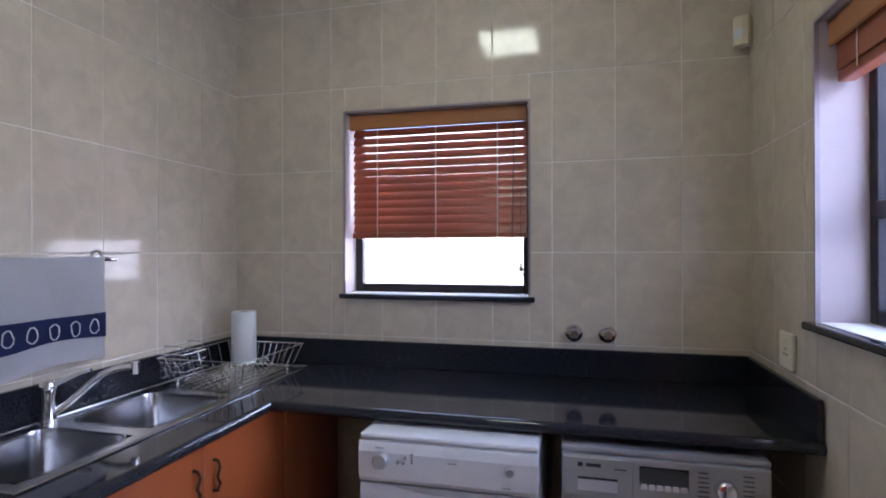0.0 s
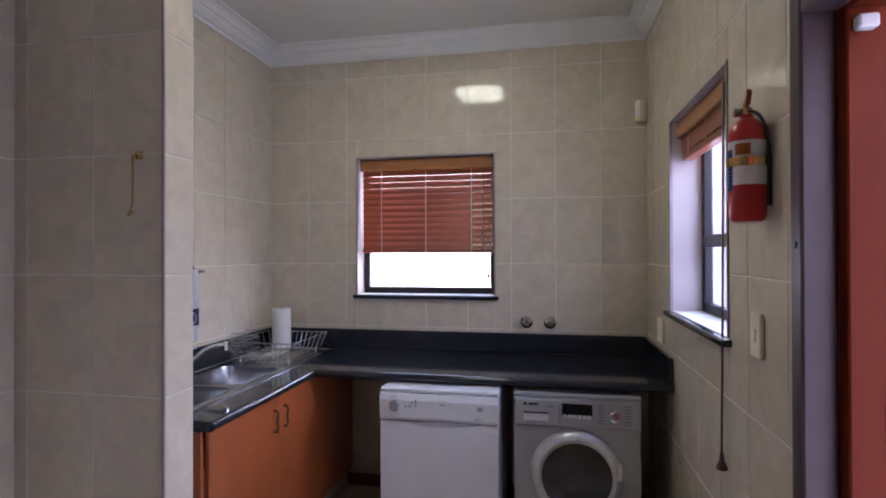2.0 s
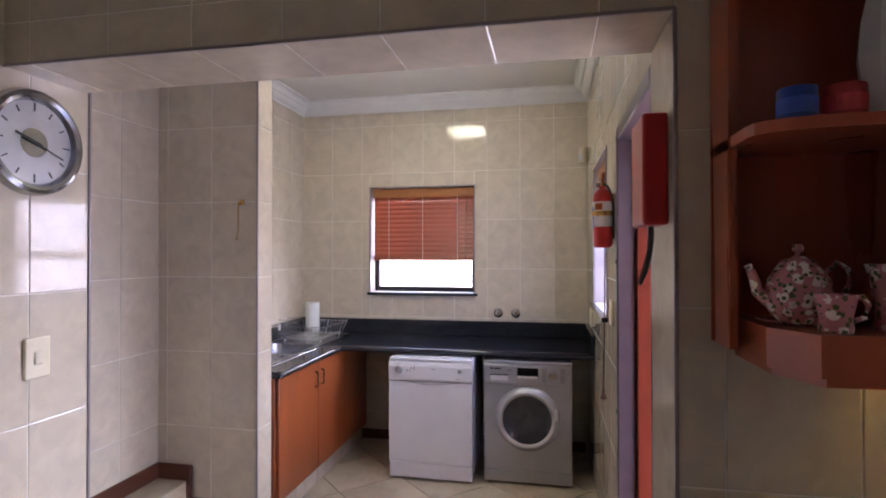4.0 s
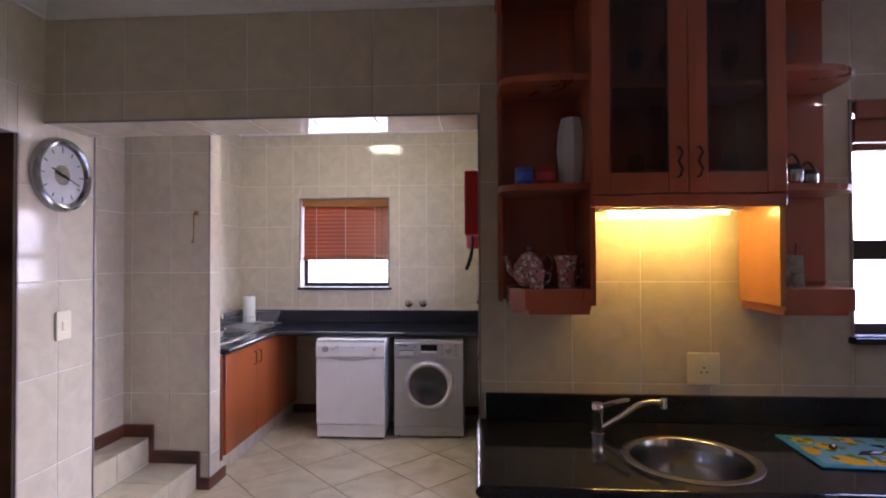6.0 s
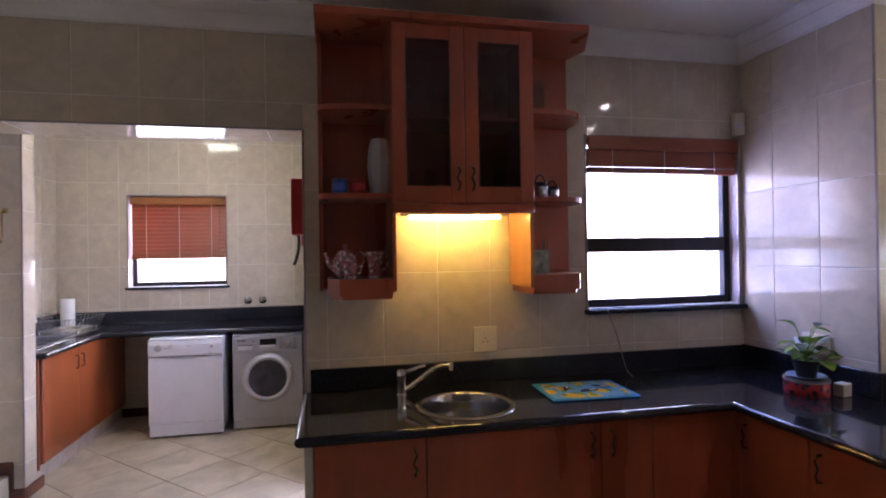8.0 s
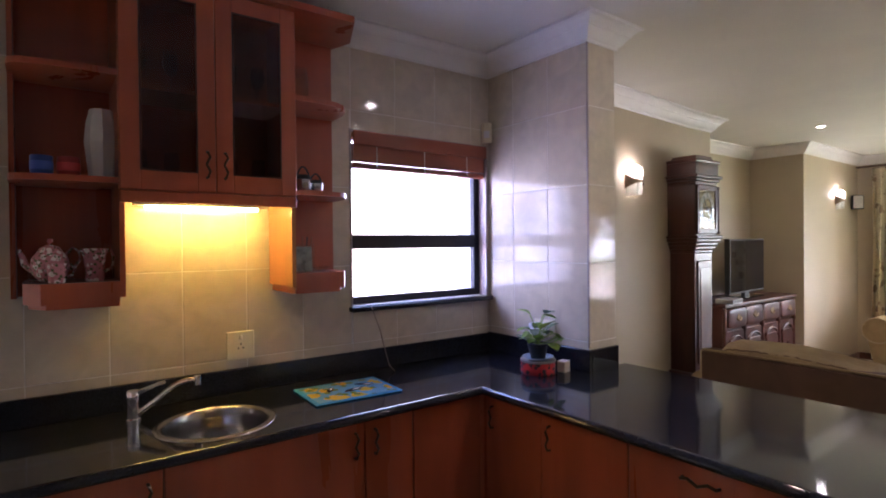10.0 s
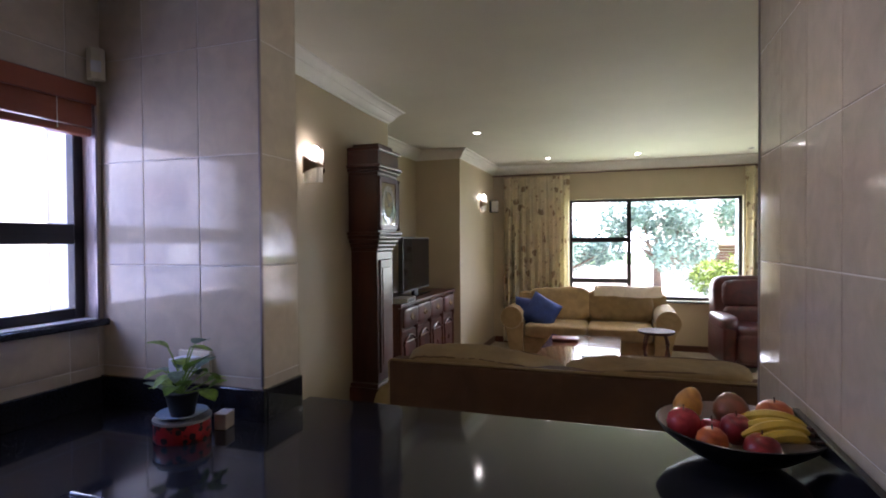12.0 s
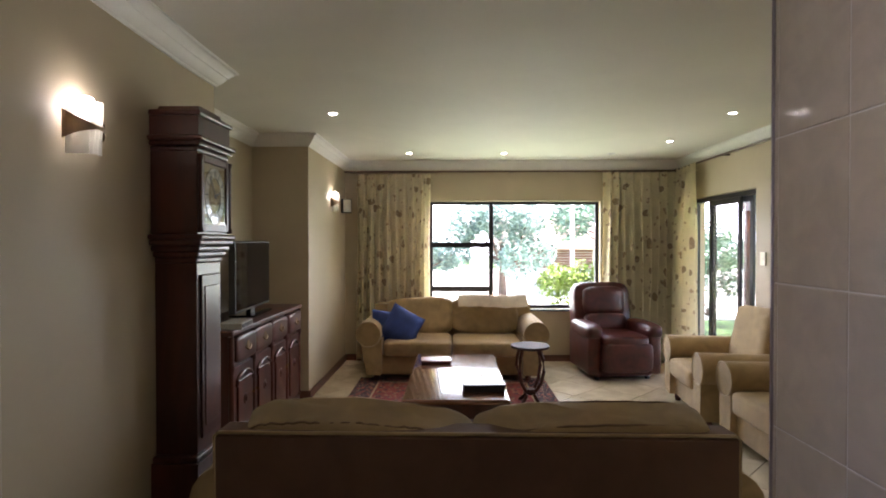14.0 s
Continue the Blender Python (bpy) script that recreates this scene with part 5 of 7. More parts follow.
part("lid_knob", lathe(bmesh.new(), [(0, 0.135), (0.007, 0.138), (0.006, 0.145), (0.012, 0.152), (0.01, 0.163), (0, 0.166)], 16), CHINA, ld, smooth=True)
part("spout", tube(bmesh.new(), [(-0.06, 0, 0.04), (-0.085, 0, 0.06), (-0.092, 0, 0.09), (-0.105, 0, 0.118)], 0.013, 10, taper=[1.3, 1.0, 0.8, 0.65]), CHINA, tp, smooth=True)
part("grip", pot_handle([(0.055, 0, 0.1), (0.08, 0, 0.125), (0.102, 0, 0.11), (0.104, 0, 0.075), (0.085, 0, 0.045), (0.066, 0, 0.035)]), CHINA, tp, smooth=True)


def mug(name, m, r, h, flare, material, label):
    t = thing(name, m, label, "cup")
    part("cup_body", lathe(bmesh.new(), [(0, 0), (r * 0.8, 0), (r * 0.86, 0.006), (r * 0.8, h * 0.35), (r, h * 0.8), (r * flare, h), (r * flare - 0.003, h), (r * 0.75, h * 0.35), (r * 0.7, 0.008), (0, 0.008)], 26), material, t, smooth=True)
    part("grip", pot_handle([(r * 0.85, 0, h * 0.85), (r * 1.35, 0, h * 0.95), (r * 1.65, 0, h * 0.7), (r * 1.45, 0, h * 0.4), (r * 0.82, 0, h * 0.28)], 0.005), material, t, smooth=True)
    return t


mug("cup", pose(1.352, -0.232, SHZ), 0.031, 0.066, 1.05, CHINA, "small floral china cup in front of the teapot")
mug("milk_jug", pose(1.465, -0.19, SHZ), 0.037, 0.118, 1.2, CHINA, "tall floral china mug beside the teapot")
vs = thing("vase", pose(1.497, -0.13, 1.821), "tall white faceted ceramic vase on the open shelf", "vase")
part("vessel", lathe(bmesh.new(), [(0, 0), (0.042, 0), (0.05, 0.08), (0.056, 0.14), (0.05, 0.21), (0.038, 0.262), (0.034, 0.262), (0.03, 0.2), (0, 0.2)], 8), mat("white_ceramic", (0.72, 0.72, 0.72), 0.25, vary=0.02), vs)
for x, col, nm, w in ((1.315, (0.02, 0.07, 0.35), "blue", 0.032), (1.393, (0.42, 0.03, 0.03), "red", 0.034)):
    tn = thing("tin", pose(x, -0.18, 1.821), "small %s tin on the open shelf" % nm, "tin")
    part("can", lathe(bmesh.new(), [(0, 0), (w, 0), (w + 0.001, 0.003), (w + 0.001, 0.066), (w, 0.07), (w - 0.004, 0.071), (0, 0.068)], 24), mat("tin_" + nm, col, 0.35, vary=0.1), tn, smooth=True)
    part("print_band", lathe(bmesh.new(), [(w + 0.0015, 0.02), (w + 0.002, 0.02), (w + 0.002, 0.05), (w + 0.0015, 0.05)], 24), mat("tin_band_" + nm, tuple(min(1, c * 1.8 + 0.03) for c in col), 0.4), tn)
CLEAR = glass_mat("clear_glass", (0.93, 0.95, 0.94))
jr = thing("glass_jar", pose(2.275, -0.1, 2.221), "clear glass jar on the top end shelf", "jar")
part("vessel", lathe(bmesh.new(), [(0, 0), (0.045, 0), (0.05, 0.02), (0.055, 0.1), (0.05, 0.16), (0.045, 0.17), (0.043, 0.168), (0.05, 0.1), (0.046, 0.02), (0, 0.006)], 24), CLEAR, jr, smooth=True)
for x, y, r, h in ((2.258, -0.2, 0.036, 0.075), (2.335, -0.16, 0.034, 0.06)):
    pt = thing("metal_pot", pose(x, y, 1.811), "small dark and silver metal pot on the end shelf", "pot")
    part("vessel", lathe(bmesh.new(), [(0, 0), (r * 0.8, 0), (r, h * 0.3), (r, h * 0.7), (r * 0.7, h), (0, h * 1.02)], 20), STEEL, pt, smooth=True)
    part("collar", lathe(bmesh.new(), [(r * 0.95, h * 0.72), (r * 1.04, h * 0.74), (r * 0.8, h * 1.0), (r * 0.7, h)], 20), BLACK, pt)
    part("grip", tube(bmesh.new(), arc((-r * 0.9, 0, h * 0.8), (0, 0, h * 2.2), (r * 0.9, 0, h * 0.8), 8), 0.004, 6), BLACK, pt)
gc = thing("glass_holder", pose(2.262, -0.19, SHZ), "leaning glass holder with pens on the lower end shelf", "holder")
part("panel", bx(-0.045, 0.045, -0.02, -0.016, 0, 0.125, 0.001, 1, pose(0, 0, 0, -10, 0, -12)), CLEAR, gc)
part("card", bx(-0.04, 0.035, -0.012, -0.010, 0.002, 0.115, 0.0, 1, pose(0, 0, 0, -10, 0, -12)), mat("pale_card", (0.45, 0.47, 0.42), 0.7, vary=0.3, scale=30), gc)
for k in range(3):
    part("pen", tube(bmesh.new(), [(-0.01 + k * 0.014, 0.0, 0.0), (0.0 + k * 0.022, 0.015, 0.16)], 0.003, 6), BLACK if k % 2 else mat("wood_pen", (0.3, 0.12, 0.05), 0.5), gc)
gd = thing("glass_dish", pose(2.365, -0.13, SHZ), "low clear glass dish on the lower end shelf", "dish")
part("vessel", lathe(bmesh.new(), [(0, 0), (0.03, 0), (0.045, 0.02), (0.043, 0.021), (0.028, 0.004), (0, 0.004)], 20), CLEAR, gd, smooth=True)
for z, n in ((1.776, 5), (2.177, 5)):
    for i in range(n):
        gl = thing("wine_glass", pose(1.62 + i * 0.115, -0.13, z), "stemmed glass behind the tinted cabinet door", "glass", "glasses in the wall cabinet")
        part("bowl", lathe(bmesh.new(), [(0, 0.075), (0.02, 0.085), (0.03, 0.12), (0.026, 0.17), (0.0245, 0.17), (0.028, 0.12), (0.018, 0.09), (0, 0.08)], 14), CLEAR, gl, smooth=True)
        part("stem", lathe(bmesh.new(), [(0, 0), (0.028, 0), (0.027, 0.003), (0.004, 0.008), (0.0035, 0.075), (0, 0.077)], 14), CLEAR, gl, smooth=True)

# ---- on the worktop ----
bd = thing("cutting_board", pose(2.42, -0.292, 0.9015, 0, 0, -3), "glass cutting board printed with sunflowers and birds", "cutting board")
part("board", bx(-0.205, 0.205, -0.15, 0.15, 0.0, 0.007, 0.003), mat("board_blue", (0.05, 0.32, 0.62), 0.15, vary=0.1, scale=8), bd, "sky-blue border")
pic = part("picture", bx(-0.185, 0.185, -0.13, 0.13, 0.0071, 0.0082), dotted("board_print", (0.16, 0.42, 0.62), (0.75, 0.45, 0.03), 11, 0.4, rough=0.12, bump=0.0, second=(0.16, 0.24, 0.04)), bd)
for x, y, a, s in ((0.02, -0.02, 20, 1.0), (-0.07, 0.03, 60, 0.7), (0.1, 0.04, -30, 0.8)):
    bm = bmesh.new()
    prism(bm, [(-0.06 * s, 0.0), (-0.02 * s, 0.022 * s), (0.03 * s, 0.018 * s), (0.06 * s, 0.0), (0.03 * s, -0.014 * s), (-0.03 * s, -0.012 * s)], "z", 0.0083, 0.0089, pose(x, y, 0, 0, 0, a))
    part("bird_shape", bm, mat("bird_ink", (0.02, 0.03, 0.08), 0.2), pic)
    part("bird_breast", prism(bmesh.new(), [(-0.01 * s, 0.0), (0.02 * s, 0.012 * s), (0.05 * s, 0.0), (0.02 * s, -0.008 * s)], "z", 0.009, 0.0094, pose(x, y, 0, 0, 0, a)), WHITE, pic)

pp = thing("pot_plant", pose(3.357, -0.587, 0.9) @ Matrix.Diagonal((0.88, 0.88, 0.86, 1)), "small green pot plant in a black pot on a red tin", "plant")
TIN = dotted("chequered_tin", (0.5, 0.03, 0.03), (0.02, 0.015, 0.015), 32, 0.42, rough=0.3, bump=0.0)
tin = part("tin", lathe(bmesh.new(), [(0, 0), (0.098, 0), (0.1, 0.004), (0.1, 0.066), (0.098, 0.07), (0, 0.07)], 32), TIN, pp, "red and black patterned round tin", smooth=True)
part("tin_lid", lathe(bmesh.new(), [(0, 0.070), (0.101, 0.070), (0.103, 0.073), (0.103, 0.082), (0, 0.083)], 32), mat("tin_rim", (0.5, 0.48, 0.46), 0.3, metal=0.5), tin)
part("saucer", lathe(bmesh.new(), [(0, 0.083), (0.06, 0.083), (0.092, 0.098), (0.09, 0.1), (0.058, 0.087), (0, 0.087)], 28), mat("blue_saucer", (0.3, 0.42, 0.55), 0.3), pp, smooth=True)
part("pot", lathe(bmesh.new(), [(0, 0.087), (0.042, 0.087), (0.058, 0.165), (0.062, 0.166), (0.062, 0.178), (0.054, 0.178), (0.05, 0.168), (0, 0.168)], 24), BLACK, pp, smooth=True)
LEAF = mat("leaf_green", (0.30, 0.46, 0.07), 0.45, vary=0.25, scale=30, trans=0.0, bump=0.1)
LEAFG = mat("leaf_grey", (0.24, 0.34, 0.22), 0.5, vary=0.25, scale=30, bump=0.1)


def leaf_bm(length, width, droop):
    bm = bmesh.new()
    rows = []
    for i in range(6):
        t = i / 5
        w = width * math.sin(math.pi * min(0.97, 0.1 + 0.88 * t)) ** 0.8
        x, z = length * t, -droop * t * t
        rows.append([bm.verts.new((x, -w, z + w * 0.25)), bm.verts.new((x, 0, z)), bm.verts.new((x, w, z + w * 0.25))])
    for a, b in zip(rows, rows[1:]):
        for k in range(2):
            bm.faces.new((a[k], a[k + 1], b[k + 1], b[k]))
    bmesh.ops.solidify(bm, geom=bm.faces[:], thickness=0.0012)
    return bm


random.seed(11)
for i in range(24):
    az = i * 137.5
    el = random.uniform(0.0, 0.11) if i > 2 else 0.17
    rad = random.uniform(0.03, 0.115)
    top = Vector((rad * math.cos(radians(az)), rad * math.sin(radians(az)), 0.178 + el))
    part("stem", tube(bmesh.new(), arc((0, 0, 0.165), (top.x * 0.3, top.y * 0.3, 0.17 + el * 0.7), top, 5), 0.0025, 5), LEAF, pp)
    lf = part("leaf", leaf_bm(random.uniform(0.06, 0.085), random.uniform(0.026, 0.04), random.uniform(0.005, 0.045)), LEAF if i % 3 else LEAFG, pp, smooth=True)
    lf.matrix_local = Matrix.Translation(top) @ pose(0, 0, 0, 0, random.uniform(-50, 10), az + random.uniform(-30, 30))
sbx = thing("small_box", pose(3.47, -0.66, 0.9, 0, 0, 12), "small white and beige carton behind the plant", "box")
part("carton", bx(-0.03, 0.03, -0.022, 0.022, 0, 0.055, 0.003), mat("carton", (0.62, 0.55, 0.45), 0.6, vary=0.1), sbx)
part("carton_top", bx(-0.0305, 0.0305, -0.0225, 0.0225, 0.0545, 0.057, 0.001), WHITE, sbx)
pa = thing("plug_adaptor", pose(3.564, -0.44, 1.09, 0, 0, -90), "white plug adaptor in the socket behind the plant", "plug")
part("body", bx(-0.05, 0.035, -0.075, 0.0, -0.035, 0.03, 0.006, 2), WHITE, pa)

# fruit bowl
fbw = thing("fruit_bowl", pose(3.69, -2.30, 0.9) @ Matrix.Diagonal((1.1, 1.1, 1.0, 1.0)), "wide shallow black bowl on the granite bar", "bowl")
part("bowl", lathe(bmesh.new(), [(0, 0), (0.07, 0), (0.075, 0.006), (0.13, 0.035), (0.185, 0.08), (0.203, 0.108), (0.2, 0.11), (0.18, 0.084), (0.125, 0.042), (0.07, 0.012), (0, 0.010)], 44), mat("bowl_black", (0.02, 0.018, 0.018), 0.3, vary=0.2), fbw, smooth=True)
part("inner_glaze", lathe(bmesh.new(), [(0, 0.011), (0.069, 0.013), (0.124, 0.0435), (0.179, 0.0855), (0.198, 0.1095)], 44), mat("bowl_inside", (0.3, 0.24, 0.2), 0.35, vary=0.15), fbw, smooth=True)


def fruit(nm, x, y, z, r, material, label, squash=(1, 1, 1), tilt=(0, 0, 0), kind="apple"):
    f = thing(nm, pose(3.69 + x * 1.08, -2.297 + y * 1.08, 0.9 + z, *tilt), label, "fruit", "fruit in the bowl")
    bm = bmesh.new()
    prof = [(0, -0.92), (0.3, -0.97), (0.7, -0.75), (0.95, -0.3), (1.0, 0.1), (0.88, 0.55), (0.55, 0.85), (0.22, 0.9), (0, 0.8)] if kind == "apple" else [(0, -1.0), (0.35, -0.93), (0.75, -0.65), (1.0, -0.1), (0.93, 0.4), (0.62, 0.85), (0.3, 1.08), (0, 1.15)]
    lathe(bm, [(r * a, r * b) for a, b in prof], 20)
    for v in bm.verts:
        v.co = Vector((v.co.x * squash[0], v.co.y * squash[1], v.co.z * squash[2]))
    part("flesh", bm, material, f, smooth=True)
    if kind == "apple":
        part("stalk", tube(bmesh.new(), [(0, 0, r * 0.78 * squash[2]), (r * 0.1, 0, r * 1.15 * squash[2])], 0.0022, 5), SKIRT, f)


APPLE = mat("apple_red", (0.40, 0.035, 0.045), 0.25, vary=0.35, scale=22, dark=(0.25, 0.02, 0.03))
PLUM = mat("plum_red", (0.34, 0.03, 0.035), 0.3, vary=0.3, scale=20)
PEACH = mat("nectarine", (0.62, 0.19, 0.04), 0.35, vary=0.2, scale=16, dark=(0.36, 0.06, 0.03))
MANGO = mat("mango", (0.68, 0.34, 0.05), 0.35, vary=0.2, scale=12, dark=(0.34, 0.14, 0.04))
BROWN = mat("ripe_mango", (0.30, 0.09, 0.05), 0.35, vary=0.3, scale=14, dark=(0.14, 0.08, 0.04))
BANANA = mat("banana_skin", (0.72, 0.50, 0.06), 0.45, vary=0.12, scale=14)
fruit("apple", -0.03, 0.135, 0.105, 0.048, APPLE, "red apple in the fruit bowl")
fruit("mango", 0.07, 0.115, 0.125, 0.05, MANGO, "yellow mango in the fruit bowl", (0.85, 0.85, 1.1), (20, 15, 0), "mango")
fruit("mango", 0.085, 0.0, 0.118, 0.052, BROWN, "dark ripe mango in the fruit bowl", (1, 1, 0.95), (15, 20, 40), "mango")
fruit("nectarine", 0.07, -0.105, 0.12, 0.049, PEACH, "orange nectarine in the fruit bowl", (1.1, 1.05, 0.95))
fruit("nectarine", -0.10, 0.075, 0.085, 0.042, PEACH, "small orange nectarine in the fruit bowl")
fruit("apple", -0.02, 0.005, 0.10, 0.044, PLUM, "dark red plum in the fruit bowl")
fruit("apple", -0.115, -0.035, 0.082, 0.046, PLUM, "dark red apple at the bowl's rim")
fruit("apple", 0.01, 0.06, 0.07, 0.044, APPLE, "red apple low in the fruit bowl")
fruit("apple", 0.03, -0.06, 0.07, 0.044, APPLE, "red apple under the bananas")
for k, (dx, dz, ang) in enumerate(((0.0, 0.0, 0), (-0.035, 0.004, 14), (0.035, 0.012, -10), (-0.065, -0.012, 24))):
    ba = thing("banana", pose(3.655 + dx, -2.375, 1.005 + dz, 0, 0, 90 + ang), "ripe yellow banana lying over the bowl's rim", "fruit", "bananas in the bowl")
    pts = arc((-0.09, 0.0, 0.005), (-0.01, 0.02, 0.052), (0.085, 0.0, -0.004), 10)
    part("peel", tube(bmesh.new(), pts, 0.0185, 7, taper=[0.35, 0.7, 0.92, 1, 1, 1, 1, 0.97, 0.85, 0.6, 0.3]), BANANA, ba)
    part("stalk", tube(bmesh.new(), [(-0.088, 0, 0.004), (-0.11, -0.004, -0.003)], 0.006, 6), MAHOG, ba)

# ---- lounge ----


def pillow(bm, w, h, t, n=12, wob=0.006):
    """A square scatter cushion standing in x and z, plump in the middle."""
    for sgn in (1, -1):
        grid = []
        for i in range(n + 1):
            row = []
            for j in range(n + 1):
                u, v = i / n * 2 - 1, j / n * 2 - 1
                k = max(0, (1 - u ** 4) * (1 - v ** 4)) ** 0.6
                pinch = 1 - 0.06 * (1 - abs(u * v))
                q = Vector((u * w / 2 * pinch, sgn * t / 2 * k, v * h / 2 * pinch))
                row.append(bm.verts.new(q + wob * noise.noise_vector(q * 9)))
            grid.append(row)
        for i in range(n):
            for j in range(n):
                bm.faces.new((grid[i][j], grid[i + 1][j], grid[i + 1][j + 1], grid[i][j + 1]))
    bmesh.ops.remove_doubles(bm, verts=bm.verts[:], dist=0.004)
    return bm


def couch(name, m, width, seats, label, category, group="", back_h=0.83, arm_h=0.62, back_cloth=None, depth=0.92, arm_out=0.0, top=0.0, inset=-0.02, sag=0.0):
    """A roll-arm couch. Local x along it, front at -y, back at +y."""
    c = thing(name, m, label, category, group)
    w, aw = width / 2, 0.22
    part("base", bx(-w + 0.06, w - 0.06, -depth / 2 + 0.05, depth / 2 - 0.02, 0.07, 0.30, 0.03, 2), SOFA, c)
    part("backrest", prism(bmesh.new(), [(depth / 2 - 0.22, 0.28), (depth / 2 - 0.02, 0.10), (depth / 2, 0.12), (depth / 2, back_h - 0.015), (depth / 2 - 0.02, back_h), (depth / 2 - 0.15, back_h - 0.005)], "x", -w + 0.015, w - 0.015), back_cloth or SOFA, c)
    part("back_piping", tube(bmesh.new(), [(-w + 0.015, depth / 2 - 0.004, 0.2), (-w + 0.015, depth / 2 - 0.004, back_h - 0.01), (-w + 0.03, depth / 2 - 0.004, back_h + 0.003), (w - 0.03, depth / 2 - 0.004, back_h + 0.003), (w - 0.015, depth / 2 - 0.004, back_h - 0.01), (w - 0.015, depth / 2 - 0.004, 0.2)], 0.007, 6), SOFA, c)
    for s in (-1, 1):
        # rolled arm: outline in (x, z), pushed along the depth
        o = [(s * (w - 0.03), 0.08), (s * (w - 0.20), 0.08), (s * (w - 0.20), arm_h - 0.18)]
        cx, cz, r = s * (w - 0.095 + arm_out), arm_h - 0.13, 0.135 + arm_out * 0.2
        o += [(cx + s * r * math.cos(radians(a)), cz + r * math.sin(radians(a))) for a in range(205, -60, -20)]
        part("arm", prism(bmesh.new(), o, "y", -depth / 2, depth / 2 - (0.03 if arm_out else 0.12)), SOFA, c, smooth=True)
        ring = [(cx + r * 0.985 * math.cos(radians(a)), -depth / 2 - 0.002, cz + r * 0.985 * math.sin(radians(a))) for a in range(0, 360, 20)]
        part("arm_piping", tube(bmesh.new(), ring, 0.006, 6, closed=True), mat("piping_pale", (0.5, 0.4, 0.26), 0.9, bump=0.2, bscale=300), c)
        for y in (-depth / 2 + 0.1, depth / 2 - 0.12):
            part("foot", lathe(bmesh.new(), [(0, 0), (0.025, 0), (0.035, 0.03), (0.03, 0.08), (0, 0.08)], 14, pose(s * (w - 0.13), y, 0)), MAHOG, c)
    sw = (width - 2 * aw + 0.04) / seats
    for i in range(seats):
        x0 = -w + aw - 0.02 + i * sw
        part("seat_cushion", blob(bmesh.new(), x0 + 0.004, x0 + sw - 0.004, -depth / 2 - 0.03, depth / 2 - 0.22, 0.28, 0.46, 7.0, 32, 18, 0.008), SOFA, c, smooth=True)
        tilt = pose((2 * x0 + sw) / 2, depth / 2 - 0.19, 0.68, -12, 0, random.uniform(-1.2, 1.2))
        hw, ht = ((w - inset) / 2 - 0.002 if sag else sw / 2 + 0.01), (top or back_h + 0.08) - 0.68
        shift = (1 if i else -1) * (w - inset) / 2 - x0 - sw / 2 if sag else 0.0
        bm = blob(bmesh.new(), -hw + shift, hw + shift, -0.12, 0.12, -0.25, ht, 8.0 if sag else 5.5, 48, 26, 0.022)
        lean = -1 if i == 0 else 1

        def droop(x):
            u = (x - shift) / hw * lean
            return sag * (0.6 - 0.4 * u - 0.2 * math.cos(3.1 * u)) + 0.010 * noise.noise(Vector((x * 9, i * 5.0, 1))) * (1 if sag else 0)
        for v in bm.verts:
            if v.co.z > 0:
                v.co.z -= droop(v.co.x) * v.co.z / ht
        bmesh.ops.transform(bm, matrix=tilt, verts=bm.verts[:])
        bc = part("back_cushion", bm, SOFA, c, smooth=True)
        if sag:
            xs = [-hw * 0.93 + shift + 1.86 * hw * k / 40 for k in range(41)]
            for y in (0.09, -0.095):
                part("seam", tube(bmesh.new(), [tilt @ Vector((x, y, ht - droop(x) - 0.006 - 0.05 * (abs((x - shift) / hw)) ** 9 + (0.004 * math.sin(k * 2.4) if i and y > 0 else 0))) for k, x in enumerate(xs)], 0.0045, 6), mat("seam_brown", (0.2, 0.13, 0.08), 0.9, bump=0.2, bscale=300), bc)
    return c


random.seed(5)
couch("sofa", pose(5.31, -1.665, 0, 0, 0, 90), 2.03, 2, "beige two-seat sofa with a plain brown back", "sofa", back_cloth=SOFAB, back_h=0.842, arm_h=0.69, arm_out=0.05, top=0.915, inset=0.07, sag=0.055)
far = couch("sofa", pose(9.28, -1.56, 0, 0, 0, -90), 1.99, 2, "beige roll-arm sofa below the lounge window", "sofa", back_h=0.80, arm_h=0.67, arm_out=0.05)
th = thing("throw_blanket", pose(9.47, -2.05, 0.87, 0, 0, -90), "cream throw folded over the sofa back", "blanket")
bm = bmesh.new()
rows = []
for i in range(15):
    t = i / 14
    y = -0.20 + 0.36 * t
    z = 0.055 - 0.9 * max(0, -(y + 0.06)) - 0.55 * max(0, y - 0.07)
    rows.append([bm.verts.new((-0.42 + 0.84 * j / 20, y, z + 0.004 * math.sin(j * 1.3 + i * 0.4) + 0.008 * math.sin(j * 0.35))) for j in range(21)])
for a, b in zip(rows, rows[1:]):
    for j in range(20):
        bm.faces.new((a[j], a[j + 1], b[j + 1], b[j]))
bmesh.ops.solidify(bm, geom=bm.faces[:], thickness=0.014)
part("cloth", bm, CREAM, th, smooth=True)
cu = thing("scatter_cushion", pose(9.06, -0.98, 0.60, -28, 30, -84), "dark blue scatter cushion on the sofa", "cushion")
part("pad", pillow(bmesh.new(), 0.42, 0.42, 0.16), BLUE, cu, smooth=True)
cu = thing("scatter_cushion", pose(9.12, -0.80, 0.585, -22, 8, -70), "dark blue scatter cushion tucked against the sofa arm", "cushion")
part("pad", pillow(bmesh.new(), 0.40, 0.38, 0.15), BLUE, cu, smooth=True)
for x in (7.72, 6.54):
    couch("armchair", pose(x + 0.05, -4.115, 0, 0, 0, 174 if x > 7.5 else 178), 1.08, 1, "beige roll-arm armchair with pale piping", "armchair", "beige armchairs by the wall", back_h=0.9, arm_h=0.64, depth=0.86)

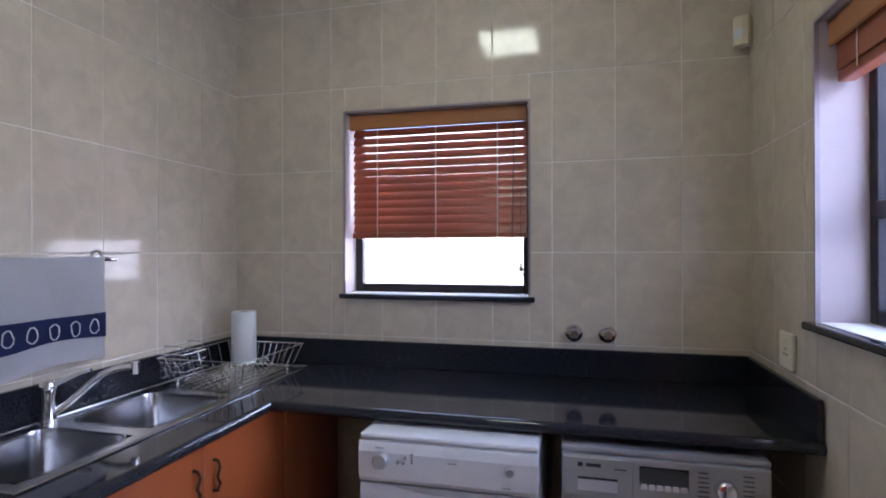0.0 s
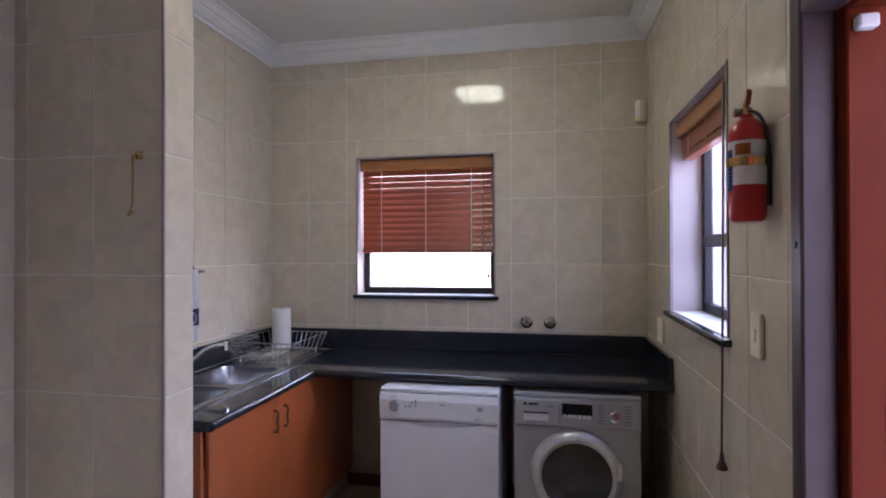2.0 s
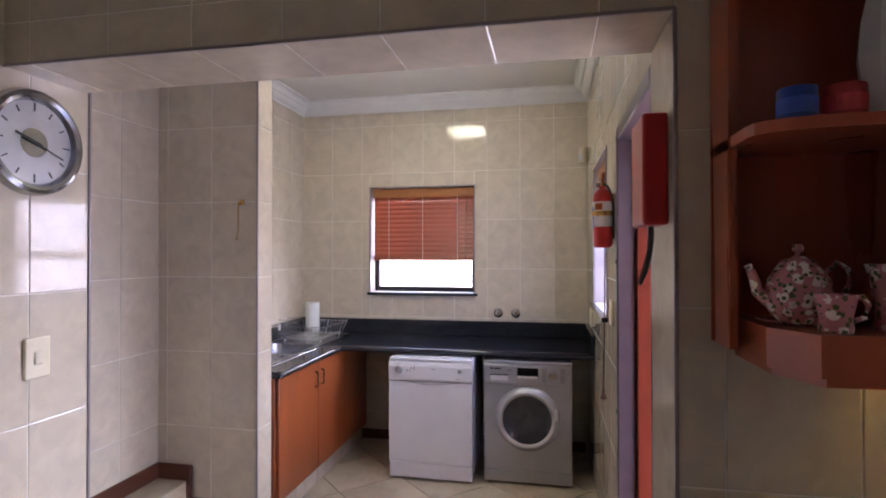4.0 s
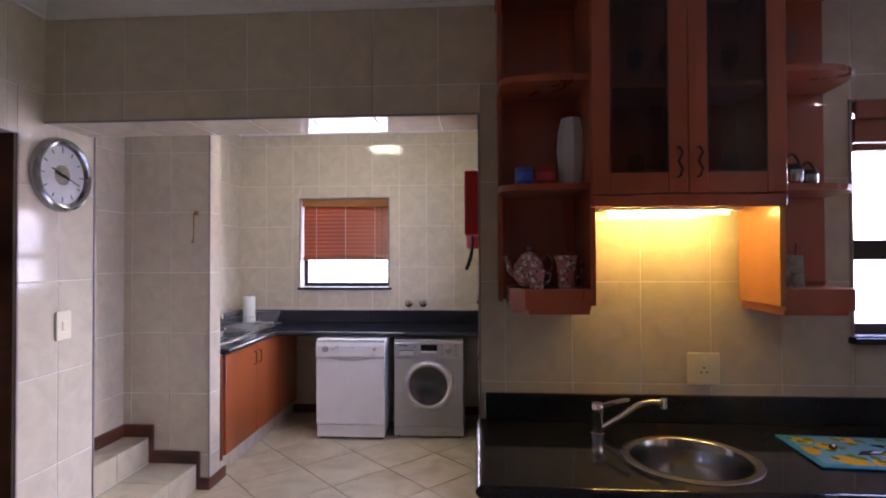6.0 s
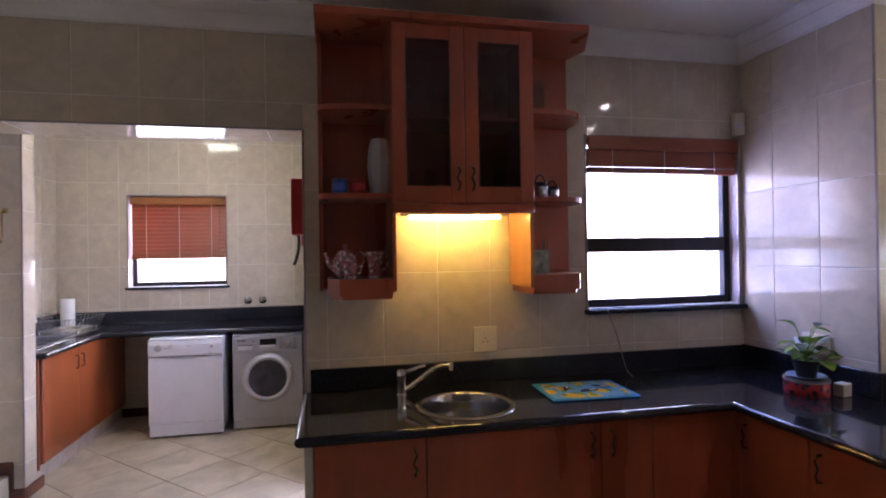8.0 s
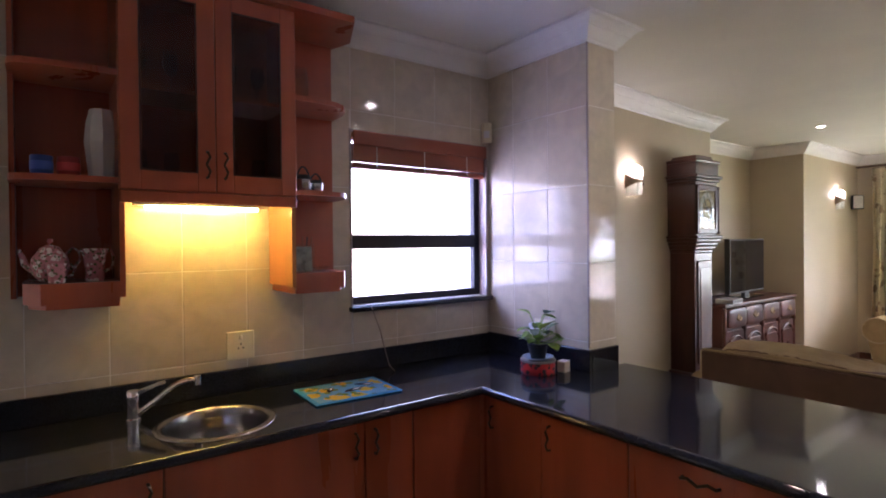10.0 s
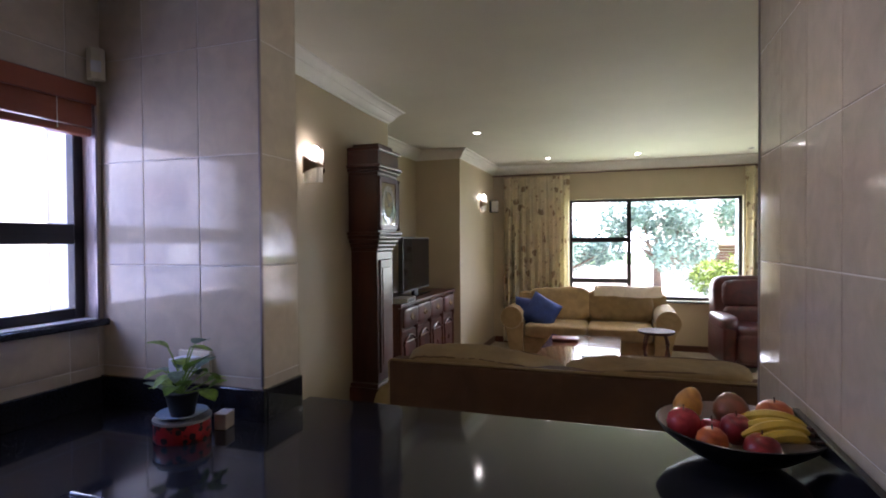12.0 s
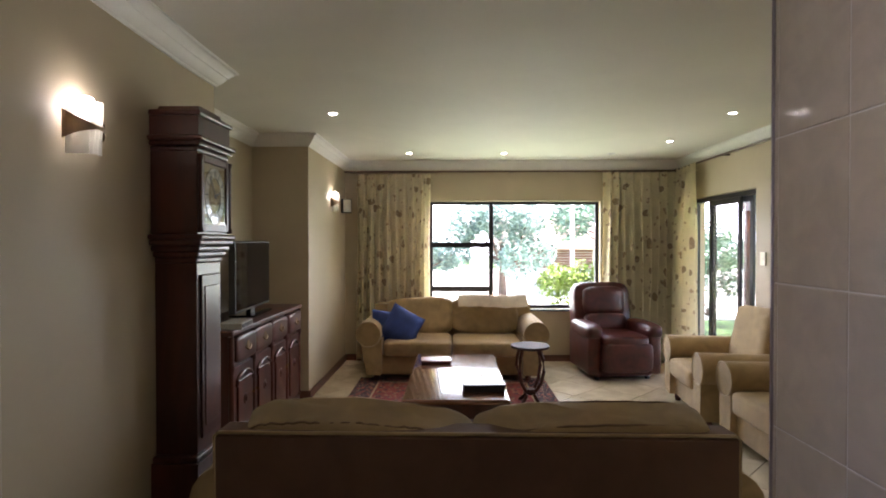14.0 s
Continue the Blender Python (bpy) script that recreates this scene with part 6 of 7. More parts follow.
rc = thing("recliner", pose(9.32, -3.5, 0, 0, 0, -84), "oxblood leather recliner chair beside the window", "armchair")
part("base", bx(-0.36, 0.36, -0.34, 0.36, 0.03, 0.30, 0.04, 3), LEATHER, rc, smooth=True)
part("foot_rest", blob(bmesh.new(), -0.30, 0.30, -0.47, -0.32, 0.10, 0.44, 6, 24, 14, 0.006), LEATHER, rc, smooth=True)
part("seat_cushion", blob(bmesh.new(), -0.29, 0.29, -0.46, 0.22, 0.32, 0.52, 5, 28, 14, 0.01), LEATHER, rc, smooth=True)
part("backrest", blob(bmesh.new(), -0.37, 0.37, 0.17, 0.43, 0.30, 1.12, 6, 28, 18, 0.012, pose(0, 0.0, 0, -9, 0, 0)), LEATHER, rc, smooth=True)
part("head_pillow", blob(bmesh.new(), -0.27, 0.27, 0.10, 0.30, 0.70, 1.06, 4.5, 26, 16, 0.012, pose(0, 0.0, 0, -9, 0, 0)), LEATHER, rc, smooth=True)
part("lumbar_pillow", blob(bmesh.new(), -0.27, 0.27, 0.08, 0.30, 0.44, 0.74, 4.0, 26, 16, 0.012, pose(0, 0.0, 0, -9, 0, 0)), LEATHER, rc, smooth=True)
for s in (-1, 1):
    part("arm", bx(*sorted((s * 0.28, s * 0.43)), -0.38, 0.34, 0.06, 0.52, 0.04, 3), LEATHER, rc, smooth=True)
    part("arm_pad", blob(bmesh.new(), *sorted((s * 0.25, s * 0.46)), -0.42, 0.30, 0.46, 0.64, 3.5, 24, 14, 0.01), LEATHER, rc, smooth=True)
    for y in (-0.28, 0.28):
        part("foot", lathe(bmesh.new(), [(0, 0), (0.03, 0), (0.03, 0.04), (0, 0.04)], 12, pose(s * 0.3, y, 0)), BLACK, rc)

# coffee table, its books, side table, rug
TOPW = mat("table_top", (0.20, 0.075, 0.035), 0.2, vary=0.06, scale=5, stretch=(0.15, 1, 1), coat=1.0, spec=0.8)
ct = thing("coffee_table", pose(7.22, -1.60, 0) @ Matrix.Diagonal((1.28, 0.89, 1.0, 1.0)), "long low dark wooden coffee table with a glossy top", "table")
part("tabletop", bx(-0.60, 0.60, -0.42, 0.42, 0.462, 0.50, 0.03, 3), TOPW, ct, smooth=True)
for q in ((-0.5, 0.5, -0.345, -0.32), (-0.5, 0.5, 0.32, 0.345), (-0.525, -0.5, -0.345, 0.345), (0.5, 0.525, -0.345, 0.345)):
    part("apron", bx(*q, 0.34, 0.462, 0.003), MAHOG, ct)
for x in (-0.48, 0.48):
    for y in (-0.30, 0.30):
        part("leg", bx(x - 0.045, x + 0.045, y - 0.045, y + 0.045, 0.012, 0.345, 0.006), MAHOG, ct)
part("lower_shelf", bx(-0.46, 0.46, -0.28, 0.28, 0.12, 0.145, 0.004), MAHOG, ct)
for nm, x, y, sx, sy, h, col, lab in (("book", 7.62, -1.42, 0.085, 0.13, 0.03, (0.25, 0.05, 0.03), "closed red-brown book on the coffee table"), ("box", 6.72, -1.80, 0.075, 0.15, 0.055, (0.02, 0.014, 0.013), "dark wooden box on the coffee table")):
    bk = thing(nm, pose(x, y, 0.501, 0, 0, 4), lab, nm)
    part("body", bx(-sx, sx, -sy, sy, 0, h * 0.8, 0.003), mat(nm + "_body", tuple(c * 0.8 + 0.02 for c in col), 0.5), bk)
    part("cover", bx(-sx - 0.004, sx + 0.004, -sy - 0.004, sy + 0.004, h * 0.8, h, 0.003), mat(nm + "_cover", col, 0.35, vary=0.2), bk)
sd = thing("side_table", pose(8.08, -2.33, 0), "small round dark wooden side table with curved legs", "table")
part("tabletop", lathe(bmesh.new(), [(0, 0.54), (0.165, 0.54), (0.187, 0.548), (0.19, 0.56), (0.187, 0.57), (0, 0.572)], 40), mat("worn_dark_top", (0.05, 0.018, 0.012), 0.65, vary=0.2, scale=9, spec=0.08), sd, smooth=True)
for k in range(4):
    a = radians(45 + 90 * k)
    pts = [(r * math.cos(a), r * math.sin(a), z) for r, z in ((0.12, 0.54), (0.155, 0.45), (0.165, 0.34), (0.135, 0.22), (0.07, 0.13), (0.05, 0.09), (0.09, 0.04), (0.13, 0.012))]
    part("leg", tube(bmesh.new(), pts, 0.017, 8), MAHOG, sd, smooth=True)
part("collar", lathe(bmesh.new(), [(0, 0.09), (0.05, 0.09), (0.065, 0.11), (0.05, 0.14), (0, 0.14)], 20), MAHOG, sd, smooth=True)
rg = thing("rug", pose(7.75, -1.56, 0.0), "red patterned Persian rug under the coffee table", "rug")
part("field", bx(-1.04, 1.04, -0.82, 0.82, 0.0005, 0.009), RUG, rg)
for q in ((-1.25, 1.25, -1.06, -0.82), (-1.25, 1.25, 0.82, 1.06), (-1.25, -1.04, -0.82, 0.82), (1.04, 1.25, -0.82, 0.82)):
    part("border", bx(*q, 0.0005, 0.0095, 0.002), RUGB, rg)
for q in ((-1.05, 1.05, -0.835, -0.815), (-1.05, 1.05, 0.815, 0.835), (-1.05, -1.03, -0.815, 0.815), (1.03, 1.05, -0.815, 0.815)):
    part("guard_stripe", bx(*q, 0.009, 0.0105), mat("rug_cream", (0.4, 0.3, 0.2), 1.0, bump=0.4, bscale=300), rg)
part("medallion", prism(bmesh.new(), [(0.5, 0), (0.32, 0.12), (0.26, 0.3), (0, 0.45), (-0.26, 0.3), (-0.32, 0.12), (-0.5, 0), (-0.32, -0.12), (-0.26, -0.3), (0, -0.45), (0.26, -0.3), (0.32, -0.12)], "z", 0.009, 0.0104), RUGB, rg)

# grandfather clock
gf = thing("grandfather_clock", pose(5.573, -0.2155, 0) @ Matrix.Diagonal((0.77, 0.97, 0.982, 1)), "tall mahogany longcase clock against the lounge wall", "clock")


def tier(nm, hw, hd, z0, z1, bev=0.004):
    return part(nm, bx(-hw, hw, -hd, 0.115, z0, z1, bev, 2), MAHOG, gf)


tier("base", 0.235, 0.125, 0.07, 0.50)
tier("plinth", 0.25, 0.14, 0.0, 0.09, 0.01)
tier("base_moulding", 0.225, 0.118, 0.50, 0.53, 0.01)
tier("trunk", 0.175, 0.10, 0.53, 1.50)
for i, z in enumerate((1.50, 1.53, 1.56, 1.59)):
    tier("throat_moulding", 0.185 + 0.022 * i, 0.105 + 0.015 * i, z, z + 0.03, 0.01)
tier("seat_board", 0.262, 0.16, 1.62, 1.645, 0.008)
tier("hood", 0.222, 0.125, 1.645, 2.06)
for i, z in enumerate((2.06, 2.085, 2.11)):
    tier("hood_moulding", 0.228 + 0.018 * i, 0.13 + 0.016 * i, z, z + 0.025, 0.009)
tier("frieze", 0.235, 0.135, 2.135, 2.235)
tier("cornice", 0.25, 0.15, 2.235, 2.262, 0.01)
part("top_cap", prism(bmesh.new(), [(-0.18, 2.262), (0.18, 2.262), (0.15, 2.295), (-0.15, 2.295)], "y", -0.11, 0.10), MAHOG, gf)
td = part("trunk_door", bx(-0.135, 0.135, -0.113, -0.10, 0.60, 1.44, 0.006, 2), MAHOG, gf)
part("door_panel", bx(-0.10, 0.10, -0.118, -0.112, 0.66, 1.38, 0.005), mat("panel_gloss", (0.08, 0.025, 0.013), 0.3, vary=0.25, scale=6, coat=0.08), td)
hd = part("hood_door", bx(-0.205, -0.165, -0.14, -0.125, 1.66, 2.05, 0.004), MAHOG, gf)
for q in ((0.165, 0.205, 1.66, 2.05), (-0.165, 0.165, 1.66, 1.70), (-0.165, 0.165, 2.01, 2.05)):
    part("door_rail", bx(q[0], q[1], -0.14, -0.125, q[2], q[3], 0.004), MAHOG, hd)
dl = part("dial", bx(-0.165, 0.165, -0.130, -0.125, 1.70, 2.01), mat("old_brass_dial", (0.20, 0.14, 0.06), 0.6, metal=0.7, vary=0.25, scale=25), hd, "aged brass and silver clock dial")
part("chapter_ring", lathe(bmesh.new(), [(0.095, 0.0), (0.095, 0.004), (0.145, 0.004), (0.145, 0.0)], 40, pose(0, -0.130, 1.85, 90, 0, 0)), mat("chapter_silver", (0.30, 0.29, 0.26), 0.55, metal=0.6, vary=0.15, scale=25), dl)
for k in range(12):
    part("numeral_bar", bx(-0.004, 0.004, 0.10, 0.14, 0.0042, 0.005, 0, 1, pose(0, -0.130, 1.85, 90, 0, 0) @ pose(0, 0, 0, 0, 0, 30 * k)), BLACK, dl)
for a, ln in ((40, 0.12), (-75, 0.08)):
    part("clock_hand", bx(-0.004, 0.004, -0.02, ln, 0.006, 0.008, 0, 1, pose(0, -0.130, 1.85, 90, 0, 0) @ pose(0, 0, 0, 0, 0, a)), BLACK, dl)
pane = part("door_glass", bx(-0.165, 0.165, -0.1365, -0.1345, 1.70, 2.01), GLASS, hd)
for s in (-1, 1):
    part("column", lathe(bmesh.new(), [(0.016, 0), (0.016, 0.02), (0.011, 0.03), (0.011, 0.36), (0.016, 0.37), (0.016, 0.39)], 12, pose(s * 0.215, -0.137, 1.655)), MAHOG, gf, smooth=True)

# sideboard, television, set-top box
sb = thing("sideboard", pose(7.27, 0.19, 0), "carved dark mahogany sideboard in the recess", "sideboard")
part("carcass", bx(-0.80, 0.80, -0.22, 0.245, 0.06, 0.93), MAHOG, sb)
part("plinth", bx(-0.82, 0.82, -0.24, 0.245, 0.0, 0.075, 0.008, 2), MAHOG, sb)
part("top", bx(-0.83, 0.83, -0.262, 0.245, 0.93, 0.968, 0.01, 3), MAHOG, sb)
for i in range(4):
    x0 = -0.79 + i * 0.395
    bowed = i in (0, 3)
    f = -0.245 if bowed else -0.228
    dr = part("drawer", blob(bmesh.new(), x0 + 0.01, x0 + 0.385, f - 0.03, -0.20, 0.73, 0.92, 6, 24, 12), MAHOG, sb, smooth=True)
    hp = part("drawer_pull", tube(bmesh.new(), arc((x0 + 0.15, f - 0.03, 0.83), (x0 + 0.2, f - 0.05, 0.77), (x0 + 0.25, f - 0.03, 0.83), 8), 0.006, 6), mat("aged_brass", (0.22, 0.14, 0.06), 0.45, metal=0.8, vary=0.2), dr, "drop aged brass pull")
    part("back_plate", lathe(bmesh.new(), [(0, 0.004), (0.03, 0.004), (0.034, 0)], 16, pose(x0 + 0.2, f - 0.028, 0.835, 90, 0, 0)), mat("aged_brass", (0.22, 0.14, 0.06), 0.45, metal=0.8, vary=0.2), dr)
    d = part("cupboard_door", bx(x0 + 0.012, x0 + 0.383, -0.24, -0.22, 0.09, 0.70, 0.005), MAHOG, sb)
    part("raised_panel", bx(x0 + 0.07, x0 + 0.325, -0.255, -0.238, 0.15, 0.60, 0.012, 2), MAHOG, d)
    part("carved_arch", tube(bmesh.new(), [(x0 + 0.06, -0.247, 0.56)] + [Vector(p) for p in arc((x0 + 0.06, -0.25, 0.6), (x0 + 0.2, -0.256, 0.70), (x0 + 0.335, -0.25, 0.6), 8)] + [(x0 + 0.335, -0.247, 0.56)], 0.012, 8), MAHOG, d, smooth=True)
    part("rosette", lathe(bmesh.new(), [(0, 0.016), (0.018, 0.014), (0.022, 0.006), (0.034, 0.008), (0.042, 0)], 12, pose(x0 + 0.198, -0.254, 0.44, 90, 0, 0)), MAHOG, d, smooth=True)
    part("door_knob", lathe(bmesh.new(), [(0, 0.022), (0.01, 0.02), (0.006, 0.008), (0.009, 0)], 12, pose(x0 + (0.355 if i % 2 == 0 else 0.04), -0.24, 0.45, 90, 0, 0)), BRASS, d)
for i in range(5):
    x = -0.795 + i * 0.3975
    part("pilaster", lathe(bmesh.new(), [(0.02, 0.08), (0.024, 0.1), (0.016, 0.13), (0.02, 0.4), (0.016, 0.66), (0.026, 0.70), (0.02, 0.74), (0.02, 0.92)], 12, pose(x, -0.235, 0)), MAHOG, sb, smooth=True)
tv = thing("television", pose(7.36, 0.15, 0.969, 0, 0, 4), "flat black television on the sideboard", "television")
part("panel", bx(-0.47, 0.47, -0.02, 0.035, 0.05, 0.62, 0.006, 2), BLACK, tv)
part("screen", bx(-0.455, 0.455, -0.0225, -0.0195, 0.07, 0.605), SCREEN, tv)
part("stand_neck", bx(-0.06, 0.06, -0.01, 0.03, 0.01, 0.06, 0.004), BLACK, tv)
part("stand_foot", bx(-0.25, 0.25, -0.1, 0.11, 0.0, 0.014, 0.005, 2), SCREEN, tv)
stb = thing("set_top_box", pose(6.62, -0.02, 0.969, 0, 0, 5), "slim grey set-top box on the sideboard", "box")
part("case", bx(-0.13, 0.13, -0.08, 0.08, 0.0, 0.045, 0.005, 2), SILVER, stb)
part("front_panel", bx(-0.12, 0.12, -0.083, -0.079, 0.008, 0.037, 0.002), BLACK, stb)


# wall lights
def sconce(m, label):
    s = thing("wall_light", m, label, "wall light", "lounge wall lights")
    bm = bmesh.new()
    n = 14
    rings = []
    for z in (-0.10, 0.08):
        rings.append([(0.115 * math.sin(radians(-80 + 160 * i / n)), -0.02 - 0.085 * math.cos(radians(-80 + 160 * i / n)) * (1 if z > 0 else 0.85), z + (0.03 * (i / n) if z > 0 else -0.02 * (1 - i / n) + 0.0)) for i in range(n + 1)])
    a, b = [bm.verts.new(p) for p in rings[0]], [bm.verts.new(p) for p in rings[1]]
    for i in range(n):
        bm.faces.new((a[i], a[i + 1], b[i + 1], b[i]))
    bmesh.ops.solidify(bm, geom=bm.faces[:], thickness=0.005)
    part("shade", bm, mat("opal_glass", (0.8, 0.78, 0.72), 0.3, vary=0.02, trans=0.35), s, "curved opal glass shade", smooth=True)
    bm = bmesh.new()
    strip = []
    for i in range(n + 1):
        a = -86 + 172 * i / n
        half = 0.007 + 0.05 * (abs(a) / 86) ** 1.6
        p = (0.122 * math.sin(radians(a)), -0.018 - 0.093 * math.cos(radians(a)))
        strip.append((bm.verts.new((*p, -0.008 - half)), bm.verts.new((*p, -0.008 + half))))
    for a, b in zip(strip, strip[1:]):
        bm.faces.new((a[0], b[0], b[1], a[1]))
    bmesh.ops.solidify(bm, geom=bm.faces[:], thickness=0.005)
    part("band", bm, mat("band_metal", (0.36, 0.27, 0.19), 0.4, metal=0.7), s, "dark metal band")
    part("back_plate", bx(-0.05, 0.05, -0.02, 0.0, -0.06, 0.06, 0.004), mat("band_metal", (0.36, 0.27, 0.19), 0.4), s)
    part("bulb", lathe(bmesh.new(), [(0, 0.0), (0.03, 0.012), (0.044, 0.05), (0.03, 0.088), (0, 0.1)], 16, pose(0, -0.052, 0.02)), LAMP_BULB, s, "lit bulb", smooth=True)
    return s


LAMP_BULB = glow("bulb", (1.0, 0.93, 0.82), 4.6)
sconce(pose(4.89, -0.101, 2.03) @ Matrix.Diagonal((0.82, 0.9, 1, 1)), "curved opal glass wall light, switched on, near the tall clock")
sconce(pose(9.15, -0.121, 2.06) @ Matrix.Diagonal((0.82, 0.9, 1, 1)), "curved opal glass wall light, switched on, near the window")
sp = thing("loudspeaker", pose(9.75, -0.16, 2.05, 0, 0, -62), "small silver and dark loudspeaker on the wall", "loudspeaker")
part("box", bx(-0.06, 0.06, -0.10, 0.03, -0.09, 0.09, 0.006), BLACK, sp)
part("grille", bx(-0.05, 0.05, -0.104, -0.099, -0.08, 0.08, 0.002), mat("speaker_mesh", (0.5, 0.48, 0.46), 0.6, metal=0.3, vary=0.1, scale=60), sp, "silver mesh grille")
for x, y, on in ((7.28, -0.57, 1), (9.25, -1.04, 1), (9.29, -2.18, 1), (9.34, -3.48, 0), (7.33, -3.9, 1), (8.56, -3.87, 1), (3.48, -1.30, 1), (3.75, -2.05, 1)):
    d = thing("downlight", pose(x, y, ceiling_z(x)), "small recessed ceiling downlight", "downlight", "ceiling downlights")
    part("trim_ring", lathe(bmesh.new(), [(0.03, -0.001), (0.032, -0.006), (0.043, -0.005), (0.046, 0.0)], 24), WHITE, d, smooth=True)
    part("lens", lathe(bmesh.new(), [(0, -0.003), (0.03, -0.003), (0.031, -0.001)], 20), LAMP_SPOT if on else STEEL, d)

# curtains


def curtain(m, width, height, folds, label, seed):
    """A pleated drape hanging in local x and z, with a gathered heading."""
    random.seed(seed)
    c = thing("curtain", m, label, "curtain", "lounge curtains")
    bm = bmesh.new()
    n, rowsn = folds * 8, 14
    ph = [random.uniform(-0.5, 0.5) for _ in range(folds + 2)]
    rows = []
    for r in range(rowsn + 1):
        t = r / rowsn
        z = height * (1 - t)
        amp = 0.022 + 0.036 * min(1, t * 3)
        row = []
        for i in range(n + 1):
            u = i / n
            k = u * folds
            f = math.sin(2 * math.pi * k + ph[int(k)] * t) + 0.35 * math.sin(4 * math.pi * k + ph[int(k) + 1])
            row.append(bm.verts.new((u * width + 0.01 * math.sin(t * 5 + u * 9), amp * f + 0.01 * math.sin(t * 3 + u * 5), z)))
        rows.append(row)
    for a, b in zip(rows, rows[1:]):
        for i in range(n):
            bm.faces.new((a[i], a[i + 1], b[i + 1], b[i]))
    bmesh.ops.solidify(bm, geom=bm.faces[:], thickness=0.003)
    part("drape", bm, CURTAIN, c, smooth=True)
    part("heading_tape", bx(0, width, -0.024, 0.024, height - 0.09, height - 0.085), CURTAIN, c)
    return c


curtain(pose(9.85, -0.30, 0.03, 0, 0, -90), 0.97, 2.45, 9, "cream curtain printed with brown leaves, drawn aside", 1)
curtain(pose(9.85, -3.52, 0.03, 0, 0, -90), 0.93, 2.47, 9, "cream curtain printed with brown leaves, hanging in the corner", 2)
curtain(pose(9.87, -4.46, 0.03, 0, 0, 180), 0.62, 2.50, 6, "cream curtain printed with brown leaves by the sliding door", 3)
for nm, p in (("curtain_rail", [(9.86, -0.13, 2.51), (9.86, -4.55, 2.51)]), ("curtain_rail", [(9.94, -4.47, 2.525), (7.4, -4.47, 2.525)])):
    cr = thing(nm, pose(0, 0, 0), "slim dark curtain rail below the cornice", "curtain rail")
    part("rail", tube(bmesh.new(), p, 0.012, 8), mat("rail_brown", (0.12, 0.07, 0.05), 0.4), cr)
    for k in (0.02, 0.5, 0.98):
        q = Vector(p[0]).lerp(Vector(p[1]), k)
        part("bracket", bx(*((q.x, 9.95) if p[0][0] == p[1][0] else (q.x - 0.01, q.x + 0.01)), *((q.y - 0.01, q.y + 0.01) if p[0][0] == p[1][0] else (-4.56, q.y)), q.z - 0.008, q.z + 0.008), mat("rail_brown", (0.12, 0.07, 0.05), 0.4), cr)

# sliding door
sl = tagged(new("door_2"), "dark aluminium sliding glass door, partly open", "door", kind="structure")
x0, x1, z0, z1 = SLIDE
for q in ((x0, x0 + 0.05, 0, z1), (x1 - 0.05, x1, 0, z1), (x0 + 0.05, x1 - 0.05, z1 - 0.05, z1), (x0 + 0.05, x1 - 0.05, 0.0, 0.03)):
    part("outer_frame", bx(q[0], q[1], -4.72, -4.62, q[2], q[3], 0.003), ALU, sl)
for a, b, y in ((8.42, 9.30, -4.69), (8.58, 9.28, -4.645)):
    lf = part("sliding_leaf", bx(a, a + 0.06, y - 0.015, y + 0.015, 0.03, z1 - 0.05, 0.003), ALU, sl)
    for q in ((b - 0.06, b, 0.03, z1 - 0.05), (a + 0.06, b - 0.06, 0.03, 0.11), (a + 0.06, b - 0.06, z1 - 0.11, z1 - 0.05)):
        part("leaf_rail", bx(q[0], q[1], y - 0.015, y + 0.015, q[2], q[3], 0.003), ALU, lf)
    g = part("pane", bx(a + 0.06, b - 0.06, y - 0.003, y + 0.003, 0.11, z1 - 0.11), GLASS, lf)
    g.visible_shadow = False
sill("window_sill_4", (9.91, 10.05, -3.545, -1.225, 0.667, 0.693), "dark window sill below the lounge window")

# ---- garden ----
BARK = mat("bark", (0.16, 0.11, 0.08), 0.9, vary=0.3, scale=9, bump=0.6, bscale=25, stretch=(1, 1, 0.2))


def leaf_mat(name, color):
    m = mat(name, color, 0.55, vary=0.3, scale=1.2)
    n, l = m.node_tree.nodes, m.node_tree.links
    g = n.new("ShaderNodeNewGeometry")
    hv = n.new("ShaderNodeHueSaturation")
    mr = n.new("ShaderNodeMapRange")
    mr.inputs["To Min"].default_value, mr.inputs["To Max"].default_value = 0.6, 1.5
    b = n["Principled BSDF"]
    src = b.inputs["Base Color"].links[0].from_socket
    l.new(g.outputs["Random Per Island"], mr.inputs["Value"]), l.new(mr.outputs["Result"], hv.inputs["Value"])
    l.new(src, hv.inputs["Color"]), l.new(hv.outputs["Color"], b.inputs["Base Color"])
    return m


def crown(blobs, count, size, seed):
    """Many small leaves scattered through ragged clumps (x, y, z, radius)."""
    rnd = random.Random(seed)
    vs, fs = [], []
    weights = [b[3] ** 2 for b in blobs]
    for _ in range(count):
        bx0, by0, bz0, r = rnd.choices(blobs, weights)[0]
        d = Vector((rnd.gauss(0, 1), rnd.gauss(0, 1), rnd.gauss(0, 0.8))).normalized() * r * (0.35 + 0.65 * rnd.random() ** 0.5)
        d *= 1 + 0.5 * noise.noise(Vector((bx0, by0, bz0)) + d * 1.3)
        p = Vector((bx0, by0, bz0)) + d
        a = Vector((rnd.uniform(-1, 1), rnd.uniform(-1, 1), rnd.uniform(-0.6, 0.6))).normalized()
        b = a.cross(Vector((rnd.uniform(-1, 1), rnd.uniform(-1, 1), rnd.uniform(-1, 1)))).normalized()
        s = size * rnd.uniform(0.6, 1.3)
        i = len(vs)
        vs += [p - a * s, p + b * s * 0.42, p + a * s, p - b * s * 0.42]
        fs.append((i, i + 1, i + 2, i + 3))
    me = bpy.data.meshes.new("crown")
    me.from_pydata(vs, [], fs)
    return me


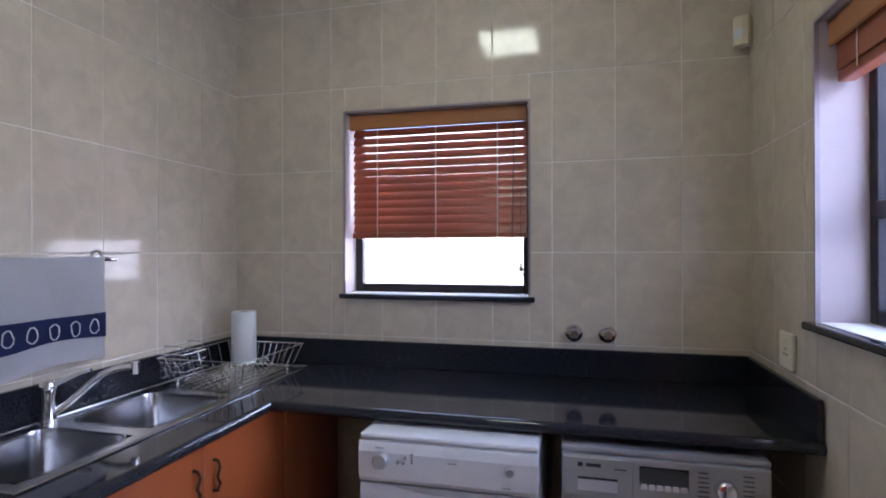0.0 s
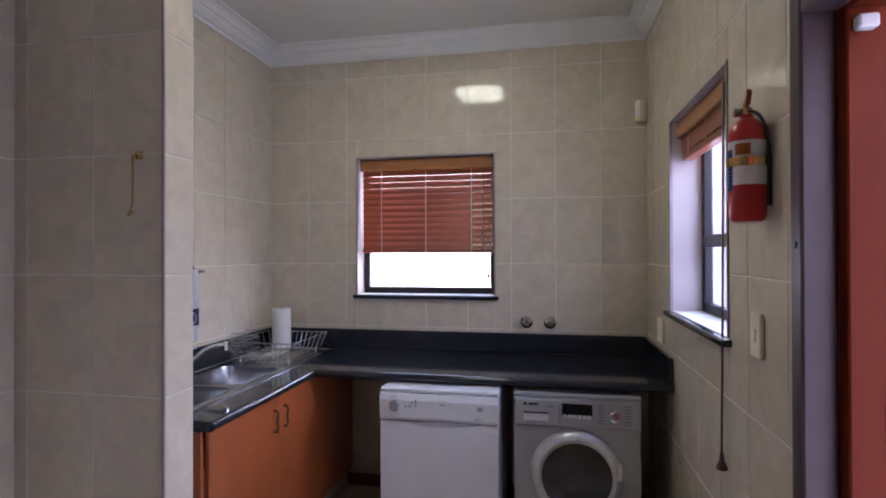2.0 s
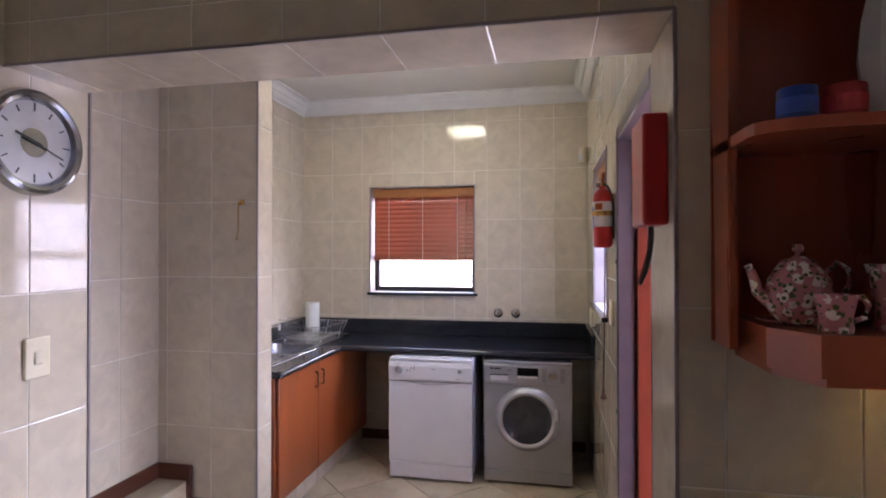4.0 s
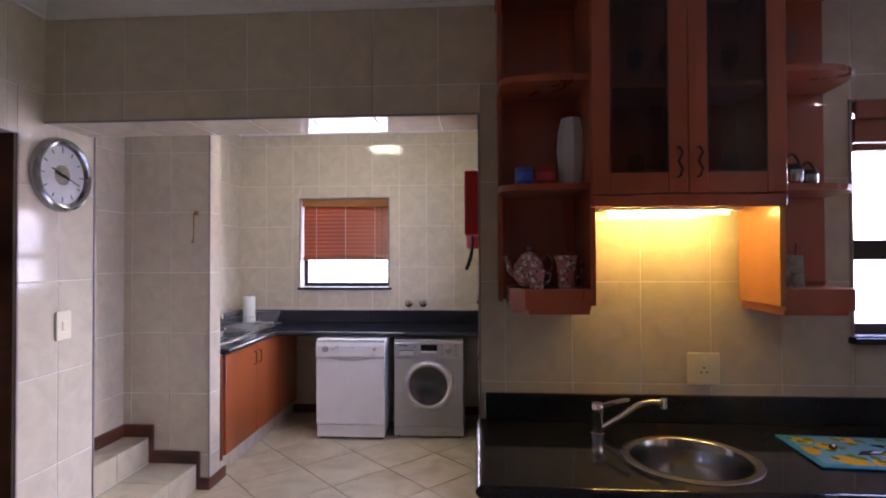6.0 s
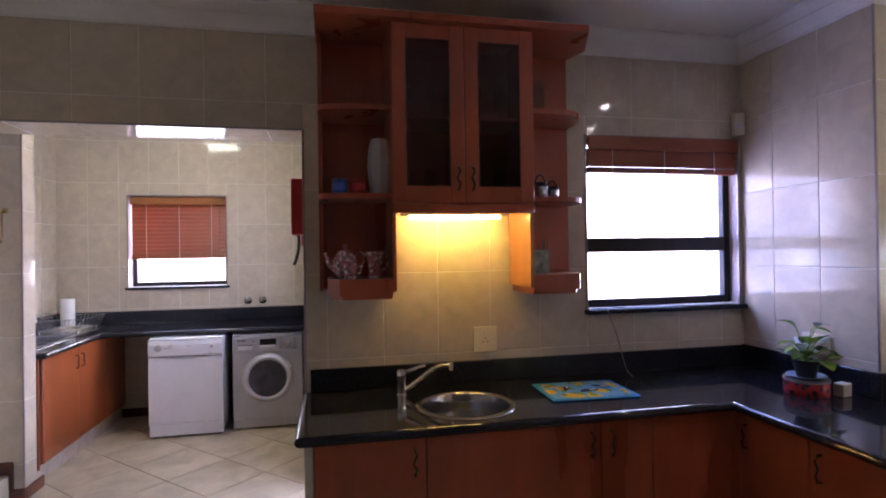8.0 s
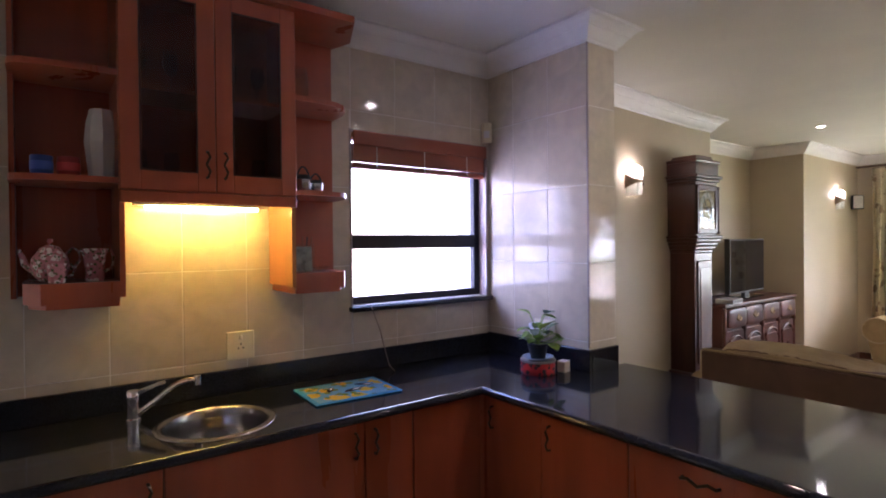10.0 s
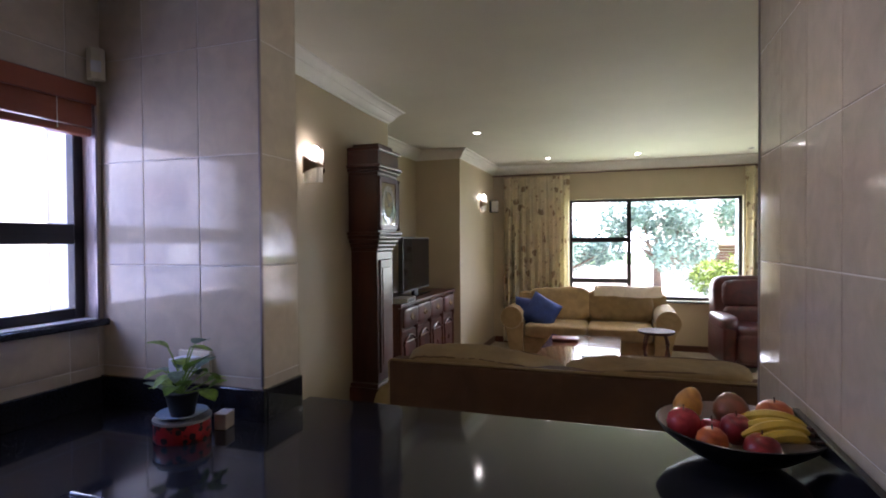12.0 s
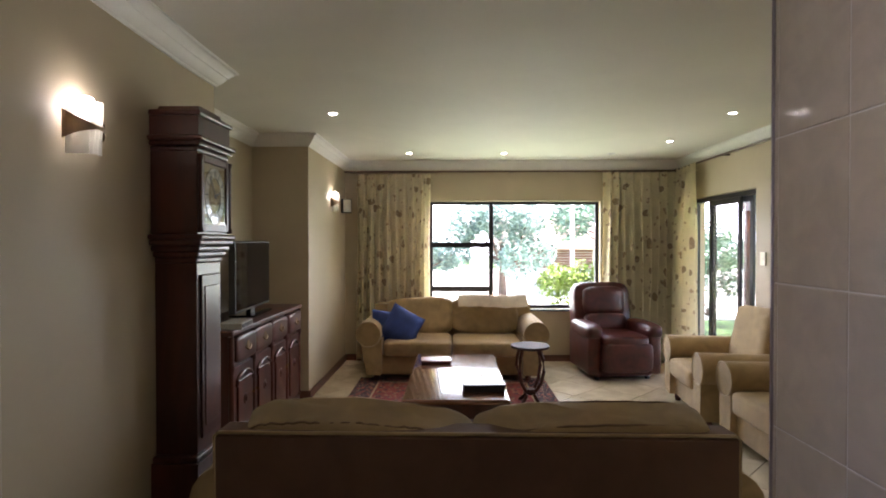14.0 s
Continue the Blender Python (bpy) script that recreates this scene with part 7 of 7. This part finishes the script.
def tree(x, y, h, spread, seed, leaf, label, leaves=6000, size=0.07, trunk_r=0.11, low=0.35):
    rnd = random.Random(seed)
    t = thing("tree", pose(x, y, -0.12), label, "tree")
    top = Vector((rnd.uniform(-0.3, 0.3), rnd.uniform(-0.3, 0.3), h * 0.62))
    part("trunk", tube(bmesh.new(), [(0, 0, 0), (top.x * 0.3, top.y * 0.2, h * 0.2), (top.x * 0.5, top.y * 0.7, h * 0.42), top], trunk_r, 10, taper=[1.3, 1, 0.8, 0.45]), BARK, t, smooth=True)
    blobs = [(top.x, top.y, h * 0.8, spread * 0.55)]
    for k in range(8):
        a = 2.4 * k + rnd.uniform(-0.3, 0.3)
        z0 = h * rnd.uniform(low * 0.8, 0.55)
        r = spread * rnd.uniform(0.55, 1.0)
        e = Vector((r * math.cos(a), r * math.sin(a), h * rnd.uniform(low + 0.1, 0.85)))
        part("limb", tube(bmesh.new(), arc((top.x * z0 / h, top.y * z0 / h, z0), (e.x * 0.5, e.y * 0.5, z0 + 0.3), e, 5), trunk_r * 0.4, 6, taper=[1, 0.9, 0.75, 0.6, 0.45, 0.25]), BARK, t)
        blobs.append((e.x, e.y, e.z, spread * rnd.uniform(0.28, 0.45)))
    me = crown(blobs, leaves, size, seed)
    me.materials.append(leaf)
    c = new("crown", me)
    c.parent = t
    c["kind"] = "stuff"
    return t


def shrub(x, y, h, r, seed, leaf, label, leaves=2600, size=0.045):
    rnd = random.Random(seed)
    t = thing("shrub", pose(x, y, -0.12), label, "shrub")
    blobs = []
    for k in range(7):
        a = 0.9 * k
        e = Vector((r * 0.55 * math.cos(a), r * 0.55 * math.sin(a), h * rnd.uniform(0.35, 0.8)))
        part("branch", tube(bmesh.new(), [(0, 0, 0), (e.x * 0.6, e.y * 0.6, e.z * 0.6), e], 0.018, 5, taper=[1, 0.7, 0.3]), BARK, t)
        blobs.append((e.x, e.y, e.z, r * rnd.uniform(0.4, 0.6)))
    me = crown(blobs, leaves, size, seed)
    me.materials.append(leaf)
    c = new("foliage", me)
    c.parent = t
    c["kind"] = "stuff"
    return t


GREEN = leaf_mat("foliage_green", (0.17, 0.27, 0.17))
GREY = leaf_mat("foliage_grey_green", (0.20, 0.29, 0.23))
LIME = leaf_mat("foliage_lime", (0.22, 0.3, 0.04))
tree(17.5, -2.9, 2.75, 1.25, 3, GREY, "round grey-green garden tree seen through the lounge window", 6500, 0.075)
tree(18.5, -0.4, 2.1, 1.4, 8, GREY, "low grey-green garden tree near the boundary", 5600, 0.08)
tree(19.5, -6.6, 4.6, 1.7, 12, GREEN, "tall dark green garden tree beside the path", 6500, 0.09)
tree(26.0, 3.0, 3.2, 2.0, 21, GREY, "distant pale green tree beyond the lawn", 3000, 0.11)
tree(12.5, -9.0, 4.2, 1.9, 31, GREEN, "dark green tree beyond the patio", 6000, 0.08)
shrub(13.6, -3.9, 1.35, 0.62, 5, LIME, "bright lime-green shrub outside the lounge window", 3200, 0.045)
shrub(9.6, -8.2, 1.5, 0.9, 6, GREEN, "green shrub beyond the patio", 2600, 0.06)
shrub(15.2, -7.4, 2.3, 1.2, 9, GREEN, "tall green hedge shrub beyond the patio", 3600, 0.07)
shrub(15.0, 0.8, 0.9, 0.6, 7, GREEN, "low green shrub on the lawn edge", 2000, 0.05)
tagged(part("pavement_garden", bx(14.6, 20.8, -14, 10, -0.12, -0.10), mat("pale_paving", (0.62, 0.58, 0.52), 0.85, vary=0.1, scale=2, bump=0.2)), kind="structure")
wall("wall_garden_east", "x", 20.8, 21.0, -20, 14, -0.12, 0.7, [], PLASTER)
ROOF = mat("terracotta_roof", (0.5, 0.33, 0.27), 0.8, vary=0.2, scale=4, bump=0.2)
hs = thing("house", pose(39.0, -7.6, -1.1), "neighbouring house with a reddish tiled roof", "house")
part("wall", bx(-1.5, 4.0, -3.0, 3.0, 0, 2.3), PLASTER, hs)
rf = part("roof", prism(bmesh.new(), [(-2.0, 2.25), (4.5, 2.25), (1.25, 4.4)], "y", -3.4, 3.4), ROOF, hs)
for k in range(9):
    t = k / 9
    part("tile_course", bx(-2.02 + 3.25 * t, -1.68 + 3.25 * t, -3.42, 3.42, 2.28 + 2.15 * t, 2.33 + 2.15 * t, 0.01), ROOF, rf)
for k in range(12):
    part("cladding_board", bx(-1.55, -1.5, -2.9, 2.9, 0.2 + k * 0.17, 0.35 + k * 0.17, 0.01), mat("red_cladding", (0.26, 0.12, 0.09), 0.8, vary=0.2), hs)
pl = thing("garden_pole", pose(18.4, -5.0, -0.12), "slim white pole standing in the garden", "pole")
part("pole", lathe(bmesh.new(), [(0, 0), (0.07, 0), (0.06, 0.1), (0.055, 4.2), (0, 4.22)], 12), WHITE, pl, smooth=True)
pt = thing("patio_roof", pose(0, 0, 0), "orange-brown timber patio roof on posts", "patio roof")
part("deck", bx(6.3, 13.6, -7.4, -4.82, 2.42, 2.50), mat("patio_timber", (0.38, 0.17, 0.07), 0.5, vary=0.2, scale=5, stretch=(0.1, 1, 1), bump=0.1), pt)
part("beam", bx(6.3, 13.6, -7.4, -7.3, 2.2, 2.42, 0.005), MAHOG, pt)
for x in (6.4, 10.2, 13.4):
    part("post", bx(x, x + 0.1, -7.4, -7.3, -0.04, 2.2, 0.005), MAHOG, pt)

# bright hazy sky beyond the garden
bm = bmesh.new()
arcp = [(70 * math.cos(radians(-75 + 10 * k)), 70 * math.sin(radians(-75 + 10 * k))) for k in range(16)]
low, high = [bm.verts.new((x, y, -3)) for x, y in arcp], [bm.verts.new((x, y, 45)) for x, y in arcp]
for k in range(15):
    bm.faces.new((low[k], low[k + 1], high[k + 1], high[k]))
tagged(part("backdrop_sky", bm, glow("hazy_sky", (0.88, 0.95, 1.0), 2.3)), kind="structure")

# ---- wall and floor tiles ----
tile_face(w_back, "y", 3.14, -1, -1.285, 1.165, 0.0, 2.81, [WIN1], ou=-1.285)
tile_face(w_left, "x", -1.285, 1, 1.49, 3.14, 0.0, 2.81, [], ou=3.14)
tile_face(w_left, "x", -1.285, 1, 0.336, 1.34, 0.0, 2.81, [], ou=1.34)
tile_face(w_stub, "y", 1.34, -1, -1.285, -0.68, 0.0, 2.81, [], ou=-0.68)
tile_face(w_stub, "x", -0.68, 1, 1.34, 1.49, 0.0, 2.81, [], ou=1.34)
tile_face(w_right, "x", 1.165, -1, 0.315, 3.14, 0.0, 2.81, [WIN2, BACKDOOR], ou=3.14)
tile_face(w_kit, "y", 0.035, -1, -0.75, 3.58, 0.0, 2.61, [PASS, KWIN], ou=1.526)
tile_face(w_kit, "z", 2.155, -1, -0.75, 1.15, 0.035, 0.315, [], ou=1.526, ov=0.035)
tile_face(w_clock, "x", -0.75, 1, -1.6, 0.336, 0.0, 2.61, [SIDEDOOR], ou=0.116)
tile_face(w_col, "x", 3.58, -1, -0.737, 0.035, 0.0, 2.61, [], ou=-0.737)
tile_face(w_col, "y", -0.737, -1, 3.58, 3.808, 0.0, 2.61, [], ou=3.58)
tile_face(w_pier, "y", -2.505, 1, 2.95, 4.38, 0.0, CH, [], ou=4.36)
tile_face(w_pier, "x", 4.38, 1, -2.8, -2.505, 0.0, CH - 0.12, [], ou=-2.505)
floor_tiles(-0.9, 2.95, -5.2, 3.14)
floor_tiles(3.0, 9.95, -4.56, 0.45)
